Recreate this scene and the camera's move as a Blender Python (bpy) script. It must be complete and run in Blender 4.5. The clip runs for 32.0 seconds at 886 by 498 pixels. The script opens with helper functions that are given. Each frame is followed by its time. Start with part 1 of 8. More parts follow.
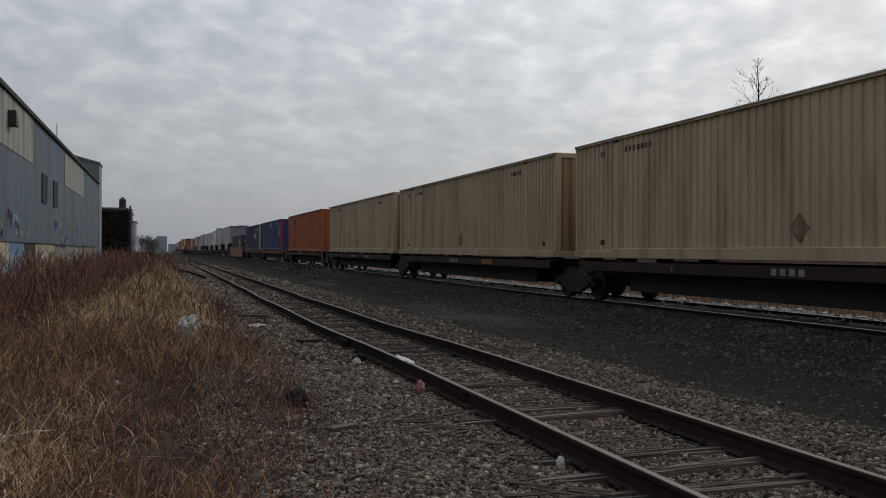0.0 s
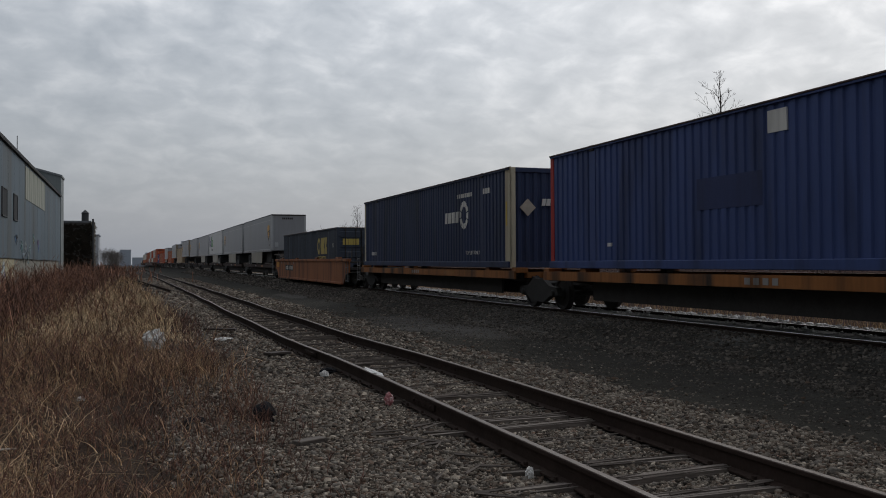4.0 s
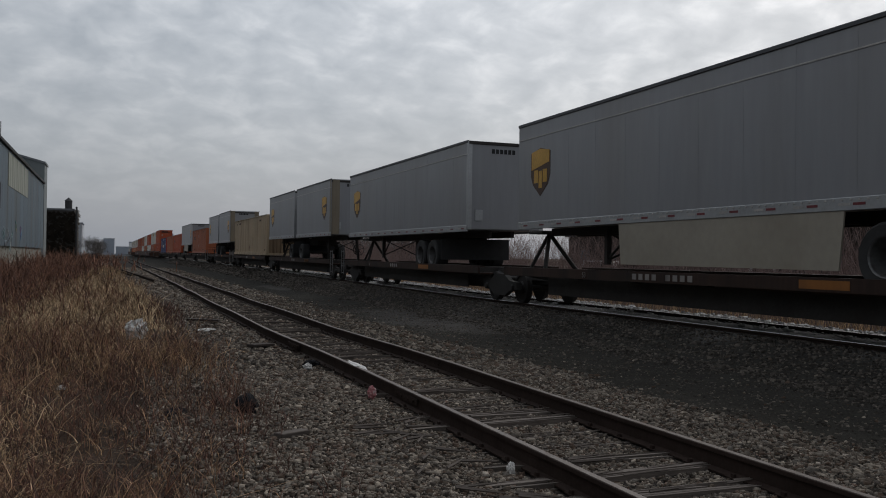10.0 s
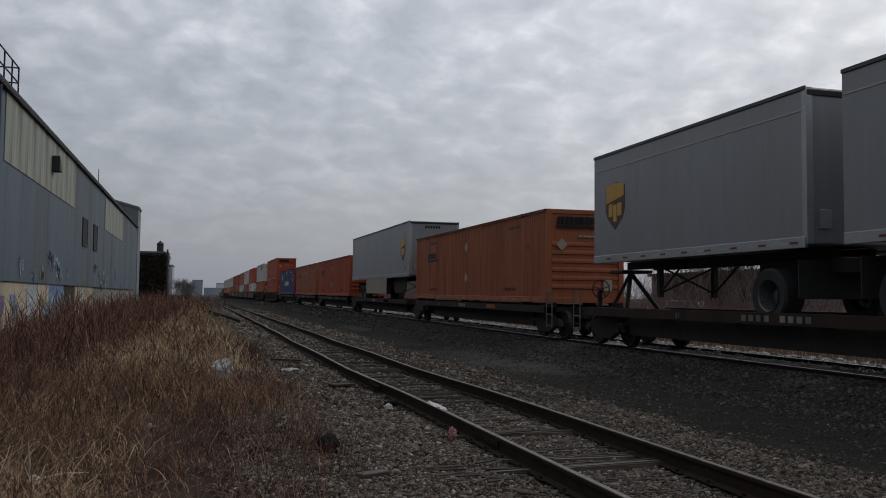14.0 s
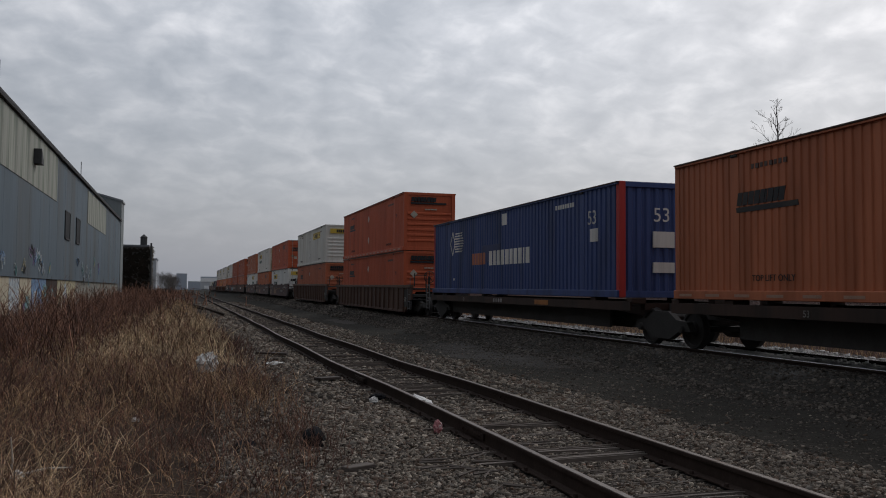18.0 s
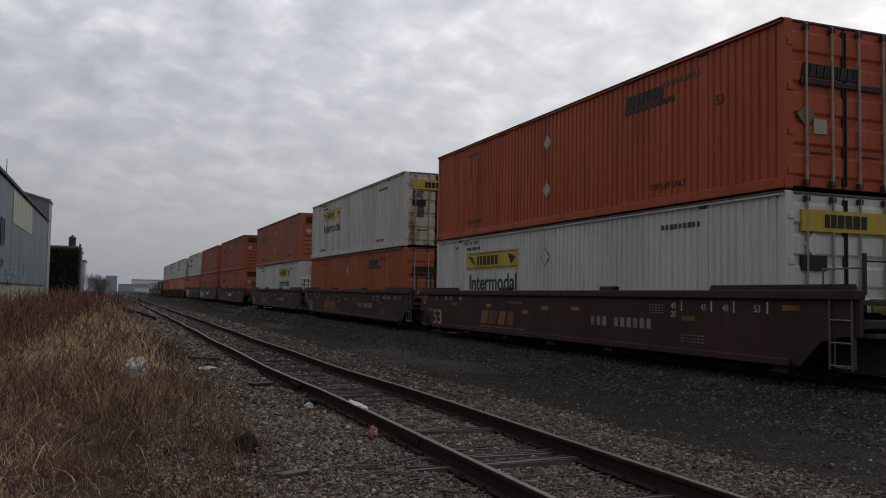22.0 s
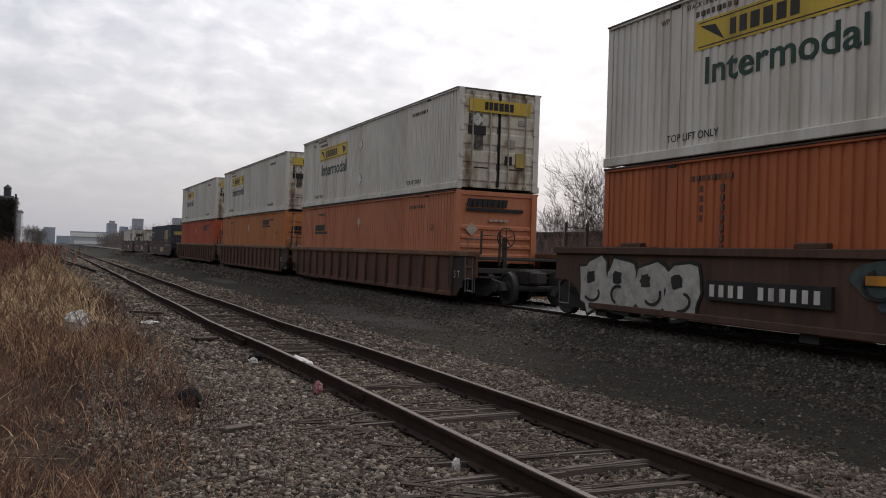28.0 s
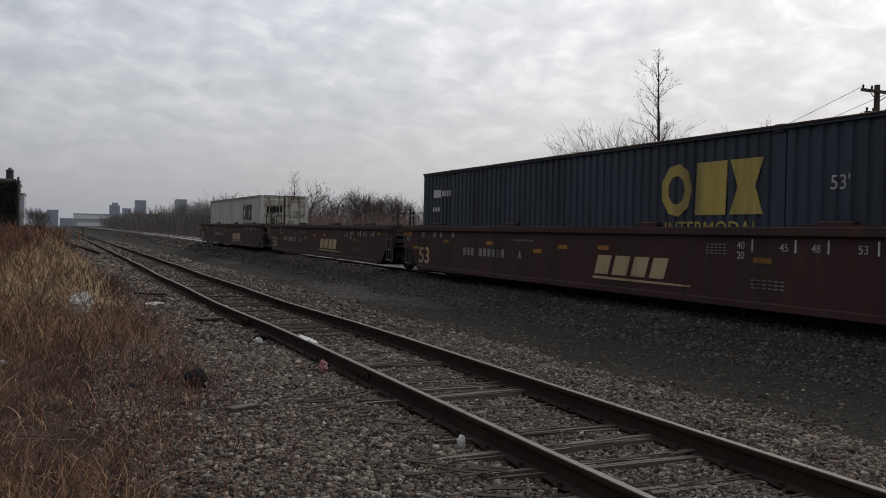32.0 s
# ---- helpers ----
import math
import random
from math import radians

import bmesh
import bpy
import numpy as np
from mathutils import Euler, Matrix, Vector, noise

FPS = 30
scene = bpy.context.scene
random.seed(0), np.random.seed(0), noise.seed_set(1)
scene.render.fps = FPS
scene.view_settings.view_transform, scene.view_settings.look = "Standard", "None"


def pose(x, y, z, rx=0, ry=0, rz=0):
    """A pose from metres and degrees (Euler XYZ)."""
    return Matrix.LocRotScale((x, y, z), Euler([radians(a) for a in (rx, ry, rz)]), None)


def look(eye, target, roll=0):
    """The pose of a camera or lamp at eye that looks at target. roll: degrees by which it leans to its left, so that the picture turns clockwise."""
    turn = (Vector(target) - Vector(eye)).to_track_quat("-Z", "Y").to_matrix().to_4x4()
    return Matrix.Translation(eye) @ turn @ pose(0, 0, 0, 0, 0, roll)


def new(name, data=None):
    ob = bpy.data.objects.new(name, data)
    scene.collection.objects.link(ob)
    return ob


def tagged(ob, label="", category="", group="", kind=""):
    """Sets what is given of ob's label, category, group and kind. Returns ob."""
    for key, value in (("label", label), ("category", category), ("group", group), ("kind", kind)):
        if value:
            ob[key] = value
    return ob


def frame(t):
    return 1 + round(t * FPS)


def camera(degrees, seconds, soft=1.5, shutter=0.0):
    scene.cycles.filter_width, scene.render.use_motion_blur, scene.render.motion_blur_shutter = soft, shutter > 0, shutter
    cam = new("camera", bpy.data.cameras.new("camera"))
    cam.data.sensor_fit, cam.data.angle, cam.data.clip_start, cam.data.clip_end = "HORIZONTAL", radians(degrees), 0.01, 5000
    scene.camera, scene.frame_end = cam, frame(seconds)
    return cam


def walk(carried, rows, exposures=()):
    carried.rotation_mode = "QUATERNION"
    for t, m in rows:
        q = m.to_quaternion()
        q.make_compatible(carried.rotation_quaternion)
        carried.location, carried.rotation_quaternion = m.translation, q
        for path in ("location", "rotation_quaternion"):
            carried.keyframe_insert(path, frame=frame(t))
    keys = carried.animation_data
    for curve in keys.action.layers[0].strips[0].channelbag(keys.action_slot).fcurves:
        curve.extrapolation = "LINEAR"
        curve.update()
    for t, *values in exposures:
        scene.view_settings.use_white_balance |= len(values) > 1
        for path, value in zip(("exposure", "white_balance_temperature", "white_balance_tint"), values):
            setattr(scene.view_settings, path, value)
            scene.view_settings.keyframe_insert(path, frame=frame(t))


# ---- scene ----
cam = camera(54.9, 32.0, 1.0)
EYE = 1.75
# seconds, degrees to the right of the track's line, up, roll
TURNS = [
    (0.0, 18.05, 0.17, 0.10),
    (0.5, 18.10, 0.29, 0.08),
    (1.0, 18.25, 0.22, -0.04),
    (1.5, 18.34, 0.14, -0.15),
    (2.0, 18.55, 0.22, -0.08),
    (2.5, 18.60, 0.22, -0.01),
    (3.0, 18.92, 0.25, -0.17),
    (3.5, 19.44, 0.77, 0.29),
    (4.0, 20.22, 0.93, -0.32),
    (4.5, 20.87, 0.26, -0.26),
    (6.5, 21.30, -0.58, 0.33),
    (7.0, 21.20, -0.57, 0.32),
    (7.5, 21.31, -0.43, 0.03),
    (8.0, 21.28, 0.12, 0.12),
    (8.5, 21.27, 0.29, 0.10),
    (9.0, 21.30, 0.63, 0.27),
    (9.5, 21.14, 0.69, 0.43),
    (10.0, 21.19, 0.57, 0.70),
    (10.5, 21.16, 0.54, 0.58),
    (11.0, 19.85, 1.00, 0.34),
    (11.5, 16.80, 1.62, 0.47),
    (12.0, 16.88, 2.19, 0.74),
    (12.5, 16.32, 2.59, 0.81),
    (13.0, 15.23, 3.21, 0.89),
    (13.5, 15.68, 3.29, 0.74),
    (14.0, 15.82, 3.21, 0.54),
    (14.5, 16.07, 3.21, 0.50),
    (16.5, 16.42, 2.91, 0.39),
    (17.0, 16.48, 2.79, 0.46),
    (17.5, 16.61, 2.65, 0.40),
    (18.0, 16.81, 2.76, 0.42),
    (18.5, 16.79, 2.65, 0.43),
    (19.0, 17.41, 2.61, 0.37),
    (19.5, 17.80, 2.64, 0.48),
    (20.0, 17.86, 2.60, 0.48),
    (20.5, 18.23, 2.62, 0.83),
    (21.0, 18.45, 2.54, 0.89),
    (21.5, 19.22, 2.26, 1.00),
    (22.0, 20.98, 3.18, 0.96),
    (22.5, 22.29, 2.16, 0.74),
    (23.0, 24.19, 1.81, 1.14),
    (23.5, 24.96, 1.56, 1.53),
    (24.0, 24.99, 1.77, 1.98),
    (24.5, 23.28, 1.62, 1.89),
    (25.0, 24.68, 1.72, 2.41),
    (25.5, 24.98, 1.78, 2.16),
    (27.5, 26.17, 0.45, 1.62),
    (28.0, 24.59, 0.38, 1.75),
    (28.5, 24.06, 0.14, 1.84),
    (29.0, 24.17, -0.63, 1.23),
    (29.5, 24.34, -0.94, 1.12),
    (30.0, 23.33, -0.84, 1.24),
    (30.5, 24.80, -0.91, 1.62),
    (31.0, 24.65, -0.77, 1.71),
    (31.5, 24.53, -0.92, 1.56),
    (32.0, 24.42, -1.08, 1.14),
]


def eye_pose(yaw, pitch, roll):
    a, p = radians(yaw), radians(pitch)
    way = Vector((math.sin(a) * math.cos(p), math.cos(a) * math.cos(p), math.sin(p)))
    eye = Vector((0, 0, EYE))
    return look(eye, eye + way, roll)


EXPOSURES = [(0.0, -0.02, 6470, 10), (4.0, -0.05, 6400, 10), (7.0, 0.08, 6450, 10), (9.0, -0.06, 6420, 10), (11.0, -0.1, 6380, 10), (14.0, -0.2, 6290, 11), (17.0, -0.15, 6340, 12), (20.0, 0.0, 6480, 12), (22.0, -0.02, 6540, 13), (23.0, 0.12, 6580, 13), (24.0, 0.31, 6600, 14), (25.0, 0.29, 6600, 14), (28.0, 0.56, 6780, 15), (29.0, 0.56, 6780, 15), (30.0, 0.60, 6720, 15), (31.0, 0.43, 6650, 13), (31.5, 0.23, 6600, 12), (32.0, 0.16, 6550, 12)]
walk(cam, [(t, eye_pose(yaw, pitch, roll)) for t, yaw, pitch, roll in TURNS], EXPOSURES)

# ---- sky and light: an overcast day, the sun behind cloud ahead and to the right ----
SUN_AZ, SUN_EL = 48.0, 38.0
world = bpy.data.worlds.new("overcast_sky")
scene.world = world
world.use_nodes = True
wn, wl = world.node_tree.nodes, world.node_tree.links
wn.clear()
w_out, w_bg = wn.new("ShaderNodeOutputWorld"), wn.new("ShaderNodeBackground")
sky = wn.new("ShaderNodeTexSky")
sky.sky_type, sky.sun_disc = "NISHITA", False
sky.sun_elevation, sky.sun_rotation = radians(SUN_EL), radians(SUN_AZ)
sky.air_density, sky.dust_density = 1.5, 3.0
co = wn.new("ShaderNodeTexCoord")
sep = wn.new("ShaderNodeSeparateXYZ")
wl.new(co.outputs["Generated"], sep.inputs[0])


def wmath(op, a, b=None, clamp=False):
    n = wn.new("ShaderNodeMath")
    n.operation, n.use_clamp = op, clamp
    for k, v in enumerate((a, b)):
        if v is None:
            continue
        if isinstance(v, (int, float)):
            n.inputs[k].default_value = v
        else:
            wl.new(v, n.inputs[k])
    return n.outputs[0]


up = wmath("MAXIMUM", sep.outputs[2], 0.0)
lift = wmath("ADD", up, 0.36)
flat = wn.new("ShaderNodeCombineXYZ")
wl.new(wmath("DIVIDE", sep.outputs[0], lift), flat.inputs[0])
wl.new(wmath("DIVIDE", sep.outputs[1], lift), flat.inputs[1])
puffs, banks = wn.new("ShaderNodeTexNoise"), wn.new("ShaderNodeTexNoise")
for n, scale, detail, rough, bend in ((puffs, 10.5, 6.0, 0.52, 0.25), (banks, 1.4, 3.0, 0.5, 0.3)):
    wl.new(flat.outputs[0], n.inputs["Vector"])
    n.inputs["Scale"].default_value, n.inputs["Detail"].default_value = scale, detail
    n.inputs["Roughness"].default_value, n.inputs["Distortion"].default_value = rough, bend
cover = wmath("ADD", wmath("MULTIPLY", puffs.outputs["Fac"], 0.62), wmath("MULTIPLY", banks.outputs["Fac"], 0.38))
ramp = wn.new("ShaderNodeValToRGB")
e = ramp.color_ramp.elements
e[0].position, e[0].color = 0.36, (0.40, 0.43, 0.47, 1)
e[1].position, e[1].color = 0.66, (0.78, 0.79, 0.81, 1)
mid = ramp.color_ramp.elements.new(0.5)
mid.color = (0.53, 0.555, 0.59, 1)
wl.new(cover, ramp.inputs[0])
# the deck greys and flattens towards the horizon
fade = wn.new("ShaderNodeMapRange")
fade.inputs["From Min"].default_value, fade.inputs["From Max"].default_value = 0.02, 0.30
wl.new(up, fade.inputs["Value"])
deck = wn.new("ShaderNodeMixRGB")
deck.inputs[1].default_value = (0.325, 0.350, 0.395, 1)
wl.new(fade.outputs[0], deck.inputs[0])
wl.new(ramp.outputs[0], deck.inputs[2])
# brighter where the sun stands behind the cloud
sunward = Vector((math.sin(radians(SUN_AZ)) * math.cos(radians(SUN_EL)), math.cos(radians(SUN_AZ)) * math.cos(radians(SUN_EL)), math.sin(radians(SUN_EL))))
dot = wn.new("ShaderNodeVectorMath")
dot.operation = "DOT_PRODUCT"
wl.new(co.outputs["Generated"], dot.inputs[0])
dot.inputs[1].default_value = sunward
glow = wmath("ADD", wmath("MULTIPLY", wmath("POWER", wmath("MAXIMUM", dot.outputs["Value"], 0.0), 6.0), 0.22), wmath("ADD", wmath("MULTIPLY", dot.outputs["Value"], 0.50), 0.60))
lit = wn.new("ShaderNodeMixRGB")
lit.blend_type = "MULTIPLY"
lit.inputs[0].default_value = 1.0
wl.new(deck.outputs[0], lit.inputs[1])
both = wn.new("ShaderNodeCombineXYZ")
for k in range(3):
    wl.new(glow, both.inputs[k])
wl.new(both.outputs[0], lit.inputs[2])
# a little of the clear sky's colour comes through
thin = wn.new("ShaderNodeMixRGB")
thin.blend_type = "ADD"
thin.inputs[0].default_value = 0.012
wl.new(lit.outputs[0], thin.inputs[1])
wl.new(sky.outputs[0], thin.inputs[2])
wl.new(thin.outputs[0], w_bg.inputs[0])
w_bg.inputs["Strength"].default_value = 1.0
wl.new(w_bg.outputs[0], w_out.inputs[0])
sun = new("sun", bpy.data.lights.new("sun", "SUN"))
sun.data.energy, sun.data.angle, sun.data.color = 0.55, radians(25), (1.0, 0.96, 0.9)
sun.matrix_world = look(sunward * 50, (0, 0, 0))

# ---- materials ----
def surface(name, colour, rough=0.7, metal=0.0, vary=0.25, scale=1.2, fine=18.0, bump=0.1, stain=None, stain_amount=0.35, streak=False, jitter=0.0, spec=0.5, island=False):
    """A painted, earthy or weathered surface: two scales of variation, a stain with its own shape, and relief."""
    m = bpy.data.materials.new(name)
    m.use_nodes = True
    n, l = m.node_tree.nodes, m.node_tree.links
    b = n["Principled BSDF"]
    co = n.new("ShaderNodeTexCoord")
    stretch = n.new("ShaderNodeMapping")
    stretch.inputs["Scale"].default_value = streak if isinstance(streak, tuple) else (1, 1, 0.12) if streak else (1, 1, 1)
    l.new(co.outputs["Object"], stretch.inputs["Vector"])
    big, small = n.new("ShaderNodeTexNoise"), n.new("ShaderNodeTexNoise")
    for t, s, d in ((big, scale, 4.0), (small, fine, 6.0)):
        l.new(stretch.outputs[0], t.inputs["Vector"])
        t.inputs["Scale"].default_value, t.inputs["Detail"].default_value = s, d
    tone = n.new("ShaderNodeMapRange")
    tone.inputs["From Min"].default_value, tone.inputs["From Max"].default_value = 0.3, 0.7
    tone.inputs["To Min"].default_value, tone.inputs["To Max"].default_value = 1 - vary, 1 + vary
    mixed = n.new("ShaderNodeMath")
    mixed.operation = "MULTIPLY_ADD"
    mixed.inputs[1].default_value = 0.45
    l.new(small.outputs["Fac"], mixed.inputs[0])
    half = n.new("ShaderNodeMath")
    half.operation = "MULTIPLY"
    half.inputs[1].default_value = 0.55
    l.new(big.outputs["Fac"], half.inputs[0])
    l.new(half.outputs[0], mixed.inputs[2])
    l.new(mixed.outputs[0], tone.inputs["Value"])
    base = n.new("ShaderNodeMixRGB")
    base.inputs[0].default_value = 0.0
    base.inputs[1].default_value = (*colour, 1)
    if stain:
        base.inputs[2].default_value = (*stain, 1)
        patch = n.new("ShaderNodeTexNoise")
        patch.inputs["Scale"].default_value, patch.inputs["Detail"].default_value = scale * 1.7, 7.0
        l.new(stretch.outputs[0], patch.inputs["Vector"])
        edge = n.new("ShaderNodeMapRange")
        edge.inputs["From Min"].default_value, edge.inputs["From Max"].default_value = 0.48, 0.68
        edge.inputs["To Max"].default_value = stain_amount
        l.new(patch.outputs["Fac"], edge.inputs["Value"])
        l.new(edge.outputs[0], base.inputs[0])
    hue = n.new("ShaderNodeHueSaturation")
    l.new(base.outputs[0], hue.inputs["Color"])
    l.new(tone.outputs[0], hue.inputs["Value"])
    if jitter:
        info = n.new("ShaderNodeObjectInfo")
        geo = n.new("ShaderNodeNewGeometry")
        add = n.new("ShaderNodeMath")
        add.operation = "ADD"
        if island:
            add.inputs[0].default_value = 0.0
        else:
            l.new(info.outputs["Random"], add.inputs[0])
        l.new(geo.outputs["Random Per Island"], add.inputs[1])
        span = n.new("ShaderNodeMapRange")
        span.inputs["From Max"].default_value = 1.0 if island else 2.0
        span.inputs["To Min"].default_value, span.inputs["To Max"].default_value = 1 - jitter, 1 + jitter
        l.new(add.outputs[0], span.inputs["Value"])
        both = n.new("ShaderNodeMath")
        both.operation = "MULTIPLY"
        l.new(span.outputs[0], both.inputs[0])
        l.new(tone.outputs[0], both.inputs[1])
        l.new(both.outputs[0], hue.inputs["Value"])
    l.new(hue.outputs[0], b.inputs["Base Color"])
    b.inputs["Roughness"].default_value, b.inputs["Metallic"].default_value = rough, metal
    b.inputs["Specular IOR Level"].default_value = spec
    if bump:
        bn = n.new("ShaderNodeBump")
        bn.inputs["Strength"].default_value, bn.inputs["Distance"].default_value = bump, 0.02
        l.new(small.outputs["Fac"], bn.inputs["Height"])
        l.new(bn.outputs[0], b.inputs["Normal"])
    return m


GRIME = (0.035, 0.028, 0.022)
RUST = (0.16, 0.065, 0.03)


def paint(name, colour, stain=RUST, amount=0.25, rough=0.6, vary=0.14):
    return surface(name, colour, rough, 0.0, vary * 1.35, 0.9, 11.0, 0.05, stain, min(1.0, amount * 1.5), streak=True, jitter=0.06, spec=0.3)


TAN = paint("tan_paint", (0.52, 0.405, 0.275), (0.20, 0.11, 0.06), 0.3)
ORANGE = paint("orange_paint", (0.43, 0.122, 0.046), (0.24, 0.055, 0.02), 0.35)
ORANGE_PINK = paint("faded_red_orange_paint", (0.42, 0.125, 0.060), (0.26, 0.07, 0.03), 0.4)
ORANGE_WASHED = paint("washed_out_orange_paint", (0.50, 0.19, 0.10), (0.36, 0.10, 0.04), 0.4)
ORANGE_OCHRE = paint("ochre_orange_paint", (0.49, 0.19, 0.068), (0.34, 0.10, 0.04), 0.35)
ORANGE_DULL = paint("faded_orange_paint", (0.40, 0.128, 0.060), (0.23, 0.07, 0.03), 0.4)
RED_ORANGE = paint("red_orange_paint", (0.46, 0.095, 0.038), (0.24, 0.04, 0.015), 0.35)
BLUE = paint("blue_paint", (0.044, 0.070, 0.190), (0.02, 0.025, 0.05), 0.4)
NAVY = paint("navy_paint", (0.028, 0.040, 0.090), (0.02, 0.02, 0.02), 0.35)
SLATE_NAVY = paint("slate_navy_paint", (0.044, 0.055, 0.078), (0.012, 0.014, 0.016), 0.35)
WHITE = paint("white_paint", (0.62, 0.60, 0.55), (0.30, 0.23, 0.16), 0.26)
WHITE_RUSTY = surface("rust_stained_white_door", (0.57, 0.53, 0.43), 0.65, 0, 0.2, 1.6, 12.0, 0.05, (0.15, 0.09, 0.045), 0.95, streak=(1, 1, 0.35))
TAN_RUSTY = surface("rust_run_tan_end", (0.34, 0.24, 0.15), 0.7, 0, 0.25, 0.9, 10.0, 0.05, (0.075, 0.042, 0.026), 1.0, streak=(1, 1, 0.10))
WHITE_COOL = paint("bright_white_paint", (0.66, 0.66, 0.63), (0.35, 0.27, 0.18), 0.15)
TRAILER_GREY = surface("grey_trailer_panel", (0.29, 0.295, 0.31), 0.42, 0.15, 0.10, 0.35, 6.0, 0.02, (0.22, 0.20, 0.17), 0.25, streak=True, jitter=0.08)
TRAILER_WHITE = surface("white_trailer_panel", (0.62, 0.62, 0.61), 0.45, 0.0, 0.07, 0.35, 6.0, 0.02, (0.35, 0.31, 0.26), 0.2, streak=True)
NOSE_TAN = surface("worn_tan_nose", (0.24, 0.20, 0.145), 0.5, 0.1, 0.15, 1.0, 9.0, 0.03, (0.12, 0.09, 0.06), 0.5, streak=True)
SKIRT = surface("cream_skirt_panel", (0.36, 0.325, 0.265), 0.55, 0.0, 0.10, 0.5, 8.0, 0.02, (0.25, 0.21, 0.15), 0.3)
RED_POST = paint("red_post_paint", (0.40, 0.035, 0.03), (0.15, 0.03, 0.02), 0.3)
CREAM_POST = paint("cream_post_paint", (0.52, 0.46, 0.33), RUST, 0.4)
BLACKISH = surface("sooty_steel", (0.040, 0.036, 0.033), 0.85, 0.0, 0.3, 1.5, 20.0, 0.2, (0.022, 0.015, 0.011), 0.4)
WELL_BROWN = paint("mineral_brown_paint", (0.062, 0.028, 0.026), (0.035, 0.025, 0.02), 0.5, 0.7, 0.22)
WELL_DARK = paint("dark_brown_well_paint", (0.076, 0.043, 0.033), (0.10, 0.05, 0.03), 0.5, 0.75, 0.25)
WELL_RIB = paint("rust_brown_well_paint", (0.120, 0.055, 0.034), (0.050, 0.030, 0.022), 0.6, 0.75, 0.25)
SPINE_YELLOW = paint("worn_orange_rail_paint", (0.27, 0.105, 0.03), (0.025, 0.018, 0.014), 0.9, 0.7, 0.25)
TRUCK_STEEL = surface("black_truck_steel", (0.024, 0.022, 0.020), 0.85, 0, 0.3, 1.5, 20.0, 0.2)
WELL_YELLOW = paint("worn_yellow_well_paint", (0.30, 0.112, 0.044), (0.09, 0.035, 0.02), 0.6, 0.65, 0.2)
DECK_RUST = paint("rusty_deck_paint", (0.040, 0.022, 0.016), (0.02, 0.014, 0.011), 0.6, 0.75, 0.25)
AMBER_DIM = paint("grimy_amber_paint", (0.38, 0.17, 0.03), GRIME, 0.5)
CHORD_DARK = paint("grimy_tan_chord_paint", (0.10, 0.052, 0.03), (0.05, 0.03, 0.02), 0.5)
AMBER_WORN = paint("worn_amber_paint", (0.30, 0.12, 0.03), GRIME, 0.5)
MARK_SOFT = paint("worn_dark_stencil", (0.085, 0.055, 0.045), (0.2, 0.1, 0.06), 0.35)
RUSTY_ORANGE = paint("rusty_orange_paint", (0.36, 0.092, 0.044), (0.20, 0.05, 0.025), 0.5)
TIE_DARK = surface("dark_rotten_wood", (0.055, 0.042, 0.035), 0.9, 0, 0.3, 2.5, 30, 0.4)
AMBER = paint("amber_mark_paint", (0.55, 0.24, 0.03), GRIME, 0.35)
YELLOW = paint("yellow_sign_paint", (0.60, 0.42, 0.06), GRIME, 0.2)
MARK_WHITE = paint("white_marking", (0.62, 0.60, 0.56), GRIME, 0.35)
MARK_DARK = paint("dark_marking", (0.02, 0.02, 0.022), (0.05, 0.04, 0.03), 0.3)
MARK_GREEN = paint("dark_green_marking", (0.02, 0.06, 0.045), GRIME, 0.2)
MARK_FADED = paint("faded_gold_marking", (0.24, 0.13, 0.06), (0.08, 0.035, 0.03), 0.6)
MARK_CREAM = paint("cream_marking", (0.52, 0.40, 0.24), (0.1, 0.05, 0.03), 0.4)
BROWN_SHIELD = surface("brown_badge", (0.075, 0.035, 0.018), 0.5)
GOLD = surface("gold_badge", (0.60, 0.33, 0.04), 0.45)
PURPLE = surface("purple_marking", (0.055, 0.03, 0.16), 0.5)
GREEN = surface("green_marking", (0.05, 0.32, 0.05), 0.5)
PLACARD = surface("faded_placard", (0.42, 0.36, 0.29), 0.6, 0, 0.2, 4.0, 30.0, 0.03)
REFLECT_RED = surface("red_reflector", (0.17, 0.03, 0.035), 0.4)
REFLECT_WHITE = surface("white_reflector", (0.46, 0.44, 0.42), 0.4)
TOP_BROWN = paint("dark_brown_top_rail", (0.075, 0.040, 0.028), (0.02, 0.016, 0.014), 0.5)
# tan boxes' top edge: the sky's reflection is painted in as a pale colour
TOP_PALE = paint("sky_paled_top_rail", (0.46, 0.43, 0.38), (0.2, 0.14, 0.1), 0.3)
TOP_GREY = paint("dark_grey_top_rail", (0.11, 0.105, 0.10), (0.03, 0.028, 0.026), 0.5)
RIVET_DARK = surface("dark_riveted_rail", (0.07, 0.072, 0.078), 0.5, 0.4)
CHORD_TAN = paint("worn_tan_chord_paint", (0.17, 0.085, 0.045), (0.08, 0.04, 0.025), 0.5)
RUBBER = surface("tyre_rubber", (0.036, 0.036, 0.036), 0.85, 0, 0.2, 5, 40, 0.15)
WHEEL_WHITE = surface("white_wheel_rim", (0.50, 0.49, 0.46), 0.5, 0, 0.2, 5, 30, 0.05, GRIME, 0.4)
WHEEL_STEEL = surface("worn_wheel_steel", (0.030, 0.027, 0.025), 0.75, 0.1, 0.2, 3, 20, 0.05)
RIM_DULL = surface("dull_steel_rim", (0.16, 0.16, 0.16), 0.45, 0.5, 0.2, 4, 25, 0.05, GRIME, 0.5)
LADDER_GREY = surface("dull_ladder_steel", (0.15, 0.15, 0.15), 0.6, 0.3, 0.2, 3, 20, 0.05)
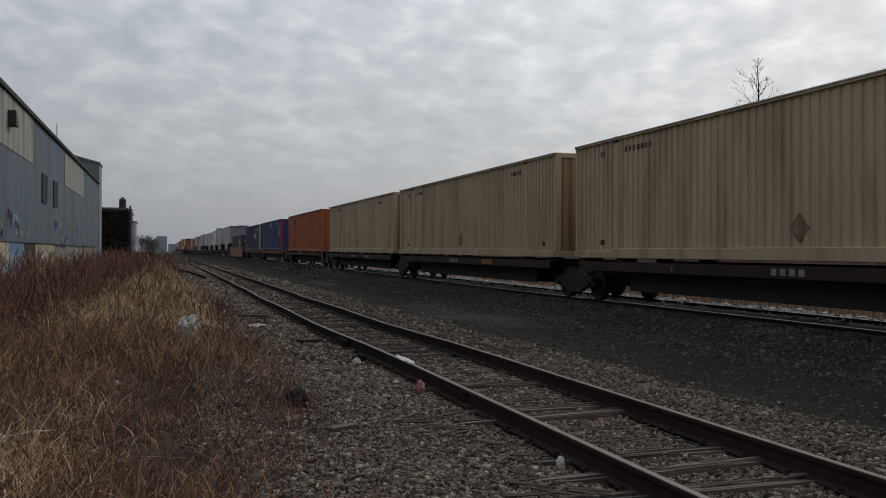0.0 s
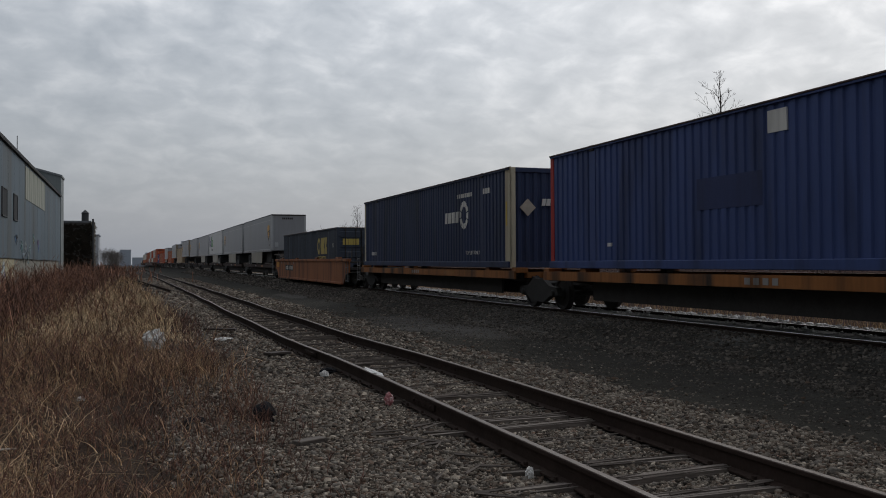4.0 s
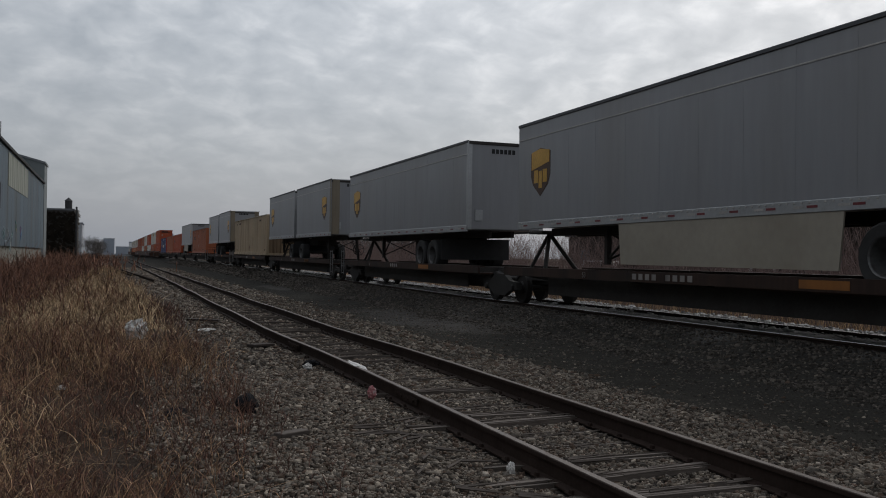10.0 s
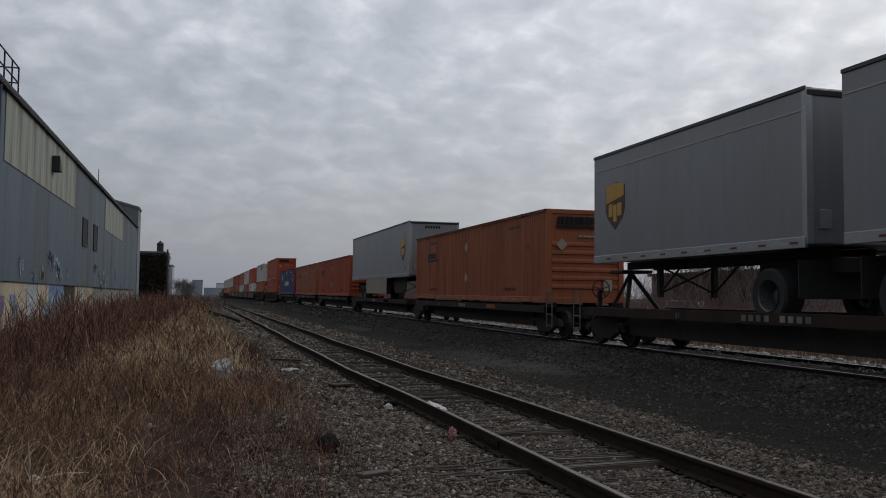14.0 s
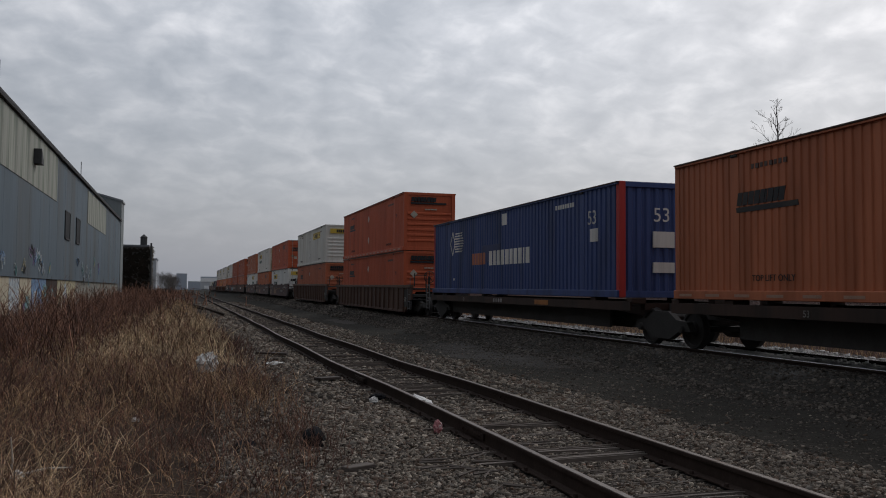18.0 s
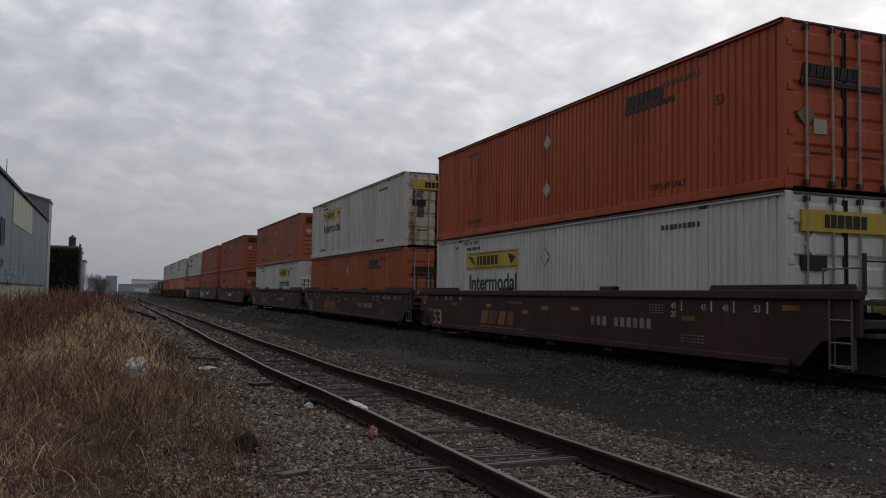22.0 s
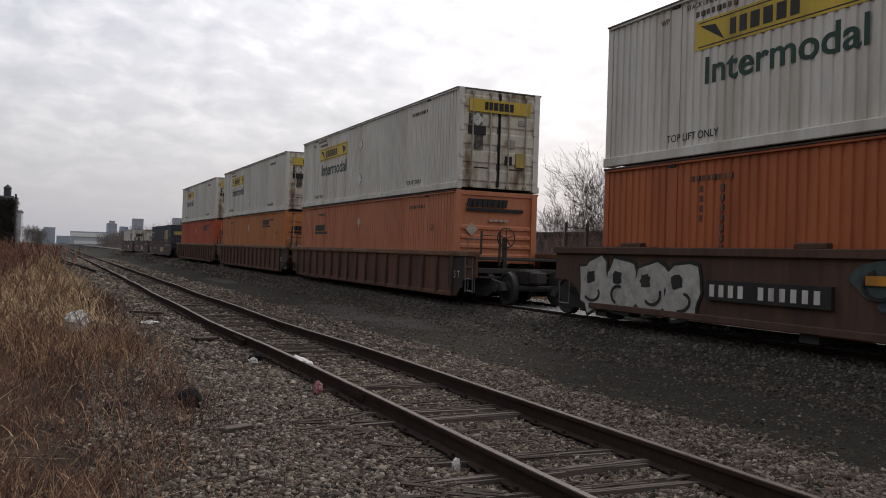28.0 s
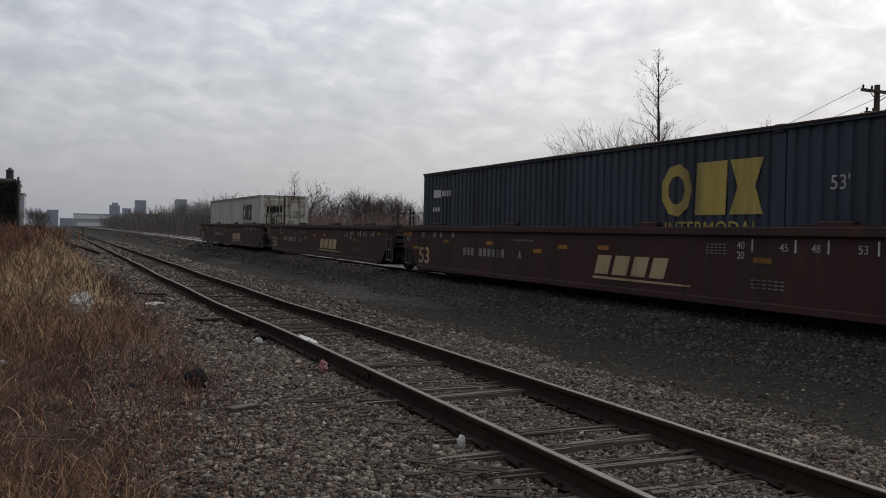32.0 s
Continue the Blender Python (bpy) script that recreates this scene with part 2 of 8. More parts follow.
GALV = surface("galvanised_steel", (0.42, 0.43, 0.44), 0.45, 0.6, 0.15, 2, 20, 0.05)
RAIL_RUST = surface("rusty_rail_steel", (0.040, 0.027, 0.022), 0.85, 0.0, 0.3, 3, 30, 0.15, (0.030, 0.020, 0.016), 0.5, spec=0.12)
# worn steel, lightened further for the light falling on the rail's top
RAIL_TOP = surface("worn_lit_rail_head", (0.150, 0.125, 0.110), 0.55, 0.3, 0.2, 3, 30, 0.05, (0.10, 0.06, 0.04), 0.5)
RAIL_BRIGHT = surface("polished_rail_head", (0.62, 0.62, 0.62), 0.22, 0.95, 0.1, 3, 30, 0.03)
TIE_WOOD = surface("weathered_tie_wood", (0.140, 0.115, 0.098), 0.9, 0, 0.45, 2.5, 34, 0.7, (0.035, 0.027, 0.022), 0.85, streak=(0.10, 1, 1), jitter=0.35)
def stone_mix(name, stops, grit=0.3):
    """Crushed stone of several kinds: each stone takes one of the colours, with its own grain."""
    m = surface(name, (0.1, 0.1, 0.1), 0.92, 0, 0.35, 14.0, 70.0, grit, spec=0.25)
    n, l = m.node_tree.nodes, m.node_tree.links
    geo, ramp_ = n.new("ShaderNodeNewGeometry"), n.new("ShaderNodeValToRGB")
    ramp_.color_ramp.interpolation = "CONSTANT"
    for k, (at_, c) in enumerate(stops):
        el = ramp_.color_ramp.elements[k] if k < 2 else ramp_.color_ramp.elements.new(1.0)
        el.position, el.color = at_, (c[0] * 1.16, c[1] * 1.08, c[2] * 0.99, 1)
    l.new(geo.outputs["Random Per Island"], ramp_.inputs[0])
    for node in n:
        if node.bl_idname == "ShaderNodeHueSaturation":
            l.new(ramp_.outputs[0], node.inputs["Color"])
    return m


STONE = stone_mix("ballast_stone", ((0.0, (0.050, 0.043, 0.038)), (0.16, (0.105, 0.088, 0.074)), (0.36, (0.150, 0.136, 0.120)), (0.52, (0.082, 0.060, 0.047)), (0.64, (0.200, 0.182, 0.160)), (0.78, (0.120, 0.112, 0.104)), (0.88, (0.300, 0.272, 0.235)), (0.95, (0.130, 0.098, 0.080))))
STONE_PALE = stone_mix("pale_stone_chip", ((0.0, (0.16, 0.14, 0.12)), (0.35, (0.26, 0.23, 0.20)), (0.7, (0.36, 0.33, 0.30)), (0.88, (0.22, 0.15, 0.12))))
STONE_DARK = stone_mix("sooty_ballast_stone", ((0.0, (0.040, 0.037, 0.034)), (0.35, (0.068, 0.063, 0.058)), (0.65, (0.105, 0.097, 0.090)), (0.88, (0.135, 0.125, 0.115))))
BLUE_DARK = paint("dark_blue_patch", (0.026, 0.038, 0.11), (0.02, 0.025, 0.05), 0.4)
REFLECT_WORN = surface("worn_reflector", (0.33, 0.20, 0.14), 0.5, 0, 0.25, 4, 30, 0)
PLACARD_RUST = surface("rusty_placard", (0.20, 0.12, 0.08), 0.7, 0, 0.2, 4, 30, 0.03, (0.40, 0.30, 0.2), 0.5)
YELLOW_FADED = paint("faded_yellow_marking", (0.50, 0.38, 0.10), (0.05, 0.05, 0.05), 0.45)
MARK_DIM = paint("dim_white_marking", (0.27, 0.25, 0.235), GRIME, 0.5)
SPRAY_WHITE = surface("sprayed_white", (0.42, 0.41, 0.38), 0.7, 0, 0.3, 2.5, 12, 0, (0.20, 0.19, 0.18), 0.6)
GRAFFITI = [surface("graffiti_" + n_, c_, 0.7, 0, 0.35, 3.0, 12.0, 0, s_, 0.8) for n_, c_, s_ in (("blue", (0.10, 0.20, 0.36), (0.35, 0.40, 0.45)), ("white", (0.45, 0.48, 0.48), (0.16, 0.25, 0.38)), ("teal", (0.09, 0.22, 0.23), (0.30, 0.32, 0.30)), ("yellow", (0.42, 0.36, 0.20), (0.2, 0.25, 0.3)), ("purple", (0.15, 0.10, 0.22), (0.26, 0.20, 0.18)))]

MURAL = [surface("mural_" + n_, c_, 0.7, 0, 0.35, 3.0, 12.0, 0, s_, 0.8) for n_, c_, s_ in (("slate_blue", (0.060, 0.082, 0.110), (0.04, 0.05, 0.06)), ("blue_grey", (0.150, 0.170, 0.185), (0.07, 0.08, 0.09)), ("grey_green", (0.045, 0.072, 0.068), (0.04, 0.04, 0.04)), ("violet", (0.105, 0.040, 0.120), (0.06, 0.03, 0.05)))]
SPRAYS = [surface("spray_" + n_, c_, 0.7, 0, 0.35, 3.0, 12.0, 0, s_, 0.8) for n_, c_, s_ in (("plum", (0.085, 0.035, 0.075), (0.05, 0.03, 0.05)), ("orange", (0.30, 0.085, 0.03), (0.10, 0.04, 0.03)), ("bottle_green", (0.015, 0.05, 0.042), (0.04, 0.04, 0.04)), ("crimson", (0.14, 0.018, 0.04), (0.07, 0.03, 0.05)), ("rust", (0.12, 0.05, 0.03), (0.05, 0.03, 0.03)))]


def tag_shape(g, y, z, w, h, seed, axis_x):
    """A rounded, uneven sprayed shape, no letters."""
    r = random.Random(seed)
    pts = []
    for k in range(14):
        a = 2 * math.pi * k / 14
        q = 0.75 + 0.35 * r.random()
        pts.append((y + w * 0.5 * q * math.copysign(abs(math.cos(a)) ** 0.6, math.cos(a)), z + h * 0.5 * q * math.copysign(abs(math.sin(a)) ** 0.6, math.sin(a))))
    g.prism(pts, "x", axis_x, axis_x + 0.012)


# ---- mesh building ----
class Geo:
    """Collects boxes, bars and prisms, and makes one mesh of them."""

    def __init__(self):
        self.v, self.f = [], []

    def add(self, verts, faces):
        k = len(self.v)
        self.v += [tuple(p) for p in verts]
        self.f += [tuple(k + i for i in face) for face in faces]
        return self

    def box(self, x0, x1, y0, y1, z0, z1):
        p = [(x, y, z) for z in (z0, z1) for y in (y0, y1) for x in (x0, x1)]
        return self.add(p, [(0, 2, 3, 1), (4, 5, 7, 6), (0, 1, 5, 4), (2, 6, 7, 3), (0, 4, 6, 2), (1, 3, 7, 5)])

    def slab(self, x0, x1, y0, y1, z0, z1, b=0.01):
        """A box with its upper and lower edges chamfered by b."""
        rings = []
        for z, i in ((z0, b), (z0 + b, 0), (z1 - b, 0), (z1, b)):
            rings += [(x0 + i, y0 + i, z), (x1 - i, y0 + i, z), (x1 - i, y1 - i, z), (x0 + i, y1 - i, z)]
        faces = [(3, 2, 1, 0), (12, 13, 14, 15)]
        for r in range(3):
            for k in range(4):
                a, c = r * 4 + k, r * 4 + (k + 1) % 4
                faces.append((a, c, c + 4, a + 4))
        return self.add(rings, faces)

    def prism(self, outline, axis, a, b):
        """A closed outline of (p, q), pushed along axis from a to b; p and q are the other two axes in order."""
        n = len(outline)

        def at(p, q, s):
            return {"x": (s, p, q), "y": (p, s, q), "z": (p, q, s)}[axis]

        verts = [at(p, q, a) for p, q in outline] + [at(p, q, b) for p, q in outline]
        faces = [tuple(range(n))[::-1], tuple(range(n, 2 * n))]
        faces += [(k, (k + 1) % n, n + (k + 1) % n, n + k) for k in range(n)]
        return self.add(verts, faces)

    def rod(self, p, q, r0, r1=None, n=6):
        """A round bar from p to q."""
        p, q, r1 = Vector(p), Vector(q), r0 if r1 is None else r1
        d = (q - p).normalized()
        s = d.cross((0, 0, 1) if abs(d.z) < 0.9 else (1, 0, 0)).normalized()
        u = d.cross(s)
        ring = [s * math.cos(2 * math.pi * k / n) + u * math.sin(2 * math.pi * k / n) for k in range(n)]
        verts = [p + w * r0 for w in ring] + [q + w * r1 for w in ring]
        faces = [tuple(range(n)), tuple(range(n, 2 * n))[::-1]] + [(k, n + k, n + (k + 1) % n, (k + 1) % n) for k in range(n)]
        return self.add(verts, faces)

    def ring(self, c, axis, profile, n=20):
        """A turned body: profile of (radius, along) about an axis through c."""
        verts, m = [], len(profile)
        for k in range(n):
            ca, sa = math.cos(2 * math.pi * k / n), math.sin(2 * math.pi * k / n)
            for r, s in profile:
                verts.append({"x": (c[0] + s, c[1] + r * ca, c[2] + r * sa), "z": (c[0] + r * ca, c[1] + r * sa, c[2] + s), "y": (c[0] + r * sa, c[1] + s, c[2] + r * ca)}[axis])
        faces = []
        for k in range(n):
            for j in range(m - 1):
                a, b = k * m + j, ((k + 1) % n) * m + j
                faces.append((a, b, b + 1, a + 1))
        return self.add(verts, faces)

    def mesh(self, name, material):
        me = bpy.data.meshes.new(name)
        me.from_pydata(self.v, [], self.f)
        if material:
            me.materials.append(material)
        me.validate()
        return me


def fix_normals(me):
    bm = bmesh.new()
    bm.from_mesh(me)
    bmesh.ops.recalc_face_normals(bm, faces=bm.faces)
    bm.to_mesh(me)
    bm.free()
    return me


STORE = {}


def shared(key, build, material):
    """One mesh for all the pieces that are alike."""
    k = (key, material.name if material else "")
    if k not in STORE:
        g = Geo()
        build(g)
        STORE[k] = fix_normals(g.mesh(str(key).split(":")[0], material))
    return STORE[k]


def place(name, me, parent=None, at=(0, 0, 0), label="", turn=None):
    ob = new(name, me)
    ob.parent = parent
    ob.location = at
    if name == "lettering":
        tagged(ob, kind="stuff")
    if turn:
        ob.rotation_euler = [radians(a) for a in turn]
    return tagged(ob, label) if label else ob


def part(name, build, material, parent, label="", at=(0, 0, 0), key=None):
    """A piece of a thing: build fills a Geo; pieces with the same key share their mesh."""
    if key is None:
        g = Geo()
        build(g)
        me = fix_normals(g.mesh(name, material))
    else:
        me = shared(name + ":" + str(key), build, material)
    ob = place(name, me, parent, at, label)
    return tagged(ob, kind="stuff") if name in JOINED else ob


JOINED = {"rivet_row", "number_stencil", "reflector_strip", "panel_seam", "end_number", "load_scale", "clad_ribs", "ivy", "ivy_edge", "name_mark", "end_name_mark", "well_floor", "emblem", "graffiti"}


def thing(name, label, category, group="", kind="", at=(0, 0, 0)):
    ob = new(name)
    ob.empty_display_size = 0.3
    ob.location = at
    return tagged(ob, label, category, group, kind)


def rows_mesh(name, verts, faces, material, smooth=False):
    """A mesh from arrays: verts (n, 3) and faces (m, k)."""
    me = bpy.data.meshes.new(name)
    k = faces.shape[1]
    me.vertices.add(len(verts))
    me.vertices.foreach_set("co", np.asarray(verts, np.float32).ravel())
    me.loops.add(faces.size)
    me.loops.foreach_set("vertex_index", np.asarray(faces, np.int32).ravel())
    me.polygons.add(len(faces))
    me.polygons.foreach_set("loop_start", np.arange(0, faces.size, k, dtype=np.int32))
    me.polygons.foreach_set("loop_total", np.full(len(faces), k, np.int32))
    if smooth:
        me.polygons.foreach_set("use_smooth", np.ones(len(faces), bool))
    me.materials.append(material)
    me.update()
    return me


def word_mesh(text, size, material, depth=0.004, tilt=0.0, bold=0.0, wide=1.0):
    """Lettering with the built-in font, standing in the y-z plane and facing -x, read towards -y."""
    key = ("word", text, size, material.name, tilt, bold, wide)
    if key not in STORE:
        cu = bpy.data.curves.new("lettering", "FONT")
        cu.body, cu.size, cu.extrude, cu.shear = text, size, depth / 2, tilt
        cu.offset = bold * size
        ob = bpy.data.objects.new("lettering", cu)
        me = bpy.data.meshes.new_from_object(ob)
        bpy.data.objects.remove(ob)
        me.transform(Matrix(((0, 0, -1, 0), (-wide, 0, 0, 0), (0, 1, 0, 0), (0, 0, 0, 1))))
        me.materials.clear()
        me.materials.append(material)
        me.name = "lettering"
        STORE[key] = me
    return STORE[key]


# ---- ground ----
RAIL_L, RAIL_R, SIDING_TOP = 3.23, 4.735, 0.157
MAIN_X, MAIN_TOP = 11.5, 0.51


def ground_height(x, y):
    """Cross-section of the yard: weeds, siding bed, cinder path, main line's bed, and the field beyond."""
    px = np.array([-400, -8, -2.5, 0.8, 2.2, 2.9, 3.2, 5.0, 5.3, 5.8, 6.6, 8.2, 9.3, 10.0, 10.4, 13.0, 13.8, 15.5, 22, 400])
    pz = np.array([0.15, 0.15, 0.16, 0.06, 0.0, -0.02, -0.05, -0.05, 0.0, 0.02, 0.0, -0.02, 0.07, 0.33, 0.42, 0.45, 0.40, -0.1, -0.1, 0.0])
    return np.interp(x, px, pz) + grade(y) * np.clip((x - 7.5) / 2.5, 0, 1)


def grade(y):
    """The main line climbs gently as it goes away."""
    return np.interp(y, [-800, 25, 45, 65, 100, 140, 250, 500, 900], [0, 0, 0.09, 0.17, 0.31, 0.43, 0.55, 0.75, 1.0])


def bend(y):
    """The main line leans to the left far off."""
    return np.interp(y, [-800, 40, 100, 140, 250, 500, 900], [0, 0, -0.2, -0.38, -0.9, -2.2, -4.5])


def sway(y):
    """The old siding is out of line."""
    return np.interp(y, [-70, 0, 11, 14, 18, 30, 40, 60, 100, 330], [0.1, 0.1, 0.1, 0.055, -0.05, -0.07, 0.0, 0.02, -0.05, -0.3])


def settle(y):
    """The siding's sags."""
    return 0.012 * np.sin(y * 0.55 + 0.6) * np.clip((y - 8) / 8, 0, 1)


def lumps(x, y):
    return 0.035 * np.sin(1.7 * x + 0.6 * np.sin(0.9 * y)) * np.sin(1.1 * y + 0.4 * x) + 0.018 * np.sin(4.3 * x + 1.0) * np.sin(3.7 * y + 2.0 * np.sin(x))


def ground_z(x, y):
    near = np.clip((x + 1.0) / 2.0, 0, 1)
    rough = np.where((x > 2.4) & (x < 5.5), 0.25, np.where((x > 9.6) & (x < 13.4), 0.15, 1.0))
    return ground_height(x, y) + lumps(x, y) * rough * (1.4 - 0.6 * near)


gm = bpy.data.materials.new("yard_ground")
gm.use_nodes = True
gn, gl = gm.node_tree.nodes, gm.node_tree.links
gco = gn.new("ShaderNodeTexCoord")
gsep = gn.new("ShaderNodeSeparateXYZ")
gl.new(gco.outputs["Object"], gsep.inputs[0])
gw = gn.new("ShaderNodeTexNoise")
gw.inputs["Scale"].default_value, gw.inputs["Detail"].default_value = 0.45, 5.0
gl.new(gco.outputs["Object"], gw.inputs["Vector"])
shift = gn.new("ShaderNodeMath")
shift.operation = "MULTIPLY_ADD"
shift.inputs[1].default_value = 2.2
gl.new(gw.outputs["Fac"], shift.inputs[0])
gl.new(gsep.outputs[0], shift.inputs[2])
across = gn.new("ShaderNodeMapRange")
across.inputs["From Min"].default_value, across.inputs["From Max"].default_value = -8.9, 21.1
gl.new(shift.outputs[0], across.inputs["Value"])
zones = gn.new("ShaderNodeValToRGB")
# the pale stops at 12.6 and 13.6 paint in the daylight beyond the train
for k, (x, c) in enumerate([(-9, (0.070, 0.042, 0.028)), (0.4, (0.062, 0.039, 0.027)), (1.6, (0.040, 0.031, 0.025)), (3.0, (0.034, 0.028, 0.024)), (5.4, (0.038, 0.033, 0.029)), (6.6, (0.048, 0.043, 0.036)), (8.2, (0.043, 0.040, 0.034)), (11.0, (0.044, 0.042, 0.038)), (12.6, (0.27, 0.265, 0.255)), (13.6, (0.27, 0.265, 0.255)), (15.0, (0.11, 0.085, 0.065)), (21, (0.10, 0.075, 0.055))]):
    el = zones.color_ramp.elements[k] if k < 2 else zones.color_ramp.elements.new(1.0)
    el.position, el.color = (x + 9) / 30, (*c, 1)
gl.new(across.outputs[0], zones.inputs[0])
gs1, gs2, gs3 = (gn.new("ShaderNodeTexNoise") for _ in range(3))
for n_, s, d in ((gs1, 26.0, 6.0), (gs2, 2.1, 5.0), (gs3, 0.33, 4.0)):
    n_.inputs["Scale"].default_value, n_.inputs["Detail"].default_value = s, d
    gl.new(gco.outputs["Object"], n_.inputs["Vector"])
pebble = gn.new("ShaderNodeTexVoronoi")
pebble.inputs["Scale"].default_value = 38.0
gl.new(gco.outputs["Object"], pebble.inputs["Vector"])


def gmath(op, a, b):
    n_ = gn.new("ShaderNodeMath")
    n_.operation = op
    for k, v in enumerate((a, b)):
        if isinstance(v, (int, float)):
            n_.inputs[k].default_value = v
        else:
            gl.new(v, n_.inputs[k])
    return n_.outputs[0]


# paler patches in the cinders
patched = zones.outputs[0]
for centre, size, strength in (((8.3, 23.0, 0), (0.7, 0.26, 0), 0.7), ((8.3, 46.0, 0), (1.5, 0.32, 0), 0.6)):
    gm_ = gn.new("ShaderNodeVectorMath")
    gm_.operation = "SUBTRACT"
    gl.new(gco.outputs["Object"], gm_.inputs[0])
    gm_.inputs[1].default_value = centre
    gs_ = gn.new("ShaderNodeVectorMath")
    gs_.operation = "MULTIPLY"
    gl.new(gm_.outputs[0], gs_.inputs[0])
    gs_.inputs[1].default_value = size
    gd_ = gn.new("ShaderNodeVectorMath")
    gd_.operation = "LENGTH"
    gl.new(gs_.outputs[0], gd_.inputs[0])
    fall = gn.new("ShaderNodeMapRange")
    fall.inputs["From Min"].default_value, fall.inputs["From Max"].default_value = 1.35, 0.75
    fall.inputs["To Max"].default_value = strength
    gl.new(gmath("ADD", gd_.outputs["Value"], gmath("MULTIPLY", gmath("SUBTRACT", gw.outputs["Fac"], 0.5), 2.4)), fall.inputs["Value"])
    gx_ = gn.new("ShaderNodeMixRGB")
    gl.new(fall.outputs[0], gx_.inputs[0])
    gl.new(patched, gx_.inputs[1])
    gx_.inputs[2].default_value = (0.110, 0.102, 0.094, 1)
    patched = gx_.outputs[0]
ghue = gn.new("ShaderNodeHueSaturation")
gl.new(patched, ghue.inputs["Color"])
gtone = gmath("ADD", gmath("MULTIPLY", gs1.outputs["Fac"], 0.7), gmath("MULTIPLY", gs2.outputs["Fac"], 0.75))
gtone = gmath("MULTIPLY", gmath("ADD", gtone, gmath("MULTIPLY", gs3.outputs["Fac"], 0.55)), gmath("ADD", gmath("MULTIPLY", pebble.outputs["Color"], 0.5), 0.75))
gl.new(gtone, ghue.inputs["Value"])
gb = gn["Principled BSDF"]
gl.new(ghue.outputs[0], gb.inputs["Base Color"])
gb.inputs["Roughness"].default_value = 0.95
gb.inputs["Specular IOR Level"].default_value = 0.06
gbump = gn.new("ShaderNodeBump")
gbump.inputs["Strength"].default_value, gbump.inputs["Distance"].default_value = 0.8, 0.014
gl.new(gmath("SUBTRACT", gs1.outputs["Fac"], pebble.outputs["Distance"]), gbump.inputs["Height"])
gl.new(gbump.outputs[0], gb.inputs["Normal"])

gx = np.unique(np.concatenate([np.linspace(-2500, -60, 14), np.linspace(-60, -8, 18), np.arange(-8, 2, 0.25), np.arange(2, 6, 0.1), np.arange(6, 16, 0.25), np.linspace(16, 60, 20), np.linspace(60, 2500, 14)]))
gy = np.unique(np.concatenate([np.linspace(-900, -10, 16), np.arange(-10, 3, 1.0), np.arange(3, 30, 0.3), np.arange(30, 90, 2.0), np.geomspace(90, 4500, 26)]))
GX, GY = np.meshgrid(gx, gy, indexing="ij")
GZ = ground_z(GX, GY) * np.clip((900 - np.hypot(GX, GY)) / 500, 0, 1)
idx = np.arange(GX.size).reshape(GX.shape)
gfaces = np.stack([idx[:-1, :-1], idx[1:, :-1], idx[1:, 1:], idx[:-1, 1:]], -1).reshape(-1, 4)
ground = new("ground", rows_mesh("ground", np.stack([GX, GY, GZ], -1).reshape(-1, 3), gfaces, gm, True))
tagged(ground, "cinder and gravel rail yard ground with brown earth", "ground", kind="structure")


# ---- tracks ----
def rail_outline(c, top, height=0.19):
    """Section of a flat-bottomed rail: head, web and foot."""
    z = top - height
    return [(c - 0.075, z), (c + 0.075, z), (c + 0.075, z + 0.014), (c + 0.012, z + 0.032), (c + 0.010, top - 0.046), (c + 0.036, top - 0.036), (c + 0.036, top - 0.006), (c + 0.028, top),
            (c - 0.028, top), (c - 0.036, top - 0.006), (c - 0.036, top - 0.036), (c - 0.010, top - 0.046), (c - 0.012, z + 0.032), (c - 0.075, z + 0.014)]


def swept(g, outline, ys, fx, fz):
    """A section of (x, z) carried along y, shifted by fx and fz on its way."""
    n = len(outline)
    verts = [(x + float(fx(y)), float(y), z + float(fz(y))) for y in ys for x, z in outline]
    faces = [tuple(range(n))[::-1], tuple(range(len(verts) - n, len(verts)))]
    for r in range(len(ys) - 1):
        faces += [(r * n + k, r * n + (k + 1) % n, (r + 1) * n + (k + 1) % n, (r + 1) * n + k) for k in range(n)]
    return g.add(verts, faces)


def rail_track(name, label, x_left, top, y0, y1, head, joint, fx, fz):
    base = thing(name, label, "railway track", kind="structure")
    for c in (x_left, x_left + 1.505):
        y = y0
        while y < y1:
            n = min(y + joint, y1)
            ys = np.linspace(y, n - 0.008, max(3, int((n - y) / (2.0 if y < 120 else 10.0)) + 1))
            r = part("rail", lambda g: swept(g, rail_outline(c, top), ys, fx, fz), RAIL_RUST, base)
            part("rail_head", lambda g: swept(g, [(c - 0.030, top - 0.002), (c + 0.030, top - 0.002), (c + 0.028, top + 0.003), (c - 0.028, top + 0.003)], ys, fx, fz), head, r)
            y = n
    return base


siding = rail_track("siding_track", "old rusty siding track on half-buried weathered ties", RAIL_L, SIDING_TOP, -62, 330, RAIL_TOP, 11.9, sway, settle)
main = rail_track("main_track", "main line track on a raised ballast bed", MAIN_X - 0.7525, MAIN_TOP, -720, 900, RAIL_BRIGHT, 120.0, bend, grade)


# ---- ties of the siding: split, sunken and worn ----
rng = np.random.default_rng(7)


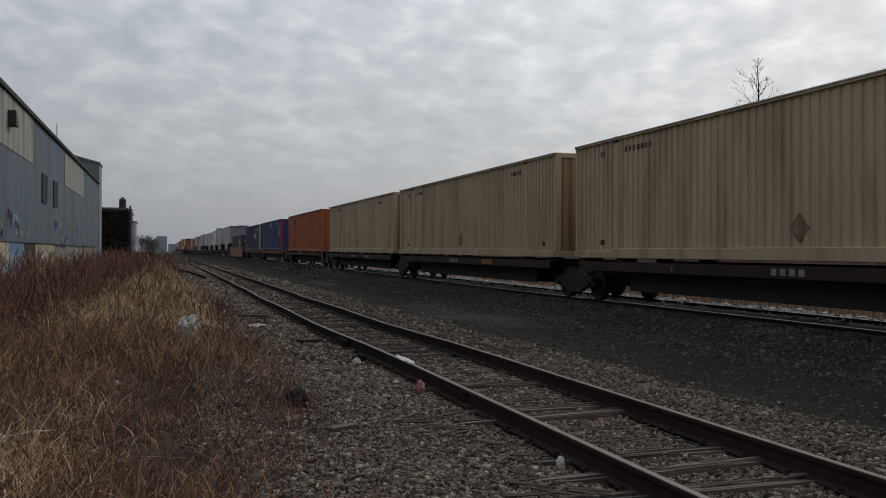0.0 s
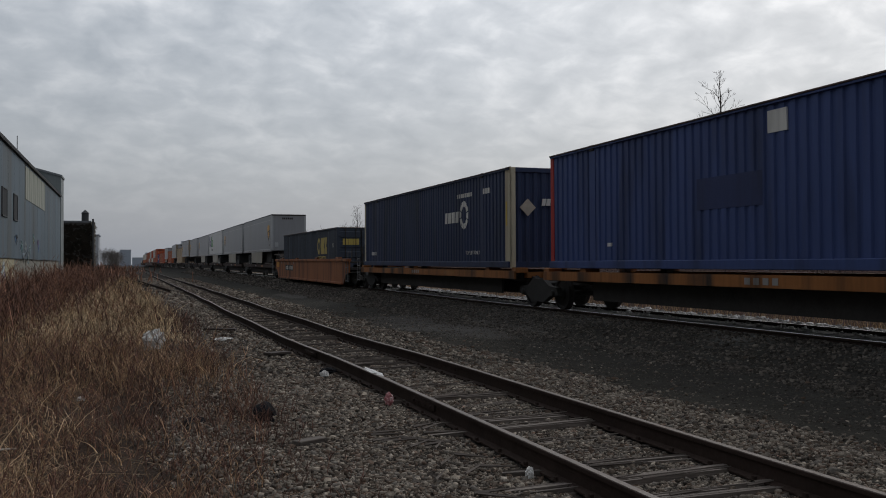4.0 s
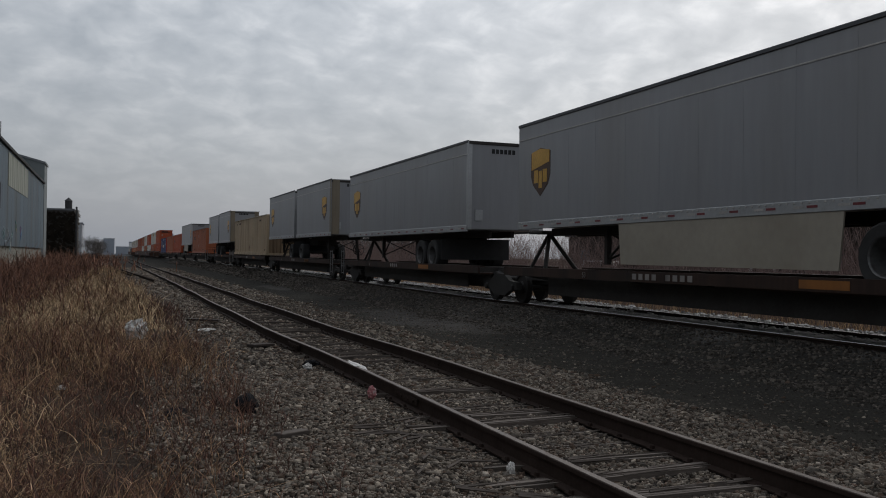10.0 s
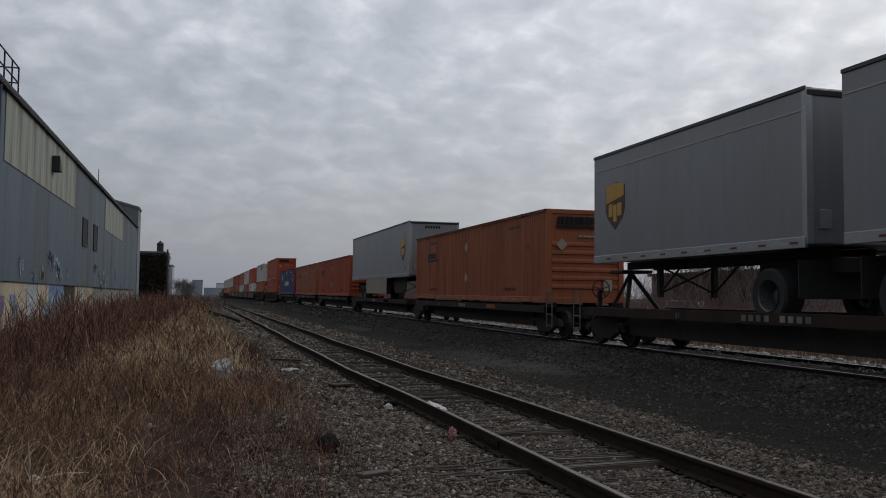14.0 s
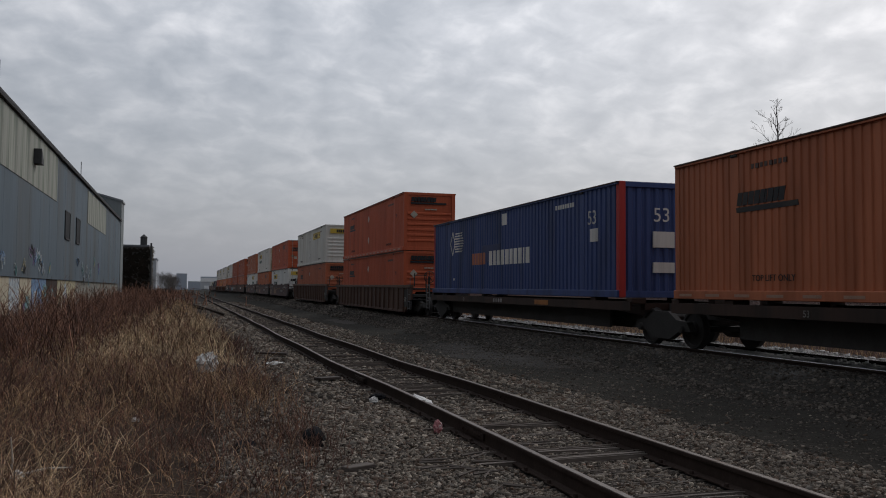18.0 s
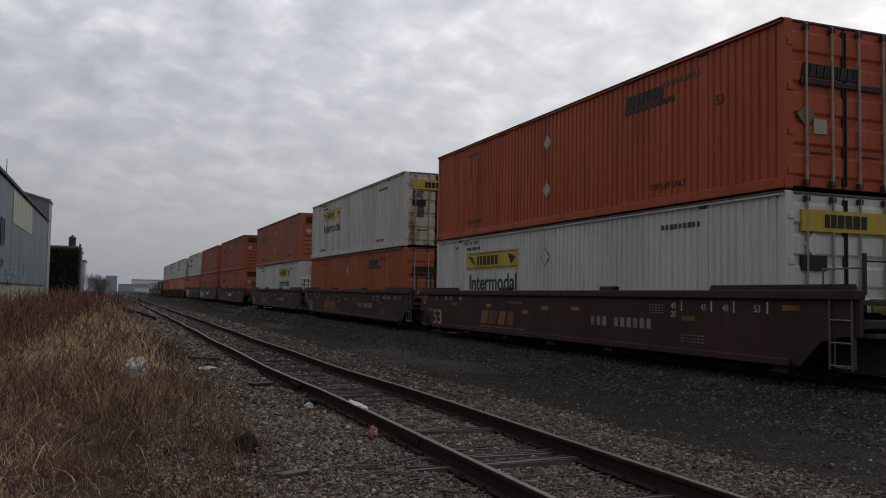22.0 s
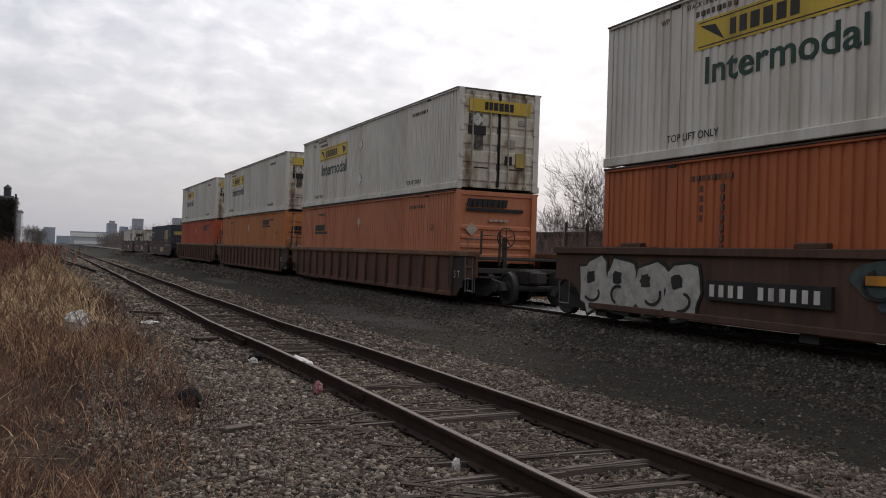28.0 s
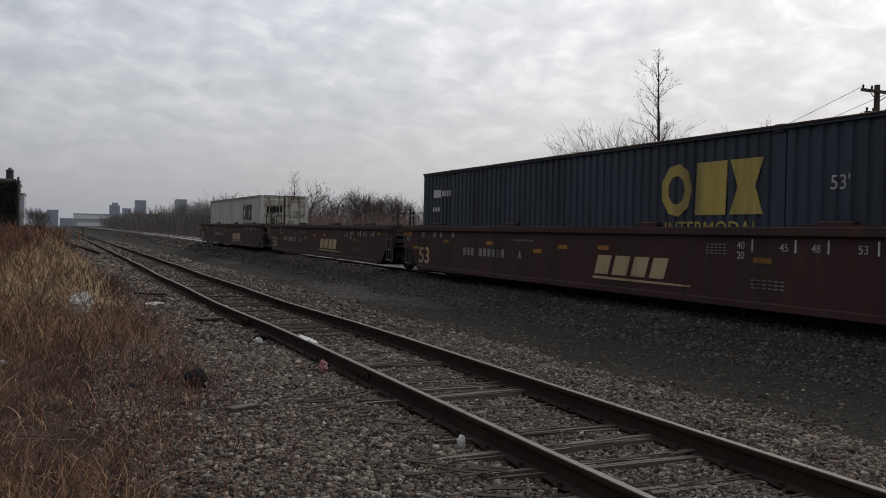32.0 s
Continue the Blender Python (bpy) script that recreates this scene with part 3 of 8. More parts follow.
def tie_shape(seed):
    r = random.Random(seed)

    def build(g):
        w, L = 0.115, 2.52
        cuts = sorted([-w, -w + r.uniform(0.05, 0.09), r.uniform(-0.02, 0.05), w - r.uniform(0.03, 0.06), w])
        for a, b in zip(cuts[:-1], cuts[1:]):
            x0, x1 = r.choice((r.uniform(-0.10, 0.12), r.uniform(-0.10, 0.12), r.uniform(0.5, 1.1))), L - r.choice((r.uniform(-0.08, 0.25), r.uniform(-0.08, 0.25), r.uniform(0.4, 1.0)))
            z0, z1 = r.uniform(-0.015, 0.012), r.uniform(-0.02, 0.012)
            gap = 0.006
            v = [(x0, a + gap, -0.12), (x1, a + gap + r.uniform(-0.01, 0.01), -0.12), (x1, b - gap, -0.12), (x0, b - gap, -0.12), (x0, a + gap, z0), (x1, a + gap, z1), (x1 - 0.05, b - gap, z1 - 0.006), (x0 + 0.03, b - gap, z0 - 0.006)]
            g.add(v, [(0, 3, 2, 1), (4, 5, 6, 7), (0, 1, 5, 4), (1, 2, 6, 5), (2, 3, 7, 6), (3, 0, 4, 7)])
        for _ in range(3):
            y, x = r.uniform(-w, w), r.uniform(0.5, 1.9)
            g.rod((x, y, 0.004), (x + r.uniform(0.3, 0.7), y + r.uniform(-0.06, 0.06), 0.012), 0.011, 0.004, 4)
    return build


y = -40.0
k = 0
TIES = []
while y < 110:
    seed = k % 7
    t = part("tie", tie_shape(seed), TIE_WOOD, siding, at=(2.72 + float(sway(y)) + random.uniform(-0.08, 0.08), y, -0.018 + random.uniform(-0.03, 0.022)), key=seed)
    TIES.append(y)
    t.rotation_euler = (0, 0, radians(random.uniform(-2.5, 2.5)))
    k += 1
    y += 0.56 + random.uniform(-0.05, 0.06)
for q in np.arange(-10, 150, 0.6):
    part("tie", tie_shape(1), TIE_WOOD, main, at=(MAIN_X - 1.26 + float(bend(q)), float(q), MAIN_TOP - 0.185 + float(grade(q))), key=1)


def plates(base, x_left, top, ys):
    for yy in ys:
        for c in (x_left, x_left + 1.505):
            part("tie_plate", lambda g: (g.slab(-0.10, 0.10, -0.09, 0.09, 0, 0.012, 0.003), g.slab(-0.095, -0.07, -0.02, 0.02, 0, 0.045, 0.004), g.slab(0.07, 0.095, -0.02, 0.02, 0, 0.045, 0.004)), RAIL_RUST, base, at=(c + float(sway(yy)), float(yy), top - 0.187), key="plate")


plates(siding, RAIL_L, SIDING_TOP, np.arange(3.4, 22, 0.56))
for yj in (9.7, 15.9):
    for c in (RAIL_L, RAIL_L + 1.505):
        part("joint_bar", lambda g: (g.slab(-0.032, -0.012, -0.42, 0.42, -0.125, -0.045, 0.006), g.slab(0.012, 0.032, -0.42, 0.42, -0.125, -0.045, 0.006), [g.rod((-0.05, q, -0.085), (0.05, q, -0.085), 0.016) for q in (-0.3, -0.12, 0.12, 0.3)]), RAIL_RUST, siding, at=(c + float(sway(yj + 1.5)), yj + (0.0 if c == RAIL_L else 3.1), SIDING_TOP), key="bar")


# ---- loose stones ----
def stones(name, label, n, xs, ys, size, material, sink=0.3, power=1.0):
    """Angular stones strewn over a stretch of ground, thinner with distance."""
    y = ys[0] + (ys[1] - ys[0]) * rng.random(n) ** power
    x = rng.uniform(*xs, n) + 0.12 * np.sin(y * 1.3) + rng.normal(0, 0.14, n)
    off = np.minimum(np.abs(x - RAIL_L - sway(y)), np.abs(x - RAIL_L - 1.505 - sway(y)))
    after = np.clip(np.searchsorted(TIES, y), 1, len(TIES) - 1)
    gap = np.minimum(np.abs(y - np.array(TIES)[after]), np.abs(y - np.array(TIES)[after - 1]))
    on_tie = (gap < 0.10) & (x > 2.75) & (x < 5.25) & (rng.random(n) < 0.6)
    keep = (off > 0.115) & ~on_tie
    x, y = x[keep], y[keep]
    n = len(x)
    s = rng.gamma(6.0, 1 / 6.0, n).clip(0.4, 2.2) * size * (1 + 0.012 * (y - 6).clip(0, 60))
    cube = np.array([(-1, -1, -1), (1, -1, -1), (1, 1, -1), (-1, 1, -1), (-1, -1, 1), (1, -1, 1), (1, 1, 1), (-1, 1, 1)], float) * 0.5
    v = cube[None] * rng.uniform(0.25, 1.45, (n, 8, 3)) * np.stack([np.ones(n), rng.uniform(0.6, 1.0, n), rng.uniform(0.45, 0.8, n)], -1)[:, None]
    a, b = rng.uniform(0, 6.28, n), rng.uniform(-0.5, 0.5, n)
    ca, sa, cb, sb = np.cos(a)[:, None], np.sin(a)[:, None], np.cos(b)[:, None], np.sin(b)[:, None]
    vx, vy, vz = v[..., 0], v[..., 1], v[..., 2]
    vy, vz = vy * cb - vz * sb, vy * sb + vz * cb
    vx, vy = vx * ca - vy * sa, vx * sa + vy * ca
    v = np.stack([vx, vy, vz], -1) * s[:, None, None]
    v += np.stack([x, y, ground_z(x, y) + s * (0.5 - sink) * 0.5], -1)[:, None]
    f = np.array([(4, 5, 6, 7), (0, 1, 5, 4), (1, 2, 6, 5), (2, 3, 7, 6), (3, 0, 4, 7)])
    faces = (np.arange(n)[:, None, None] * 8 + f[None]).reshape(-1, 4)
    ob = new(name, rows_mesh(name, v.reshape(-1, 3), faces, material))
    return tagged(ob, label, "gravel", kind="stuff")


# stone beyond the main line, its colour raised to stand for daylight there
STONE_FAR = surface("light_paled_ballast_stone", (0.34, 0.33, 0.32), 0.9, 0, 0.3, 9.0, 60.0, 0.2, jitter=0.7, island=True)
stones("siding_ballast", "loose grey ballast stones along the siding", 98000, (0.4, 6.4), (2.6, 13), 0.0255, STONE, 0.15, 1.4)
stones("siding_ballast", "grey ballast stones farther along the siding", 34000, (0.9, 6.5), (11, 42), 0.038, STONE, 0.28, 1.35)
stones("siding_ballast", "far grey ballast stones along the siding", 12000, (1.0, 6.6), (36, 110), 0.06, STONE, 0.4, 1.2)
stones("siding_ballast", "grey ballast stones behind the viewpoint", 9000, (0.4, 6.4), (-12, 2.8), 0.045, STONE, 0.34)
stones("stone_chips", "pale stone chips scattered on the ballast", 8000, (1.0, 6.2), (2.6, 13), 0.020, STONE_PALE, 0.2, 1.35)
stones("cinder_gravel", "fine dark cinder gravel between the tracks", 12000, (6.2, 9.6), (3.6, 30), 0.020, STONE_DARK, 0.4, 1.4)
stones("cinder_gravel", "scattered grey pebbles on the cinder path", 1100, (6.2, 9.4), (3.6, 34), 0.028, STONE, 0.4, 1.4)
stones("main_ballast", "sooty ballast on the shoulder of the main line", 26000, (8.7, 10.6), (5, 50), 0.032, STONE_DARK, 0.3, 1.4)
stones("main_ballast", "far sooty ballast on the main line's shoulder", 9000, (8.9, 10.6), (45, 160), 0.06, STONE_DARK, 0.35, 1.2)
stones("far_ballast", "pale ballast beyond the main line", 8000, (11.9, 14.8), (6, 70), 0.05, STONE_FAR, 0.35, 1.3)

# ---- dry weeds and grass ----
STRAW = surface("dry_straw", (0.47, 0.315, 0.175), 0.85, 0, 0.15, 2.0, 10.0, 0, (0.15, 0.09, 0.05), 0.6, jitter=0.85, island=True)
STRAW_PALE = surface("pale_straw", (0.66, 0.48, 0.30), 0.85, 0, 0.15, 2.0, 10.0, 0, (0.30, 0.19, 0.10), 0.4, jitter=0.7, island=True)
RUSSET = surface("russet_stalk", (0.25, 0.125, 0.080), 0.85, 0, 0.15, 2.0, 10.0, 0, (0.06, 0.034, 0.026), 0.6, jitter=0.75, island=True)
RUSSET_DARK = surface("dark_russet_stalk", (0.130, 0.064, 0.046), 0.85, 0, 0.15, 2.0, 10.0, 0, (0.04, 0.024, 0.020), 0.5, jitter=0.7, island=True)
TUSSOCK = surface("bleached_tussock", (0.66, 0.50, 0.31), 0.85, 0, 0.15, 2.0, 10.0, 0, (0.28, 0.18, 0.10), 0.5, jitter=0.6, island=True)
DUN = surface("dun_stalk", (0.38, 0.235, 0.135), 0.85, 0, 0.15, 2.0, 10.0, 0, (0.10, 0.06, 0.04), 0.6, jitter=0.85, island=True)


def strands(base, lean, height, radius, droop):
    """Thin tapering three-sided strands. base (n,3), lean (n,2) metres at the tip, height, radius, droop (n)."""
    n, rings = len(base), 4
    t = np.linspace(0, 1, rings)
    px = base[:, 0, None] + lean[:, 0, None] * t**1.6
    py = base[:, 1, None] + lean[:, 1, None] * t**1.6
    pz = base[:, 2, None] + height[:, None] * (t - droop[:, None] * t**3)
    wob = rng.normal(0, 0.042, (2, n, rings)) * height[:, None]
    wob[:, :, 0] = 0
    px, py = px + wob[0], py + wob[1]
    r = radius[:, None] * (1 - 0.6 * t)
    a = np.arange(3) * 2.094 + rng.uniform(0, 6, (n, 1))
    v = np.stack([px[:, :, None] + r[:, :, None] * np.cos(a)[:, None], py[:, :, None] + r[:, :, None] * np.sin(a)[:, None], np.repeat(pz[:, :, None], 3, 2)], -1)
    f = np.array([(k * 3 + j, k * 3 + (j + 1) % 3, k * 3 + 3 + (j + 1) % 3, k * 3 + 3 + j) for k in range(rings - 1) for j in range(3)])
    return v.reshape(-1, 3), (np.arange(n)[:, None, None] * rings * 3 + f[None]).reshape(-1, 4), (px, py, pz)


def weeds(name, label, n, region, height, radius, material, lean=0.35, droop=0.15, twigs=0, power=1.0, clump=0.5, edge=None, gaps=0.0):
    (x0, x1), (y0, y1) = region
    c = max(8, n // 9)
    cy = y0 + (y1 - y0) * rng.random(c) ** power
    left = np.maximum(x0, -0.29 * cy - 1.2) if y0 > 0 else np.full(c, float(x0))
    right = np.minimum(x1, edge(cy) if edge else x1)
    cx = left + (right - left) * rng.random(c)
    pick = rng.integers(0, c, n)
    x, y = cx[pick] + rng.normal(0, clump, n), cy[pick] + rng.normal(0, clump, n)
    if edge:
        keep = x < edge(y) + rng.normal(0, 0.22, n)
        x, y = x[keep], y[keep]
    # a trodden gap round the white bag
    keep = ((y > 2.9) | (region[1][0] < 0)) & ~((np.abs(x - 0.46) < 0.36) & (y > 14.6) & (y < 18.4))
    x, y = x[keep], y[keep]
    n = len(x)
    patch = 0.75 + 0.5 * np.sin(0.8 * x + 1.3) * np.sin(0.55 * y + 0.7 * x) + 0.2 * np.sin(2.3 * x + 0.5) * np.sin(1.7 * y)
    h = rng.uniform(0.5, 1.0, n) * height * patch.clip(0.45, 1.25)
    direction = rng.uniform(0, 6.28, n)
    ln = np.stack([np.cos(direction), np.sin(direction)], -1) * (h * lean * (0.25 + 0.75 * rng.random(n)))[:, None]
    r = radius * rng.uniform(0.6, 1.3, n) * (1 + 0.02 * (y - 8).clip(0, 80))
    base = np.stack([x, y, ground_z(x, y) - 0.02], -1)
    v, f, (px, py, pz) = strands(base, ln, h, r, np.full(n, droop) * rng.random(n) * 2)
    vs, fs, m = [v], [f], len(v)
    for k in range(twigs):
        ring = rng.integers(1, 3, n)
        i = np.arange(n)
        b2 = np.stack([px[i, ring], py[i, ring], pz[i, ring]], -1)
        d2 = rng.uniform(0, 6.28, n)
        h2 = h * rng.uniform(0.02, 0.40, n)
        l2 = np.stack([np.cos(d2), np.sin(d2)], -1) * (h * rng.uniform(0.10, 0.38, n))[:, None]
        v, f, _ = strands(b2, l2, h2, r * 0.6, np.full(n, 0.1))
        vs.append(v), fs.append(f + m)
        m += len(v)
    ob = new(name, rows_mesh(name, np.concatenate(vs), np.concatenate(fs), material))
    return tagged(ob, label, "weeds", kind="stuff")


def verge(y):
    """Where the weeds give way to the siding's gravel."""
    return np.interp(y, [3, 6, 7.3, 9.3, 12, 15, 20, 28, 40, 60, 120], [0.45, 0.85, 1.1, 1.45, 1.6, 1.6, 1.35, 1.3, 1.2, 1.0, 0.6])


weeds("fallen_straw", "flattened dark litter of fallen stalks", 5200, ((-6, 1.3), (2.9, 15)), 0.14, 0.0036, RUSSET, 4.5, 0.5, 0, 1.2, 0.5, verge)
weeds("fallen_straw", "flattened straw and fallen stalks on the ground", 2600, ((-6, 1.5), (2.9, 15)), 0.16, 0.0034, STRAW, 4.5, 0.5, 0, 1.2, 0.4, verge)
weeds("dry_grass", "tangled dry tan grass beside the siding", 2200, ((-6, -0.3), (2.9, 13)), 0.50, 0.0036, STRAW, 1.2, 0.5, 0, 1.2, 0.22, verge)
weeds("dead_weeds", "russet dead weed stalks with fine twigs", 1500, ((-6, 1.5), (2.9, 16)), 0.60, 0.0042, RUSSET, 0.6, 0.1, 5, 1.2, 0.30, verge)
weeds("dead_weeds", "dark russet weeds with a mesh of twigs", 1500, ((-6, 1.5), (2.9, 16)), 0.55, 0.0048, RUSSET_DARK, 0.7, 0.1, 6, 1.2, 0.28, verge)
weeds("dead_weeds", "dun dead weed stalks mixed with grass", 1200, ((-6, 1.2), (2.9, 16)), 0.70, 0.0038, DUN, 0.8, 0.15, 4, 1.2, 0.35, verge)
weeds("dead_weeds", "tall dark bare stalks standing over the weeds", 90, ((-6, -1.0), (5.5, 15)), 1.25, 0.0065, RUSSET_DARK, 0.35, 0.05, 5, 1.0, 0.5, verge)
weeds("arching_stems", "pale arching dead stems tangled over each other", 1100, ((-6, -0.4), (2.9, 10)), 0.66, 0.0050, STRAW_PALE, 1.6, 0.65, 1, 1.2, 0.16, verge)
weeds("arching_stems", "thick bleached stems bent over in clumps", 420, ((-6, -0.6), (2.9, 9)), 0.72, 0.0078, STRAW_PALE, 1.9, 0.75, 2, 1.1, 0.2, verge)
weeds("arching_stems", "brown fallen stems lying through the weeds", 1300, ((-6, 1.1), (2.9, 14)), 0.50, 0.0052, DUN, 2.2, 0.6, 2, 1.2, 0.4, verge)
weeds("dry_grass", "pale straw tussocks at the edge of the weeds", 5600, ((-1.9, 1.0), (19, 44)), 0.70, 0.0085, TUSSOCK, 0.7, 0.35, 0, 1.3, 0.30, verge)
weeds("dry_grass", "dry tan grass farther along the verge", 5200, ((-7, 1.1), (12, 34)), 0.62, 0.0062, STRAW, 1.0, 0.4, 0, 1.2, 0.45, verge)
weeds("dead_weeds", "russet weeds farther along the verge", 1300, ((-9, 0.9), (13, 40)), 0.80, 0.0072, RUSSET, 0.8, 0.1, 5, 1.2, 0.5, verge)
weeds("dead_weeds", "dark weeds farther along the verge", 1000, ((-9, 0.9), (13, 40)), 0.75, 0.0075, RUSSET_DARK, 0.8, 0.1, 5, 1.2, 0.5, verge)
weeds("dead_weeds", "dun weeds farther along the verge", 900, ((-9, 0.4), (13, 40)), 0.85, 0.0070, DUN, 0.9, 0.15, 4, 1.2, 0.6, verge)
weeds("dry_grass", "dry grass and weeds behind the viewpoint", 2200, ((-7, -1.4), (-14, 2.9)), 0.55, 0.0060, STRAW, 0.9, 0.4, 1, 1.0, 0.5)
weeds("brush", "reddish-brown brush clumps along the warehouse", 1900, ((-6.2, -2.2), (20, 90)), 1.75, 0.0095, RUSSET, 0.55, 0.08, 6, 1.4, 0.75)
weeds("brush", "dark low brush along the warehouse", 1300, ((-6.0, -1.4), (18, 90)), 1.15, 0.0095, RUSSET_DARK, 0.7, 0.1, 5, 1.4, 0.9)
weeds("dry_grass", "pale dry grass in the distance beside the rails", 5200, ((-6, 0.9), (30, 110)), 0.70, 0.010, STRAW, 0.8, 0.3, 0, 1.4, 0.8, verge)
weeds("brush", "distant brown brush beyond the warehouse", 2200, ((-30, -0.6), (85, 260)), 1.9, 0.035, RUSSET, 0.5, 0.05, 4, 1.3, 3.0)
weeds("dead_weeds", "dark russet weeds thinning out over the gravel", 700, ((-0.4, 1.5), (5.0, 16)), 0.40, 0.0042, RUSSET_DARK, 0.6, 0.1, 6, 1.1, 0.22)
weeds("dead_weeds", "dark russet tuft growing round old rubber", 150, ((0.4, 1.5), (8.3, 9.5)), 0.44, 0.0045, RUSSET_DARK, 0.6, 0.1, 5, 1.0, 0.2)
weeds("dead_weeds", "dark russet clumps beside the white bag", 260, ((0.9, 1.5), (20, 27)), 0.50, 0.007, RUSSET_DARK, 0.7, 0.1, 5, 1.0, 0.25)

# ---- litter ----
PLASTIC_WHITE = surface("crumpled_white_plastic", (0.66, 0.64, 0.61), 0.45, 0, 0.12, 6, 30, 0.2)
PLASTIC_PINK = surface("faded_red_plastic", (0.40, 0.15, 0.155), 0.5, 0, 0.25, 12, 40, 0.2, (0.60, 0.50, 0.48), 1.0)
CARD = surface("weathered_board", (0.55, 0.53, 0.50), 0.8, 0, 0.2, 6, 30, 0.2)
DARK_RUBBER = surface("old_black_rubber", (0.012, 0.012, 0.014), 0.9, 0, 0.3, 8, 40, 0.3, spec=0.15)


def crumple(name, label, category, x, y, size, material, seed, flat=0.6, z=0.0):
    """A crumpled lump: a sphere with folded noise, squashed onto the ground."""
    bm = bmesh.new()
    bmesh.ops.create_icosphere(bm, subdivisions=3, radius=0.5)
    for v in bm.verts:
        q = v.co.normalized()
        d = 0.62 + 0.55 * abs(noise.noise(q * 2.3 + Vector((seed, 0, 0)))) + 0.22 * noise.noise(q * 6.1 + Vector((0, seed, 0)))
        v.co = Vector((q.x * size[0], q.y * size[1], q.z * size[2])) * d * 0.5
    me = bpy.data.meshes.new(name)
    bm.to_mesh(me)
    bm.free()
    me.materials.append(material)
    ob = new(name, me)
    lowest = min(v.co.z for v in me.vertices)
    ob.location = (x, y, float(ground_z(np.array(x), np.array(y))) - lowest - 0.02 + z)
    return tagged(ob, label, category)


crumple("plastic_bag", "crumpled white plastic bag in the weeds", "bag", 0.46, 17.5, (0.55, 0.38, 0.50), PLASTIC_WHITE, 1.0)
crumple("plastic_bag", "faded red and white plastic bag by the rail", "bag", 3.03, 10.2, (0.15, 0.11, 0.21), PLASTIC_PINK, 2.0)
crumple("plastic_cup", "crushed white plastic cup beside the rail", "cup", 3.12, 6.42, (0.10, 0.09, 0.15), PLASTIC_WHITE, 3.0)
crumple("plastic_cup", "white crushed cup on the gravel", "cup", 2.86, 13.15, (0.17, 0.14, 0.15), PLASTIC_WHITE, 4.0)
crumple("paper_scrap", "pale paper scrap on the gravel", "paper", 2.46, 8.7, (0.12, 0.06, 0.03), CARD, 5.0)
crumple("plastic_bag", "dark torn bag lying beside a white cup", "bag", 3.02, 13.6, (0.34, 0.16, 0.14), DARK_RUBBER, 6.0)
crumple("paper_scrap", "small white scrap in the dry grass", "paper", -0.55, 11.2, (0.14, 0.1, 0.08), CARD, 7.0)
crumple("paper_scrap", "small white scrap among dry weeds", "paper", 0.35, 7.6, (0.12, 0.06, 0.04), CARD, 8.0)
crumple("foam_board", "torn white foam board lying on the gravel", "board", 2.02, 20.1, (0.55, 0.42, 0.10), CARD, 9.0)
crumple("foam_strip", "torn white plastic strip lying along the rail", "plastic strip", 3.36, 12.1, (0.15, 1.3, 0.06), PLASTIC_WHITE, 10.0, z=0.205)


def tyre(x, y, tilt, turn, size, z):
    t = thing("discarded_rubber", "black discarded tyre half buried in the weeds", "scrap", at=(x, y, z))
    t.scale = (size, size, size)
    part("tread", lambda g: g.ring((0, 0, 0), "z", [(0.14, -0.08), (0.24, -0.11), (0.27, -0.07), (0.27, 0.07), (0.24, 0.11), (0.14, 0.08), (0.14, -0.08)], 26), DARK_RUBBER, t)
    t.rotation_euler = (radians(tilt), radians(12), radians(turn))


tyre(0.72, 9.45, 20, 20, 0.75, -0.03)
tyre(1.46, 9.6, 62, 70, 0.82, 0.0)


def plank(name, label, x, y, L, turn, z=0.03, w=0.2):
    t = thing(name, label, "plank", at=(x, y, z))
    part("wood", lambda g: g.slab(-L / 2, L / 2, -w / 2, w / 2, 0, 0.05, 0.008), TIE_DARK if "dark" in label or "rotten" in label else TIE_WOOD, t)
    t.rotation_euler = (0, radians(1.5), radians(turn))


plank("old_plank", "dark rotten board on the gravel", 2.66, 16.4, 0.55, 35, 0.02)
plank("old_plank", "broken board end in the gravel", 1.62, 8.1, 0.34, 30, 0.03, 0.12)
plank("old_plank", "rotten tie end beside the siding", 2.2, 22.5, 0.8, -20, 0.06)
for k in range(46):
    a = random.uniform(3.6, 9)
    t = thing("wood_splinter", "grey splinter of rotten tie wood", "splinter", "splinters beside the rail", at=(random.uniform(2.35, 3.0), a, 0.03))
    part("sliver", lambda g: g.rod((-0.16, 0, 0), (0.18, 0.02, 0.01), 0.016, 0.006, 4), TIE_WOOD, t, key="sliver")
    t.rotation_euler = (0, 0, radians(random.uniform(-60, 60)))
spur = thing("disused_spur", "short disused spur rails and rotten ties in the weeds", "railway track", kind="structure")
for off in (0.0, 1.3):
    part("rail", lambda g: g.prism(rail_outline(0, 0.16), "y", 0, 34), RAIL_RUST, spur, at=(2.35 - off * 0.75, 54 + off * 9, 0.06)).rotation_euler = (0, 0, radians(2.6))
for q in range(12):
    part("tie", tie_shape(q % 7), TIE_WOOD, spur, at=(0.3 - 0.05 * q, 56 + q * 2.6, 0.06), key=q % 7)


def stick(label, p, q, r):
    """A bare pale stick: slightly bent, tapered."""
    t = thing("dead_stick", label, "stick", at=p)
    d = Vector(q) - Vector(p)
    m = d * 0.5 + Vector((0.02, 0.03, 0.02))
    part("shaft", lambda g: (g.rod((0, 0, 0), m, r, r * 0.85, 6), g.rod(m, d, r * 0.85, r * 0.5, 6)), STICK_PALE, t)


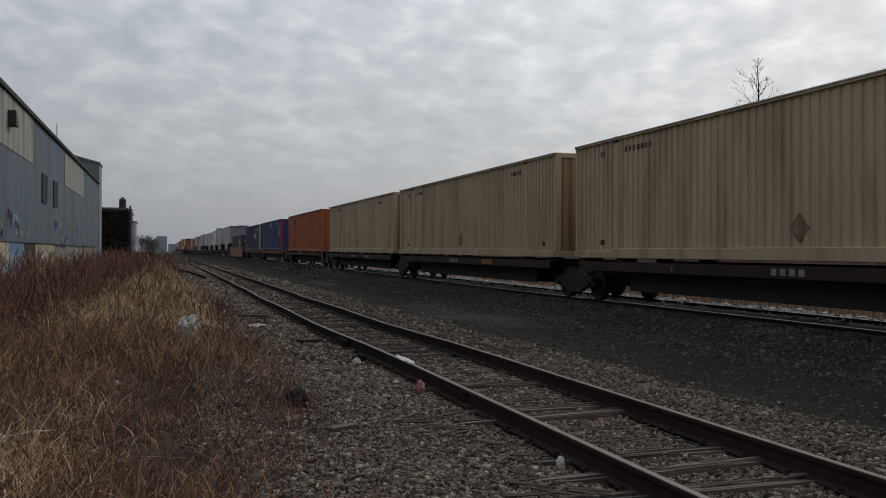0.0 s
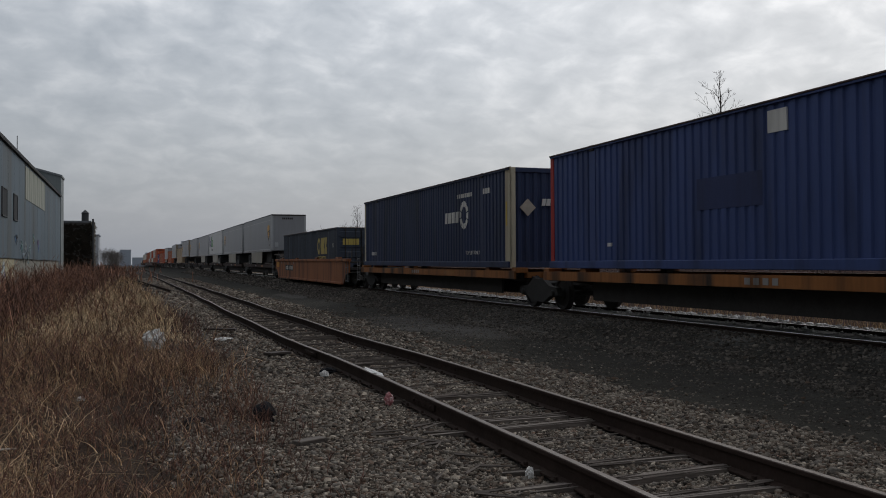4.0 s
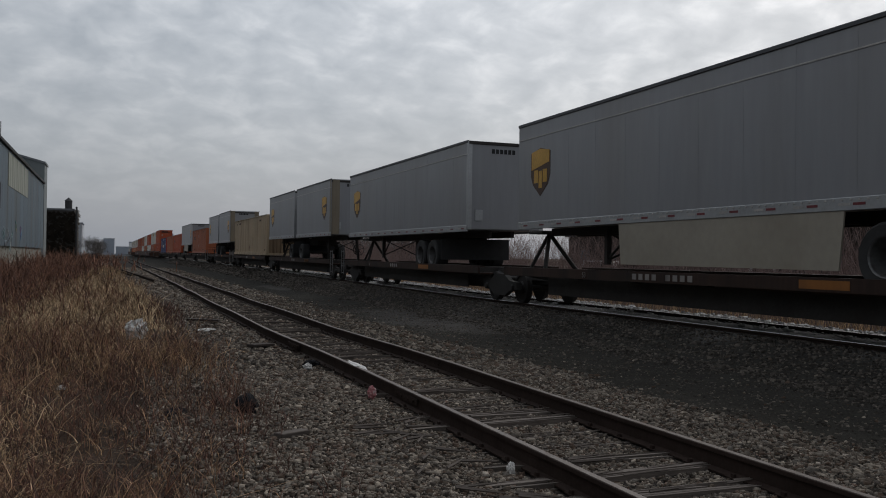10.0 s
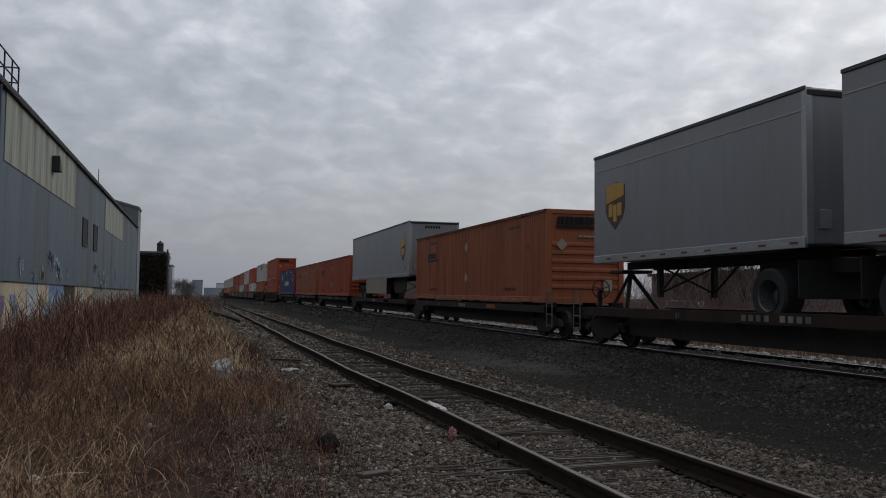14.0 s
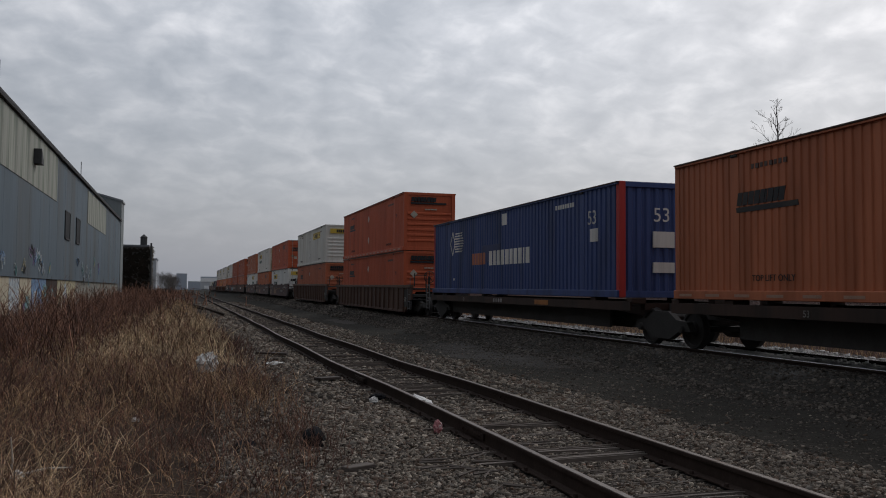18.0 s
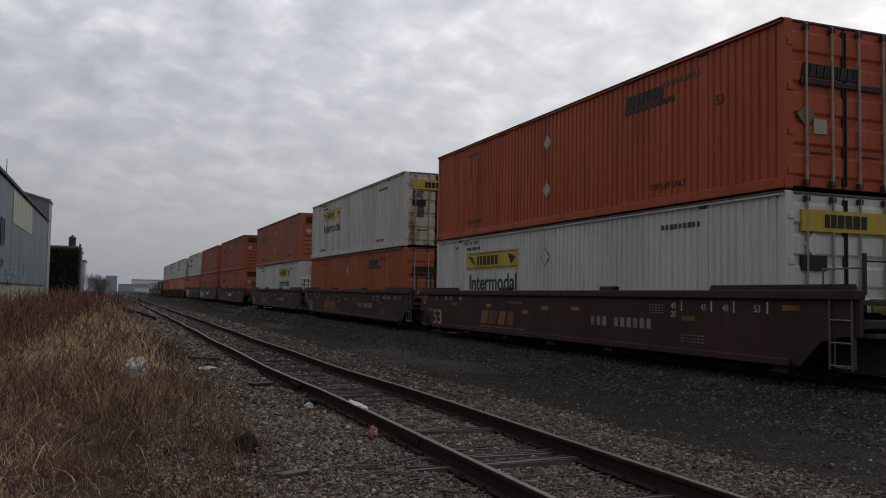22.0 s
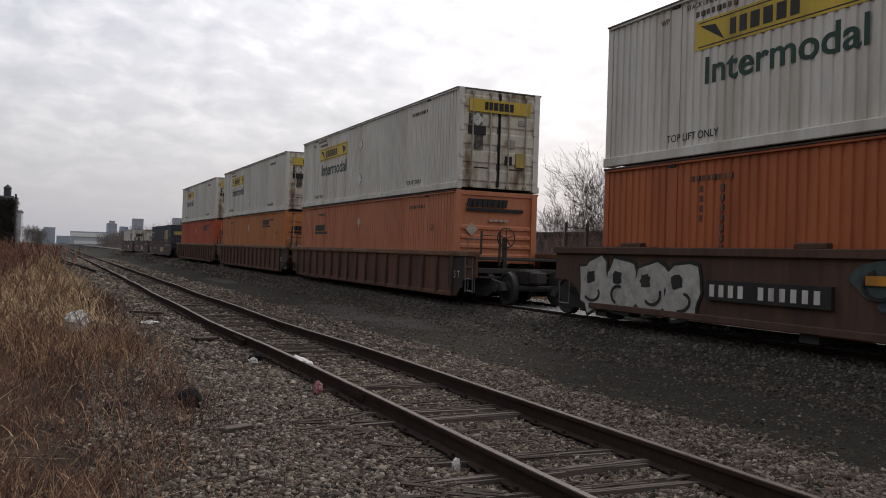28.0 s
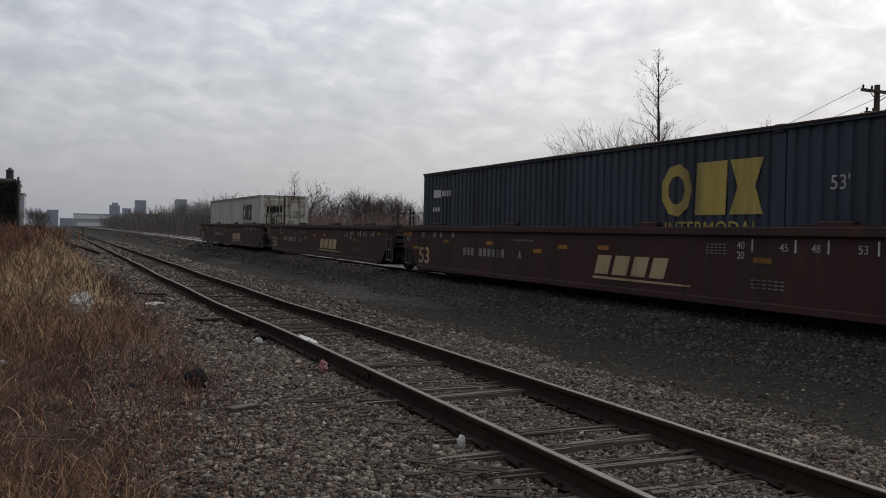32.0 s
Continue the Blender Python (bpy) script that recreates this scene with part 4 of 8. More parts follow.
STICK_PALE = surface("bleached_stick", (0.50, 0.44, 0.37), 0.8, 0, 0.15, 5, 30, 0.1)
stick("bleached stick lying across the dry weeds", (-1.31, 7.8, 0.20), (-0.90, 8.2, 0.17), 0.011)
stick("bleached upright stalk among the dry weeds", (-1.37, 7.9, 0.05), (-1.36, 7.9, 0.50), 0.010)
crumple("paper_scrap", "crumpled white scrap under pale sticks", "paper", -1.31, 7.9, (0.14, 0.12, 0.10), CARD, 12.0, z=0.06)


# ---- the warehouse beside the tracks ----
CLAD = surface("blue_grey_cladding", (0.080, 0.115, 0.142), 0.7, 0.0, 0.22, 0.30, 4.0, 0.03, (0.075, 0.075, 0.068), 0.75, streak=True)
CLAD_PALE = surface("pale_streaked_cladding", (0.27, 0.275, 0.225), 0.65, 0.0, 0.30, 0.9, 8.0, 0.04, (0.085, 0.105, 0.07), 1.0, streak=(1, 1, 0.10))
CONCRETE = surface("painted_concrete", (0.25, 0.24, 0.20), 0.9, 0, 0.2, 0.8, 14.0, 0.15, (0.12, 0.11, 0.09), 0.5)
ROOF_DARK = surface("dark_roof_edge", (0.05, 0.05, 0.052), 0.8)
CLAD_WING = surface("grey_green_cladding", (0.20, 0.22, 0.22), 0.7, 0.0, 0.1, 0.25, 5.0, 0.03, (0.11, 0.12, 0.12), 0.5, streak=True)
BX = -6.4
ROOF_GREY = surface("grey_roof_trim", (0.22, 0.23, 0.24), 0.7, 0, 0.15, 0.5, 6)
house = thing("warehouse", "blue-grey metal-clad warehouse with pale streaked panels and graffiti", "building")
part("wall", lambda g: g.box(BX - 18, BX, 12, 92, 2.15, 8.6), CLAD, house)
part("base", lambda g: g.box(BX - 18, BX - 0.12, 12, 92, -0.3, 2.2), CONCRETE, house)
part("roof", lambda g: g.prism([(BX + 0.16, 8.56), (BX + 0.16, 8.66), (BX - 9, 9.6), (BX - 18.2, 8.75), (BX - 18.2, 8.5)], "y", 11.8, 92.2), ROOF_DARK, house)
part("far_wing", lambda g: g.prism([(-6.85, -0.3), (-6.85, 11.27), (-26.0, 16.4), (-26.0, -0.3)], "y", 100, 104), CLAD_WING, house)
part("wing_verge", lambda g: g.prism([(-6.75, 11.2), (-6.75, 11.42), (-26.0, 16.6), (-26.0, 16.38)], "y", 99.9, 104.1), ROOF_GREY, house)
part("wing_link", lambda g: g.box(-24, -6.9, 92, 100, -0.3, 8.5), CLAD, house)
for y0, y1, z0, z1 in ((31.0, 47.5, 6.14, 8.45), (62.0, 75.0, 6.1, 8.3)):
    for a in np.arange(y0, y1 - 0.1, 2.75):
        part("pale_panel", lambda g: g.slab(-0.01, 0.03, 0.01, 2.74, z0, z1, 0.008), CLAD_PALE, house, at=(BX, float(a), 0), key=(z0, z1))
part("clad_ribs", lambda g: [g.box(BX - 0.01, BX + 0.003, q, q + 0.012, 2.15, 8.5) for q in np.arange(12.3, 92, 2.75)], CLAD, house)
GLASS_DARK = surface("dark_window_glass", (0.010, 0.011, 0.013), 0.6, 0, 0.1, 2, 10, 0, spec=0.15)
for ya, yb in ((50.9, 52.8), (55.9, 57.6)):
    w = part("window", lambda g: g.box(-0.06, 0.035, 0, yb - ya, 4.48, 5.93), GLASS_DARK, house, at=(BX, ya, 0), key=round(yb - ya, 2))
    part("window_frame", lambda g: (g.box(0.0, 0.06, -0.06, 0.0, 4.42, 5.99), g.box(0.0, 0.06, yb - ya, yb - ya + 0.06, 4.42, 5.99), g.box(0.0, 0.06, 0, yb - ya, 5.93, 5.99), g.box(0.0, 0.08, -0.06, yb - ya + 0.06, 4.40, 4.48)), ROOF_DARK, w, key=round(yb - ya, 2))
part("gutter", lambda g: g.prism([(BX + 0.05, 8.46), (BX + 0.15, 8.46), (BX + 0.18, 8.56), (BX + 0.02, 8.56)], "y", 11.8, 92.2), ROOF_DARK, house)
for q in (29.3, 29.75):
    part("downpipe", lambda g: g.rod((BX + 0.1, q, 0.3), (BX + 0.1, q, 8.4), 0.05, n=8), CLAD, house)
part("wall_vent", lambda g: (g.prism([(40.2, 7.1), (40.2, 7.75), (40.55, 7.55), (40.9, 7.1)], "x", BX, BX + 0.35),), ROOF_DARK, house, "small dark wall vent hood")
part("roof_unit", lambda g: g.slab(BX - 1.6, BX - 0.1, 27.5, 29.8, 8.7, 10.1, 0.05), ROOF_DARK, house, "dark rooftop unit")
part("roof_railing", lambda g: ([g.rod((BX - 0.1, q, 8.7), (BX - 0.1, q, 9.85), 0.03) for q in (29.9, 31.1, 32.3, 33.4)], [g.rod((BX - 0.1, 29.9, z), (BX - 0.1, 33.4, z), 0.028) for z in (9.3, 9.85)], [g.rod((BX - 1.3, 33.4, z), (BX - 0.1, 33.4, z), 0.028) for z in (9.3, 9.85)]), ROOF_DARK, house, "dark pipe railing on the roof edge")
part("aerial", lambda g: g.rod((BX - 0.2, 59.5, 8.8), (BX - 0.2, 59.5, 9.9), 0.025), ROOF_DARK, house)
# painted base panels and sprayed lines
for ya, yb, m_ in ((30.5, 36.2, CREAM_POST), (36.2, 38.4, GRAFFITI[1]), (38.4, 41.2, CREAM_POST), (41.2, 45.4, GRAFFITI[0]), (45.4, 49.2, DECK_RUST), (49.2, 57.0, GRAFFITI[3])):
    part("base_panel", lambda g: g.slab(BX - 0.13, BX - 0.07, ya + 0.03, yb - 0.03, 0.1, 2.14, 0.01), m_, house, "painted base panel")
gr = random.Random(5)


def scrawl(y, z, size, w, material, k):
    pts = [(y + size * 1.6 * math.cos(a0) * q, z + size * math.sin(a0) * q) for a0, q in [(gr.uniform(0, 6.28), gr.uniform(0.4, 1.0)) for _ in range(9)]]
    part("graffiti", lambda g: [g.prism([(y0 - w, z0), (y0 + w, z0 + w * 0.3), (y1 + w, z1), (y1 - w, z1 - w * 0.3)], "x", BX + 0.012 + k * 0.0004, BX + 0.024 + k * 0.0004) for (y0, z0), (y1, z1) in zip(pts[:-1], pts[1:])], material, house, "faded sprayed graffiti lines")


for k, (y, z, size, m_) in enumerate(((40.4, 3.4, 0.40, 4), (41.2, 3.1, 0.42, 4), (42.2, 3.2, 0.36, 1), (42.8, 2.9, 0.45, 1), (43.6, 2.7, 0.40, 0), (45.6, 2.7, 0.35, 2), (38.7, 2.6, 0.35, 3), (36.8, 2.5, 0.3, 1), (59.8, 3.0, 0.55, 1), (62.2, 2.8, 0.55, 1), (64.6, 2.9, 0.5, 1), (67.0, 3.6, 0.5, 2), (57.2, 3.4, 0.5, 0), (70.5, 3.2, 0.6, 4), (34.2, 2.8, 0.4, 0), (60.8, 2.3, 0.5, 1), (63.5, 2.2, 0.5, 1))):
    scrawl(y, z, size, 0.07, GRAFFITI[m_], k)
    scrawl(y + 0.2, z - 0.1, size * 0.8, 0.045, MARK_DARK if k % 3 == 0 else GRAFFITI[(m_ + 1) % 5], k + 20)
for k in range(18):
    y_ = gr.uniform(31, 57)
    part("graffiti", lambda g: tag_shape(g, y_, gr.uniform(0.8, 1.7), gr.uniform(0.5, 1.1), gr.uniform(0.4, 0.9), k, BX - 0.068 + 0.001 * k), GRAFFITI[k % 5], house, "faded sprayed graffiti patch")

# ---- beyond the warehouse ----
MILL_WALL = surface("sooty_mill_wall", (0.085, 0.078, 0.072), 0.95, 0, 0.3, 0.6, 8.0, 0.2)
IVY_DARK = surface("ivy_covered_wall", (0.075, 0.066, 0.054), 0.95, 0, 0.4, 1.2, 9.0, 0.3, (0.07, 0.06, 0.05), 0.6)
BRICK_DARK = surface("sooty_brick", (0.075, 0.058, 0.052), 0.9, 0, 0.25, 0.6, 8.0, 0.2, (0.045, 0.04, 0.038), 0.5)
# far walls: the haze of distance is mixed into these pale colours
HAZE_GREY = surface("haze_paled_grey_wall", (0.44, 0.46, 0.49), 0.9, 0, 0.08, 0.05, 0.6, 0)
HAZE_BLUE = surface("haze_paled_blue_wall", (0.37, 0.41, 0.47), 0.9, 0, 0.08, 0.05, 0.6, 0)
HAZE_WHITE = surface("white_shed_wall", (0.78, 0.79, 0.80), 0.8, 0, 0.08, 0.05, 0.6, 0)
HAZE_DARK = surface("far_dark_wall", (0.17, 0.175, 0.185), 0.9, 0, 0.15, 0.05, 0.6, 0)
WINDOW_FAR = surface("far_window", (0.12, 0.14, 0.17), 0.4, 0, 0.1, 1, 5, 0)

old = thing("old_mill", "dark ivy-covered brick building with a rooftop tank", "building")
part("wall", lambda g: g.box(-16, -4.45, 114, 117, -0.3, 6.95), MILL_WALL, old)
part("parapet", lambda g: g.box(-16.1, -4.4, 113.9, 117.1, 6.95, 7.18), HAZE_DARK, old)
part("ivy", lambda g: [g.add(*(lambda c, s: ([(c[0] - s, c[1], c[2]), (c[0] + s, c[1], c[2] - s * 0.4), (c[0], c[1] - 0.4, c[2] + s)], [(0, 1, 2)]))((random.uniform(-11, -4.3), 113.7, 6.6 * random.random()), random.uniform(0.15, 0.4))) for _ in range(900)], IVY_DARK, old, "dense dark ivy leaves")
part("ivy_edge", lambda g: [g.add(*(lambda c, s: ([(c[0], c[1] - s, c[2]), (c[0] + 0.3, c[1] + s, c[2] - s * 0.4), (c[0], c[1], c[2] + s)], [(0, 1, 2)]))((random.gauss(-4.3, 0.12), random.uniform(113.5, 115), random.uniform(0, 7.0)), random.uniform(0.12, 0.34))) for _ in range(420)], IVY_DARK, old)
tank = part("tank", lambda g: g.ring((-5.14, 115.5, 7.15), "z", [(0.0, 0.0), (0.42, 0.0), (0.42, 1.05), (0.50, 1.05), (0.0, 1.5)], 16), ROOF_DARK, old, "small dark rooftop water tank")
part("post", lambda g: g.rod((-4.15, 113.4, -0.2), (-4.15, 113.4, 7.4), 0.13, n=6), ROOF_DARK, old)


def far_block(name, label, az, az2, el, dist, material, depth=20, windows=0, base=-1.0):
    """A distant building between two bearings, its top at an elevation, at a distance along the line."""
    x0, x1 = dist * math.tan(radians(az)), dist * math.tan(radians(az2))
    top = EYE + dist / math.cos(radians(az)) * math.tan(radians(el))
    b = thing(name, label, "building")
    part("wall", lambda g: g.box(x0, x1, dist, dist + depth, base, top), material, b)
    part("roof", lambda g: g.box(x0 - 0.2, x1 + 0.2, dist - 0.2, dist + depth, top, top + 0.02 * (x1 - x0) + 0.2), HAZE_GREY if material is not HAZE_GREY else HAZE_BLUE, b)
    n = windows
    for i in range(n):
        for j in range(3):
            w = (x1 - x0) / (n * 1.6)
            cx = x0 + (i + 0.5) * (x1 - x0) / n
            cz = top - (j + 0.7) * (top * 0.22)
            part("window", lambda g: g.box(-w / 2, w / 2, -0.15, 0.1, -top * 0.05, top * 0.05), WINDOW_FAR, b, at=(cx, dist, cz), key=(round(w, 2), round(top, 1)))
    return b


# skyline in the haze-paled wall colours, no real mist between
far_block("apartment_block", "haze-paled grey distant apartment block", -2.15, -1.78, 1.83, 210, HAZE_GREY, 12)
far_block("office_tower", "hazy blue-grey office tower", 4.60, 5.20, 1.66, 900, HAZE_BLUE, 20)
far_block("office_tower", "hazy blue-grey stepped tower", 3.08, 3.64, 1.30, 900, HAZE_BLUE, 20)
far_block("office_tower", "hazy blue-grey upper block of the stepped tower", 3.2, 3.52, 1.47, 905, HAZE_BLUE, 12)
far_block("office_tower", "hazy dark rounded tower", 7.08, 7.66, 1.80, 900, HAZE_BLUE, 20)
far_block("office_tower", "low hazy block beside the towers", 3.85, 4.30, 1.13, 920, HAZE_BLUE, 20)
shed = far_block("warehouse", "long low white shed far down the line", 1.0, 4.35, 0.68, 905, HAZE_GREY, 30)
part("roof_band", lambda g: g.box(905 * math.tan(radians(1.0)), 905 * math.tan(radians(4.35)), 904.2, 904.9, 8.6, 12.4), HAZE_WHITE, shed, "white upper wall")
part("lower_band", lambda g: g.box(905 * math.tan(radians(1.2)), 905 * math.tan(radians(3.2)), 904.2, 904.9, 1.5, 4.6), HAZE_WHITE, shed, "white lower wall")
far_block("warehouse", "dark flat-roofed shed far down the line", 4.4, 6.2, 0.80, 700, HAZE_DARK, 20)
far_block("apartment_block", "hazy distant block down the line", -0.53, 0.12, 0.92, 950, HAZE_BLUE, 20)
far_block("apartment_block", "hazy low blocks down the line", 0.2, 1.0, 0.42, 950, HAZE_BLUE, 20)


# ---- bare trees ----
BARK = surface("grey_brown_bark", (0.055, 0.045, 0.040), 0.95, 0, 0.3, 3.0, 20.0, 0.3)
TWIG = surface("dark_twigs", (0.075, 0.058, 0.050), 0.95, 0, 0.2, 3.0, 20.0, 0)
# twigs for far growth, greyed and lightened to carry the distance haze
TWIG_HAZY = surface("haze_paled_twigs", (0.155, 0.140, 0.130), 0.95, 0, 0.2, 0.3, 2.0, 0)
TWIG_RED = surface("reddish_twigs", (0.215, 0.150, 0.135), 0.95, 0, 0.2, 3.0, 20.0, 0)


def tree(x, y, h, seed, form="broad", twig=None, label="", density=1.0):
    """A leafless tree grown limb by limb: a tapered trunk, limbs, and fine twigs."""
    r = random.Random(seed)
    t = thing("bare_tree", label or "leafless tree with fine dark twigs", "tree", "bare trees", at=(x, y, float(ground_z(np.array(x), np.array(y))) - 0.1))
    wood, fine = Geo(), Geo()
    spread = {"broad": 0.85, "slim": 0.5, "bush": 0.55}[form]

    def grow(p, d, length, radius, level):
        steps = 3 if level < 2 else 2
        for k in range(steps):
            q = p + d * (length / steps)
            r1 = radius * (1 - 0.22 * (k + 1) / steps) if level == 0 else radius * (0.85 if k < steps - 1 else 0.6)
            (wood if level < 2 else fine).rod(p, q, radius, r1, 6 if level == 0 else 4 if level == 1 else 3)
            p, radius = q, max(r1, 0.007 if form == "slim" else 0.010)
            d = (d + Vector((r.uniform(-1, 1), r.uniform(-1, 1), r.uniform(-0.4, 0.9))) * 0.16).normalized()
            if level and level < 4 and r.random() < 0.9 * density:
                side = d.cross(Vector((r.uniform(-1, 1), r.uniform(-1, 1), r.uniform(-1, 1)))).normalized()
                grow(p, (d * 0.75 + side * spread).normalized(), length * r.uniform(0.4, 0.65), radius * (0.66 if form == "broad" and level < 2 else 0.52), level + 1)
        if level == 0:
            return p, d, radius
        if level == 4 and form != "slim":
            for _ in range(2):
                side = d.cross(Vector((r.uniform(-1, 1), r.uniform(-1, 1), r.uniform(-1, 1)))).normalized()
                fine.rod(p - d * length * r.uniform(0.1, 0.6), p + (d + side * r.uniform(0.5, 1.1)) * length * 0.55, 0.008, 0.005, 3)
        if level < 4:
            for _ in range(2 if level > 1 else 3):
                side = d.cross(Vector((r.uniform(-1, 1), r.uniform(-1, 1), r.uniform(-1, 1)))).normalized()
                grow(p, (d + side * spread * r.uniform(0.4, 0.9)).normalized(), length * r.uniform(0.5, 0.72), radius * 0.7, level + 1)

    def twisted(p, d, length, radius, level):
        """A crooked limb that keeps its girth, turns upwards and forks into fans of fine twigs."""
        steps = 5 if level == 1 else 4 if level == 2 else 3
        sway = Vector((r.uniform(-1, 1), r.uniform(-1, 1), 0)) * 0.16
        for k in range(steps):
            q = p + d * (length / steps)
            r1 = radius * (0.88 if level < 3 else 0.78)
            (wood if level < 3 else fine).rod(p, q, radius, r1, 5 if level < 3 else 3)
            p, radius = q, max(r1, 0.008)
            d = (d + sway + Vector((r.uniform(-1, 1), r.uniform(-1, 1), r.uniform(-0.4, 0.9))) * 0.26).normalized()
            sway = -sway if r.random() < 0.4 else sway
            side = d.cross(Vector((r.uniform(-1, 1), r.uniform(-1, 1), r.uniform(-1, 1)))).normalized()
            if level < 4 and (k or level > 1) and r.random() < (0.9, 0.62, 0.55)[level - 1]:
                twisted(p, (d * 0.8 + side * 0.8).normalized(), length * r.uniform(0.42, 0.62), radius * 0.55, level + 1)
            elif level == 4:
                fine.rod(p, p + (d + side * r.uniform(0.4, 1.0)) * length * 0.5, 0.009, 0.005, 3)
        if level < 4:
            for _ in range(2):
                side = d.cross(Vector((r.uniform(-1, 1), r.uniform(-1, 1), r.uniform(-1, 1)))).normalized()
                twisted(p, (d + side * r.uniform(0.3, 0.8)).normalized(), length * r.uniform(0.45, 0.66), radius * 0.72, level + 1)

    if form == "slim":
        p = Vector((0, 0, 0))
        n = 11
        lean = Vector((r.uniform(-0.02, 0.02), r.uniform(-0.02, 0.02), 0))
        for k in range(n):
            q = p + Vector((r.uniform(-0.05, 0.05), r.uniform(-0.05, 0.05), h / n)) + lean
            wood.rod(p, q, 0.14 * (1 - k / n) + 0.015, 0.14 * (1 - (k + 1) / n) + 0.012, 6)
            p = q
            if k > 0:
                for m_ in range(4):
                    a = r.uniform(0, 1.2) + 1.571 * m_ + k
                    d = Vector((math.cos(a) * 0.72, math.sin(a) * 0.72, r.uniform(0.5, 0.95))).normalized()
                    grow(p - Vector((0, 0, r.uniform(0, h / n))), d, ((h - p.z) * 0.17 + 0.55) * r.uniform(0.45, 1.15), 0.034 * (1 - k / n) + 0.011, 2)
                    if m_ % 2:
                        grow(p - Vector((0, 0, h / n * 0.5)), Vector((math.cos(a + 0.6) * 0.5, math.sin(a + 0.6) * 0.5, 0.85)), ((h - p.z) * 0.12 + 0.34) * r.uniform(0.5, 1.2), 0.022 * (1 - k / n) + 0.009, 2)
    elif form == "bush":
        for _ in range(int(7 * density) + 3):
            a = r.uniform(0, 6.28)
            d = Vector((math.cos(a) * 0.3, math.sin(a) * 0.3, 1)).normalized()
            grow(Vector((r.uniform(-0.8, 0.8), r.uniform(-0.8, 0.8), 0)), d, h * 0.55, 0.06, 1)
    else:
        p, d, rad = grow(Vector((0, 0, 0)), Vector((r.uniform(-0.1, 0.1), r.uniform(-0.1, 0.1), 1)).normalized(), h * 0.24, 0.046 * h, 0)
        for k in range(5):
            a = 6.28 * k / 5 + r.uniform(-0.4, 0.4)
            twisted(p, Vector((math.cos(a) * 0.95, math.sin(a) * 0.95, r.uniform(0.7, 1.15))).normalized(), h * r.uniform(0.36, 0.46), rad * r.uniform(0.55, 0.72), 1)
    tall = h / max(q[2] for q in wood.v + fine.v)
    for made in (wood, fine):
        made.v = [(q[0] * tall, q[1] * tall, q[2] * tall) for q in made.v]
    place("trunk", wood.mesh("trunk", BARK), t)
    place("crown", fine.mesh("crown", twig or TWIG), t)
    return t


tree(24.25, 30.3, 10.2, 57, "slim", label="tall slender leafless tree behind the train")
tree(32.2, 33.9, 8.5, 63, "broad", label="broad leafless tree with twisted limbs")
tree(33.4, 33.0, 8.2, 23, "broad", label="broad leafless tree with spreading limbs")
tree(34.6, 31.9, 7.5, 43, "broad", label="broad leafless tree beside the low building")
tree(36.2, 30.0, 7.1, 17, "broad", label="leafless tree behind the low brick building")
tree(25.2, 34.8, 8.0, 15, "bush", density=0.8)
tree(24.6, 37.0, 7.0, 14, "bush", density=0.8)
tree(25.2, 32.9, 7.2, 41, "bush", density=0.7)
tree(26.5, 41.0, 5.2, 16, "bush", density=1.4)
tree(38.0, 29.0, 6.4, 18, "bush", density=1.3)
tree(30.0, 26.0, 3.6, 19, "bush", TWIG_RED, density=1.0)
tree(26.5, 78.0, 6.3, 20, "bush", density=1.6)
tree(29.0, 77.0, 5.8, 21, "bush", density=1.6)
tree(31.0, 80.0, 5.6, 22, "bush", density=1.6)
tree(29.0, 112.0, 9.6, 24, "slim", label="slender leafless tree far down the line")
tree(33.0, 118.0, 9.2, 25, "broad")
tree(35.0, 190.0, 9.0, 26, "bush", density=1.6)
tree(40.0, 200.0, 9.5, 27, "broad")
tree(30.0, 205.0, 8.5, 28, "bush", density=1.6)
tree(34.0, 260.0, 9.0, 29, "bush", density=1.6)
# far bushes: their haze lies in the twig colour
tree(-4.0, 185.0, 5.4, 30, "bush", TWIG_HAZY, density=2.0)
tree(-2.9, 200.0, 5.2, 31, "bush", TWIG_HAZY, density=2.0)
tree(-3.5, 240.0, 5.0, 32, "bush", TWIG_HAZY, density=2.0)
# the last row is far brush, paled by haze in its colour
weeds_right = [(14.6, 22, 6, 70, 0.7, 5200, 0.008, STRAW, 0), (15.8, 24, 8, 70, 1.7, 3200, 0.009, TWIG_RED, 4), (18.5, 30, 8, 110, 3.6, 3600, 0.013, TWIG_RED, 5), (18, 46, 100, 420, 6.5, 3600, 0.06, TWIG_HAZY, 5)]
CAR_WHITE = surface("white_car_paint", (0.62, 0.62, 0.62), 0.3, 0, 0.05, 1.0, 8.0, 0, (0.35, 0.32, 0.28), 0.2)


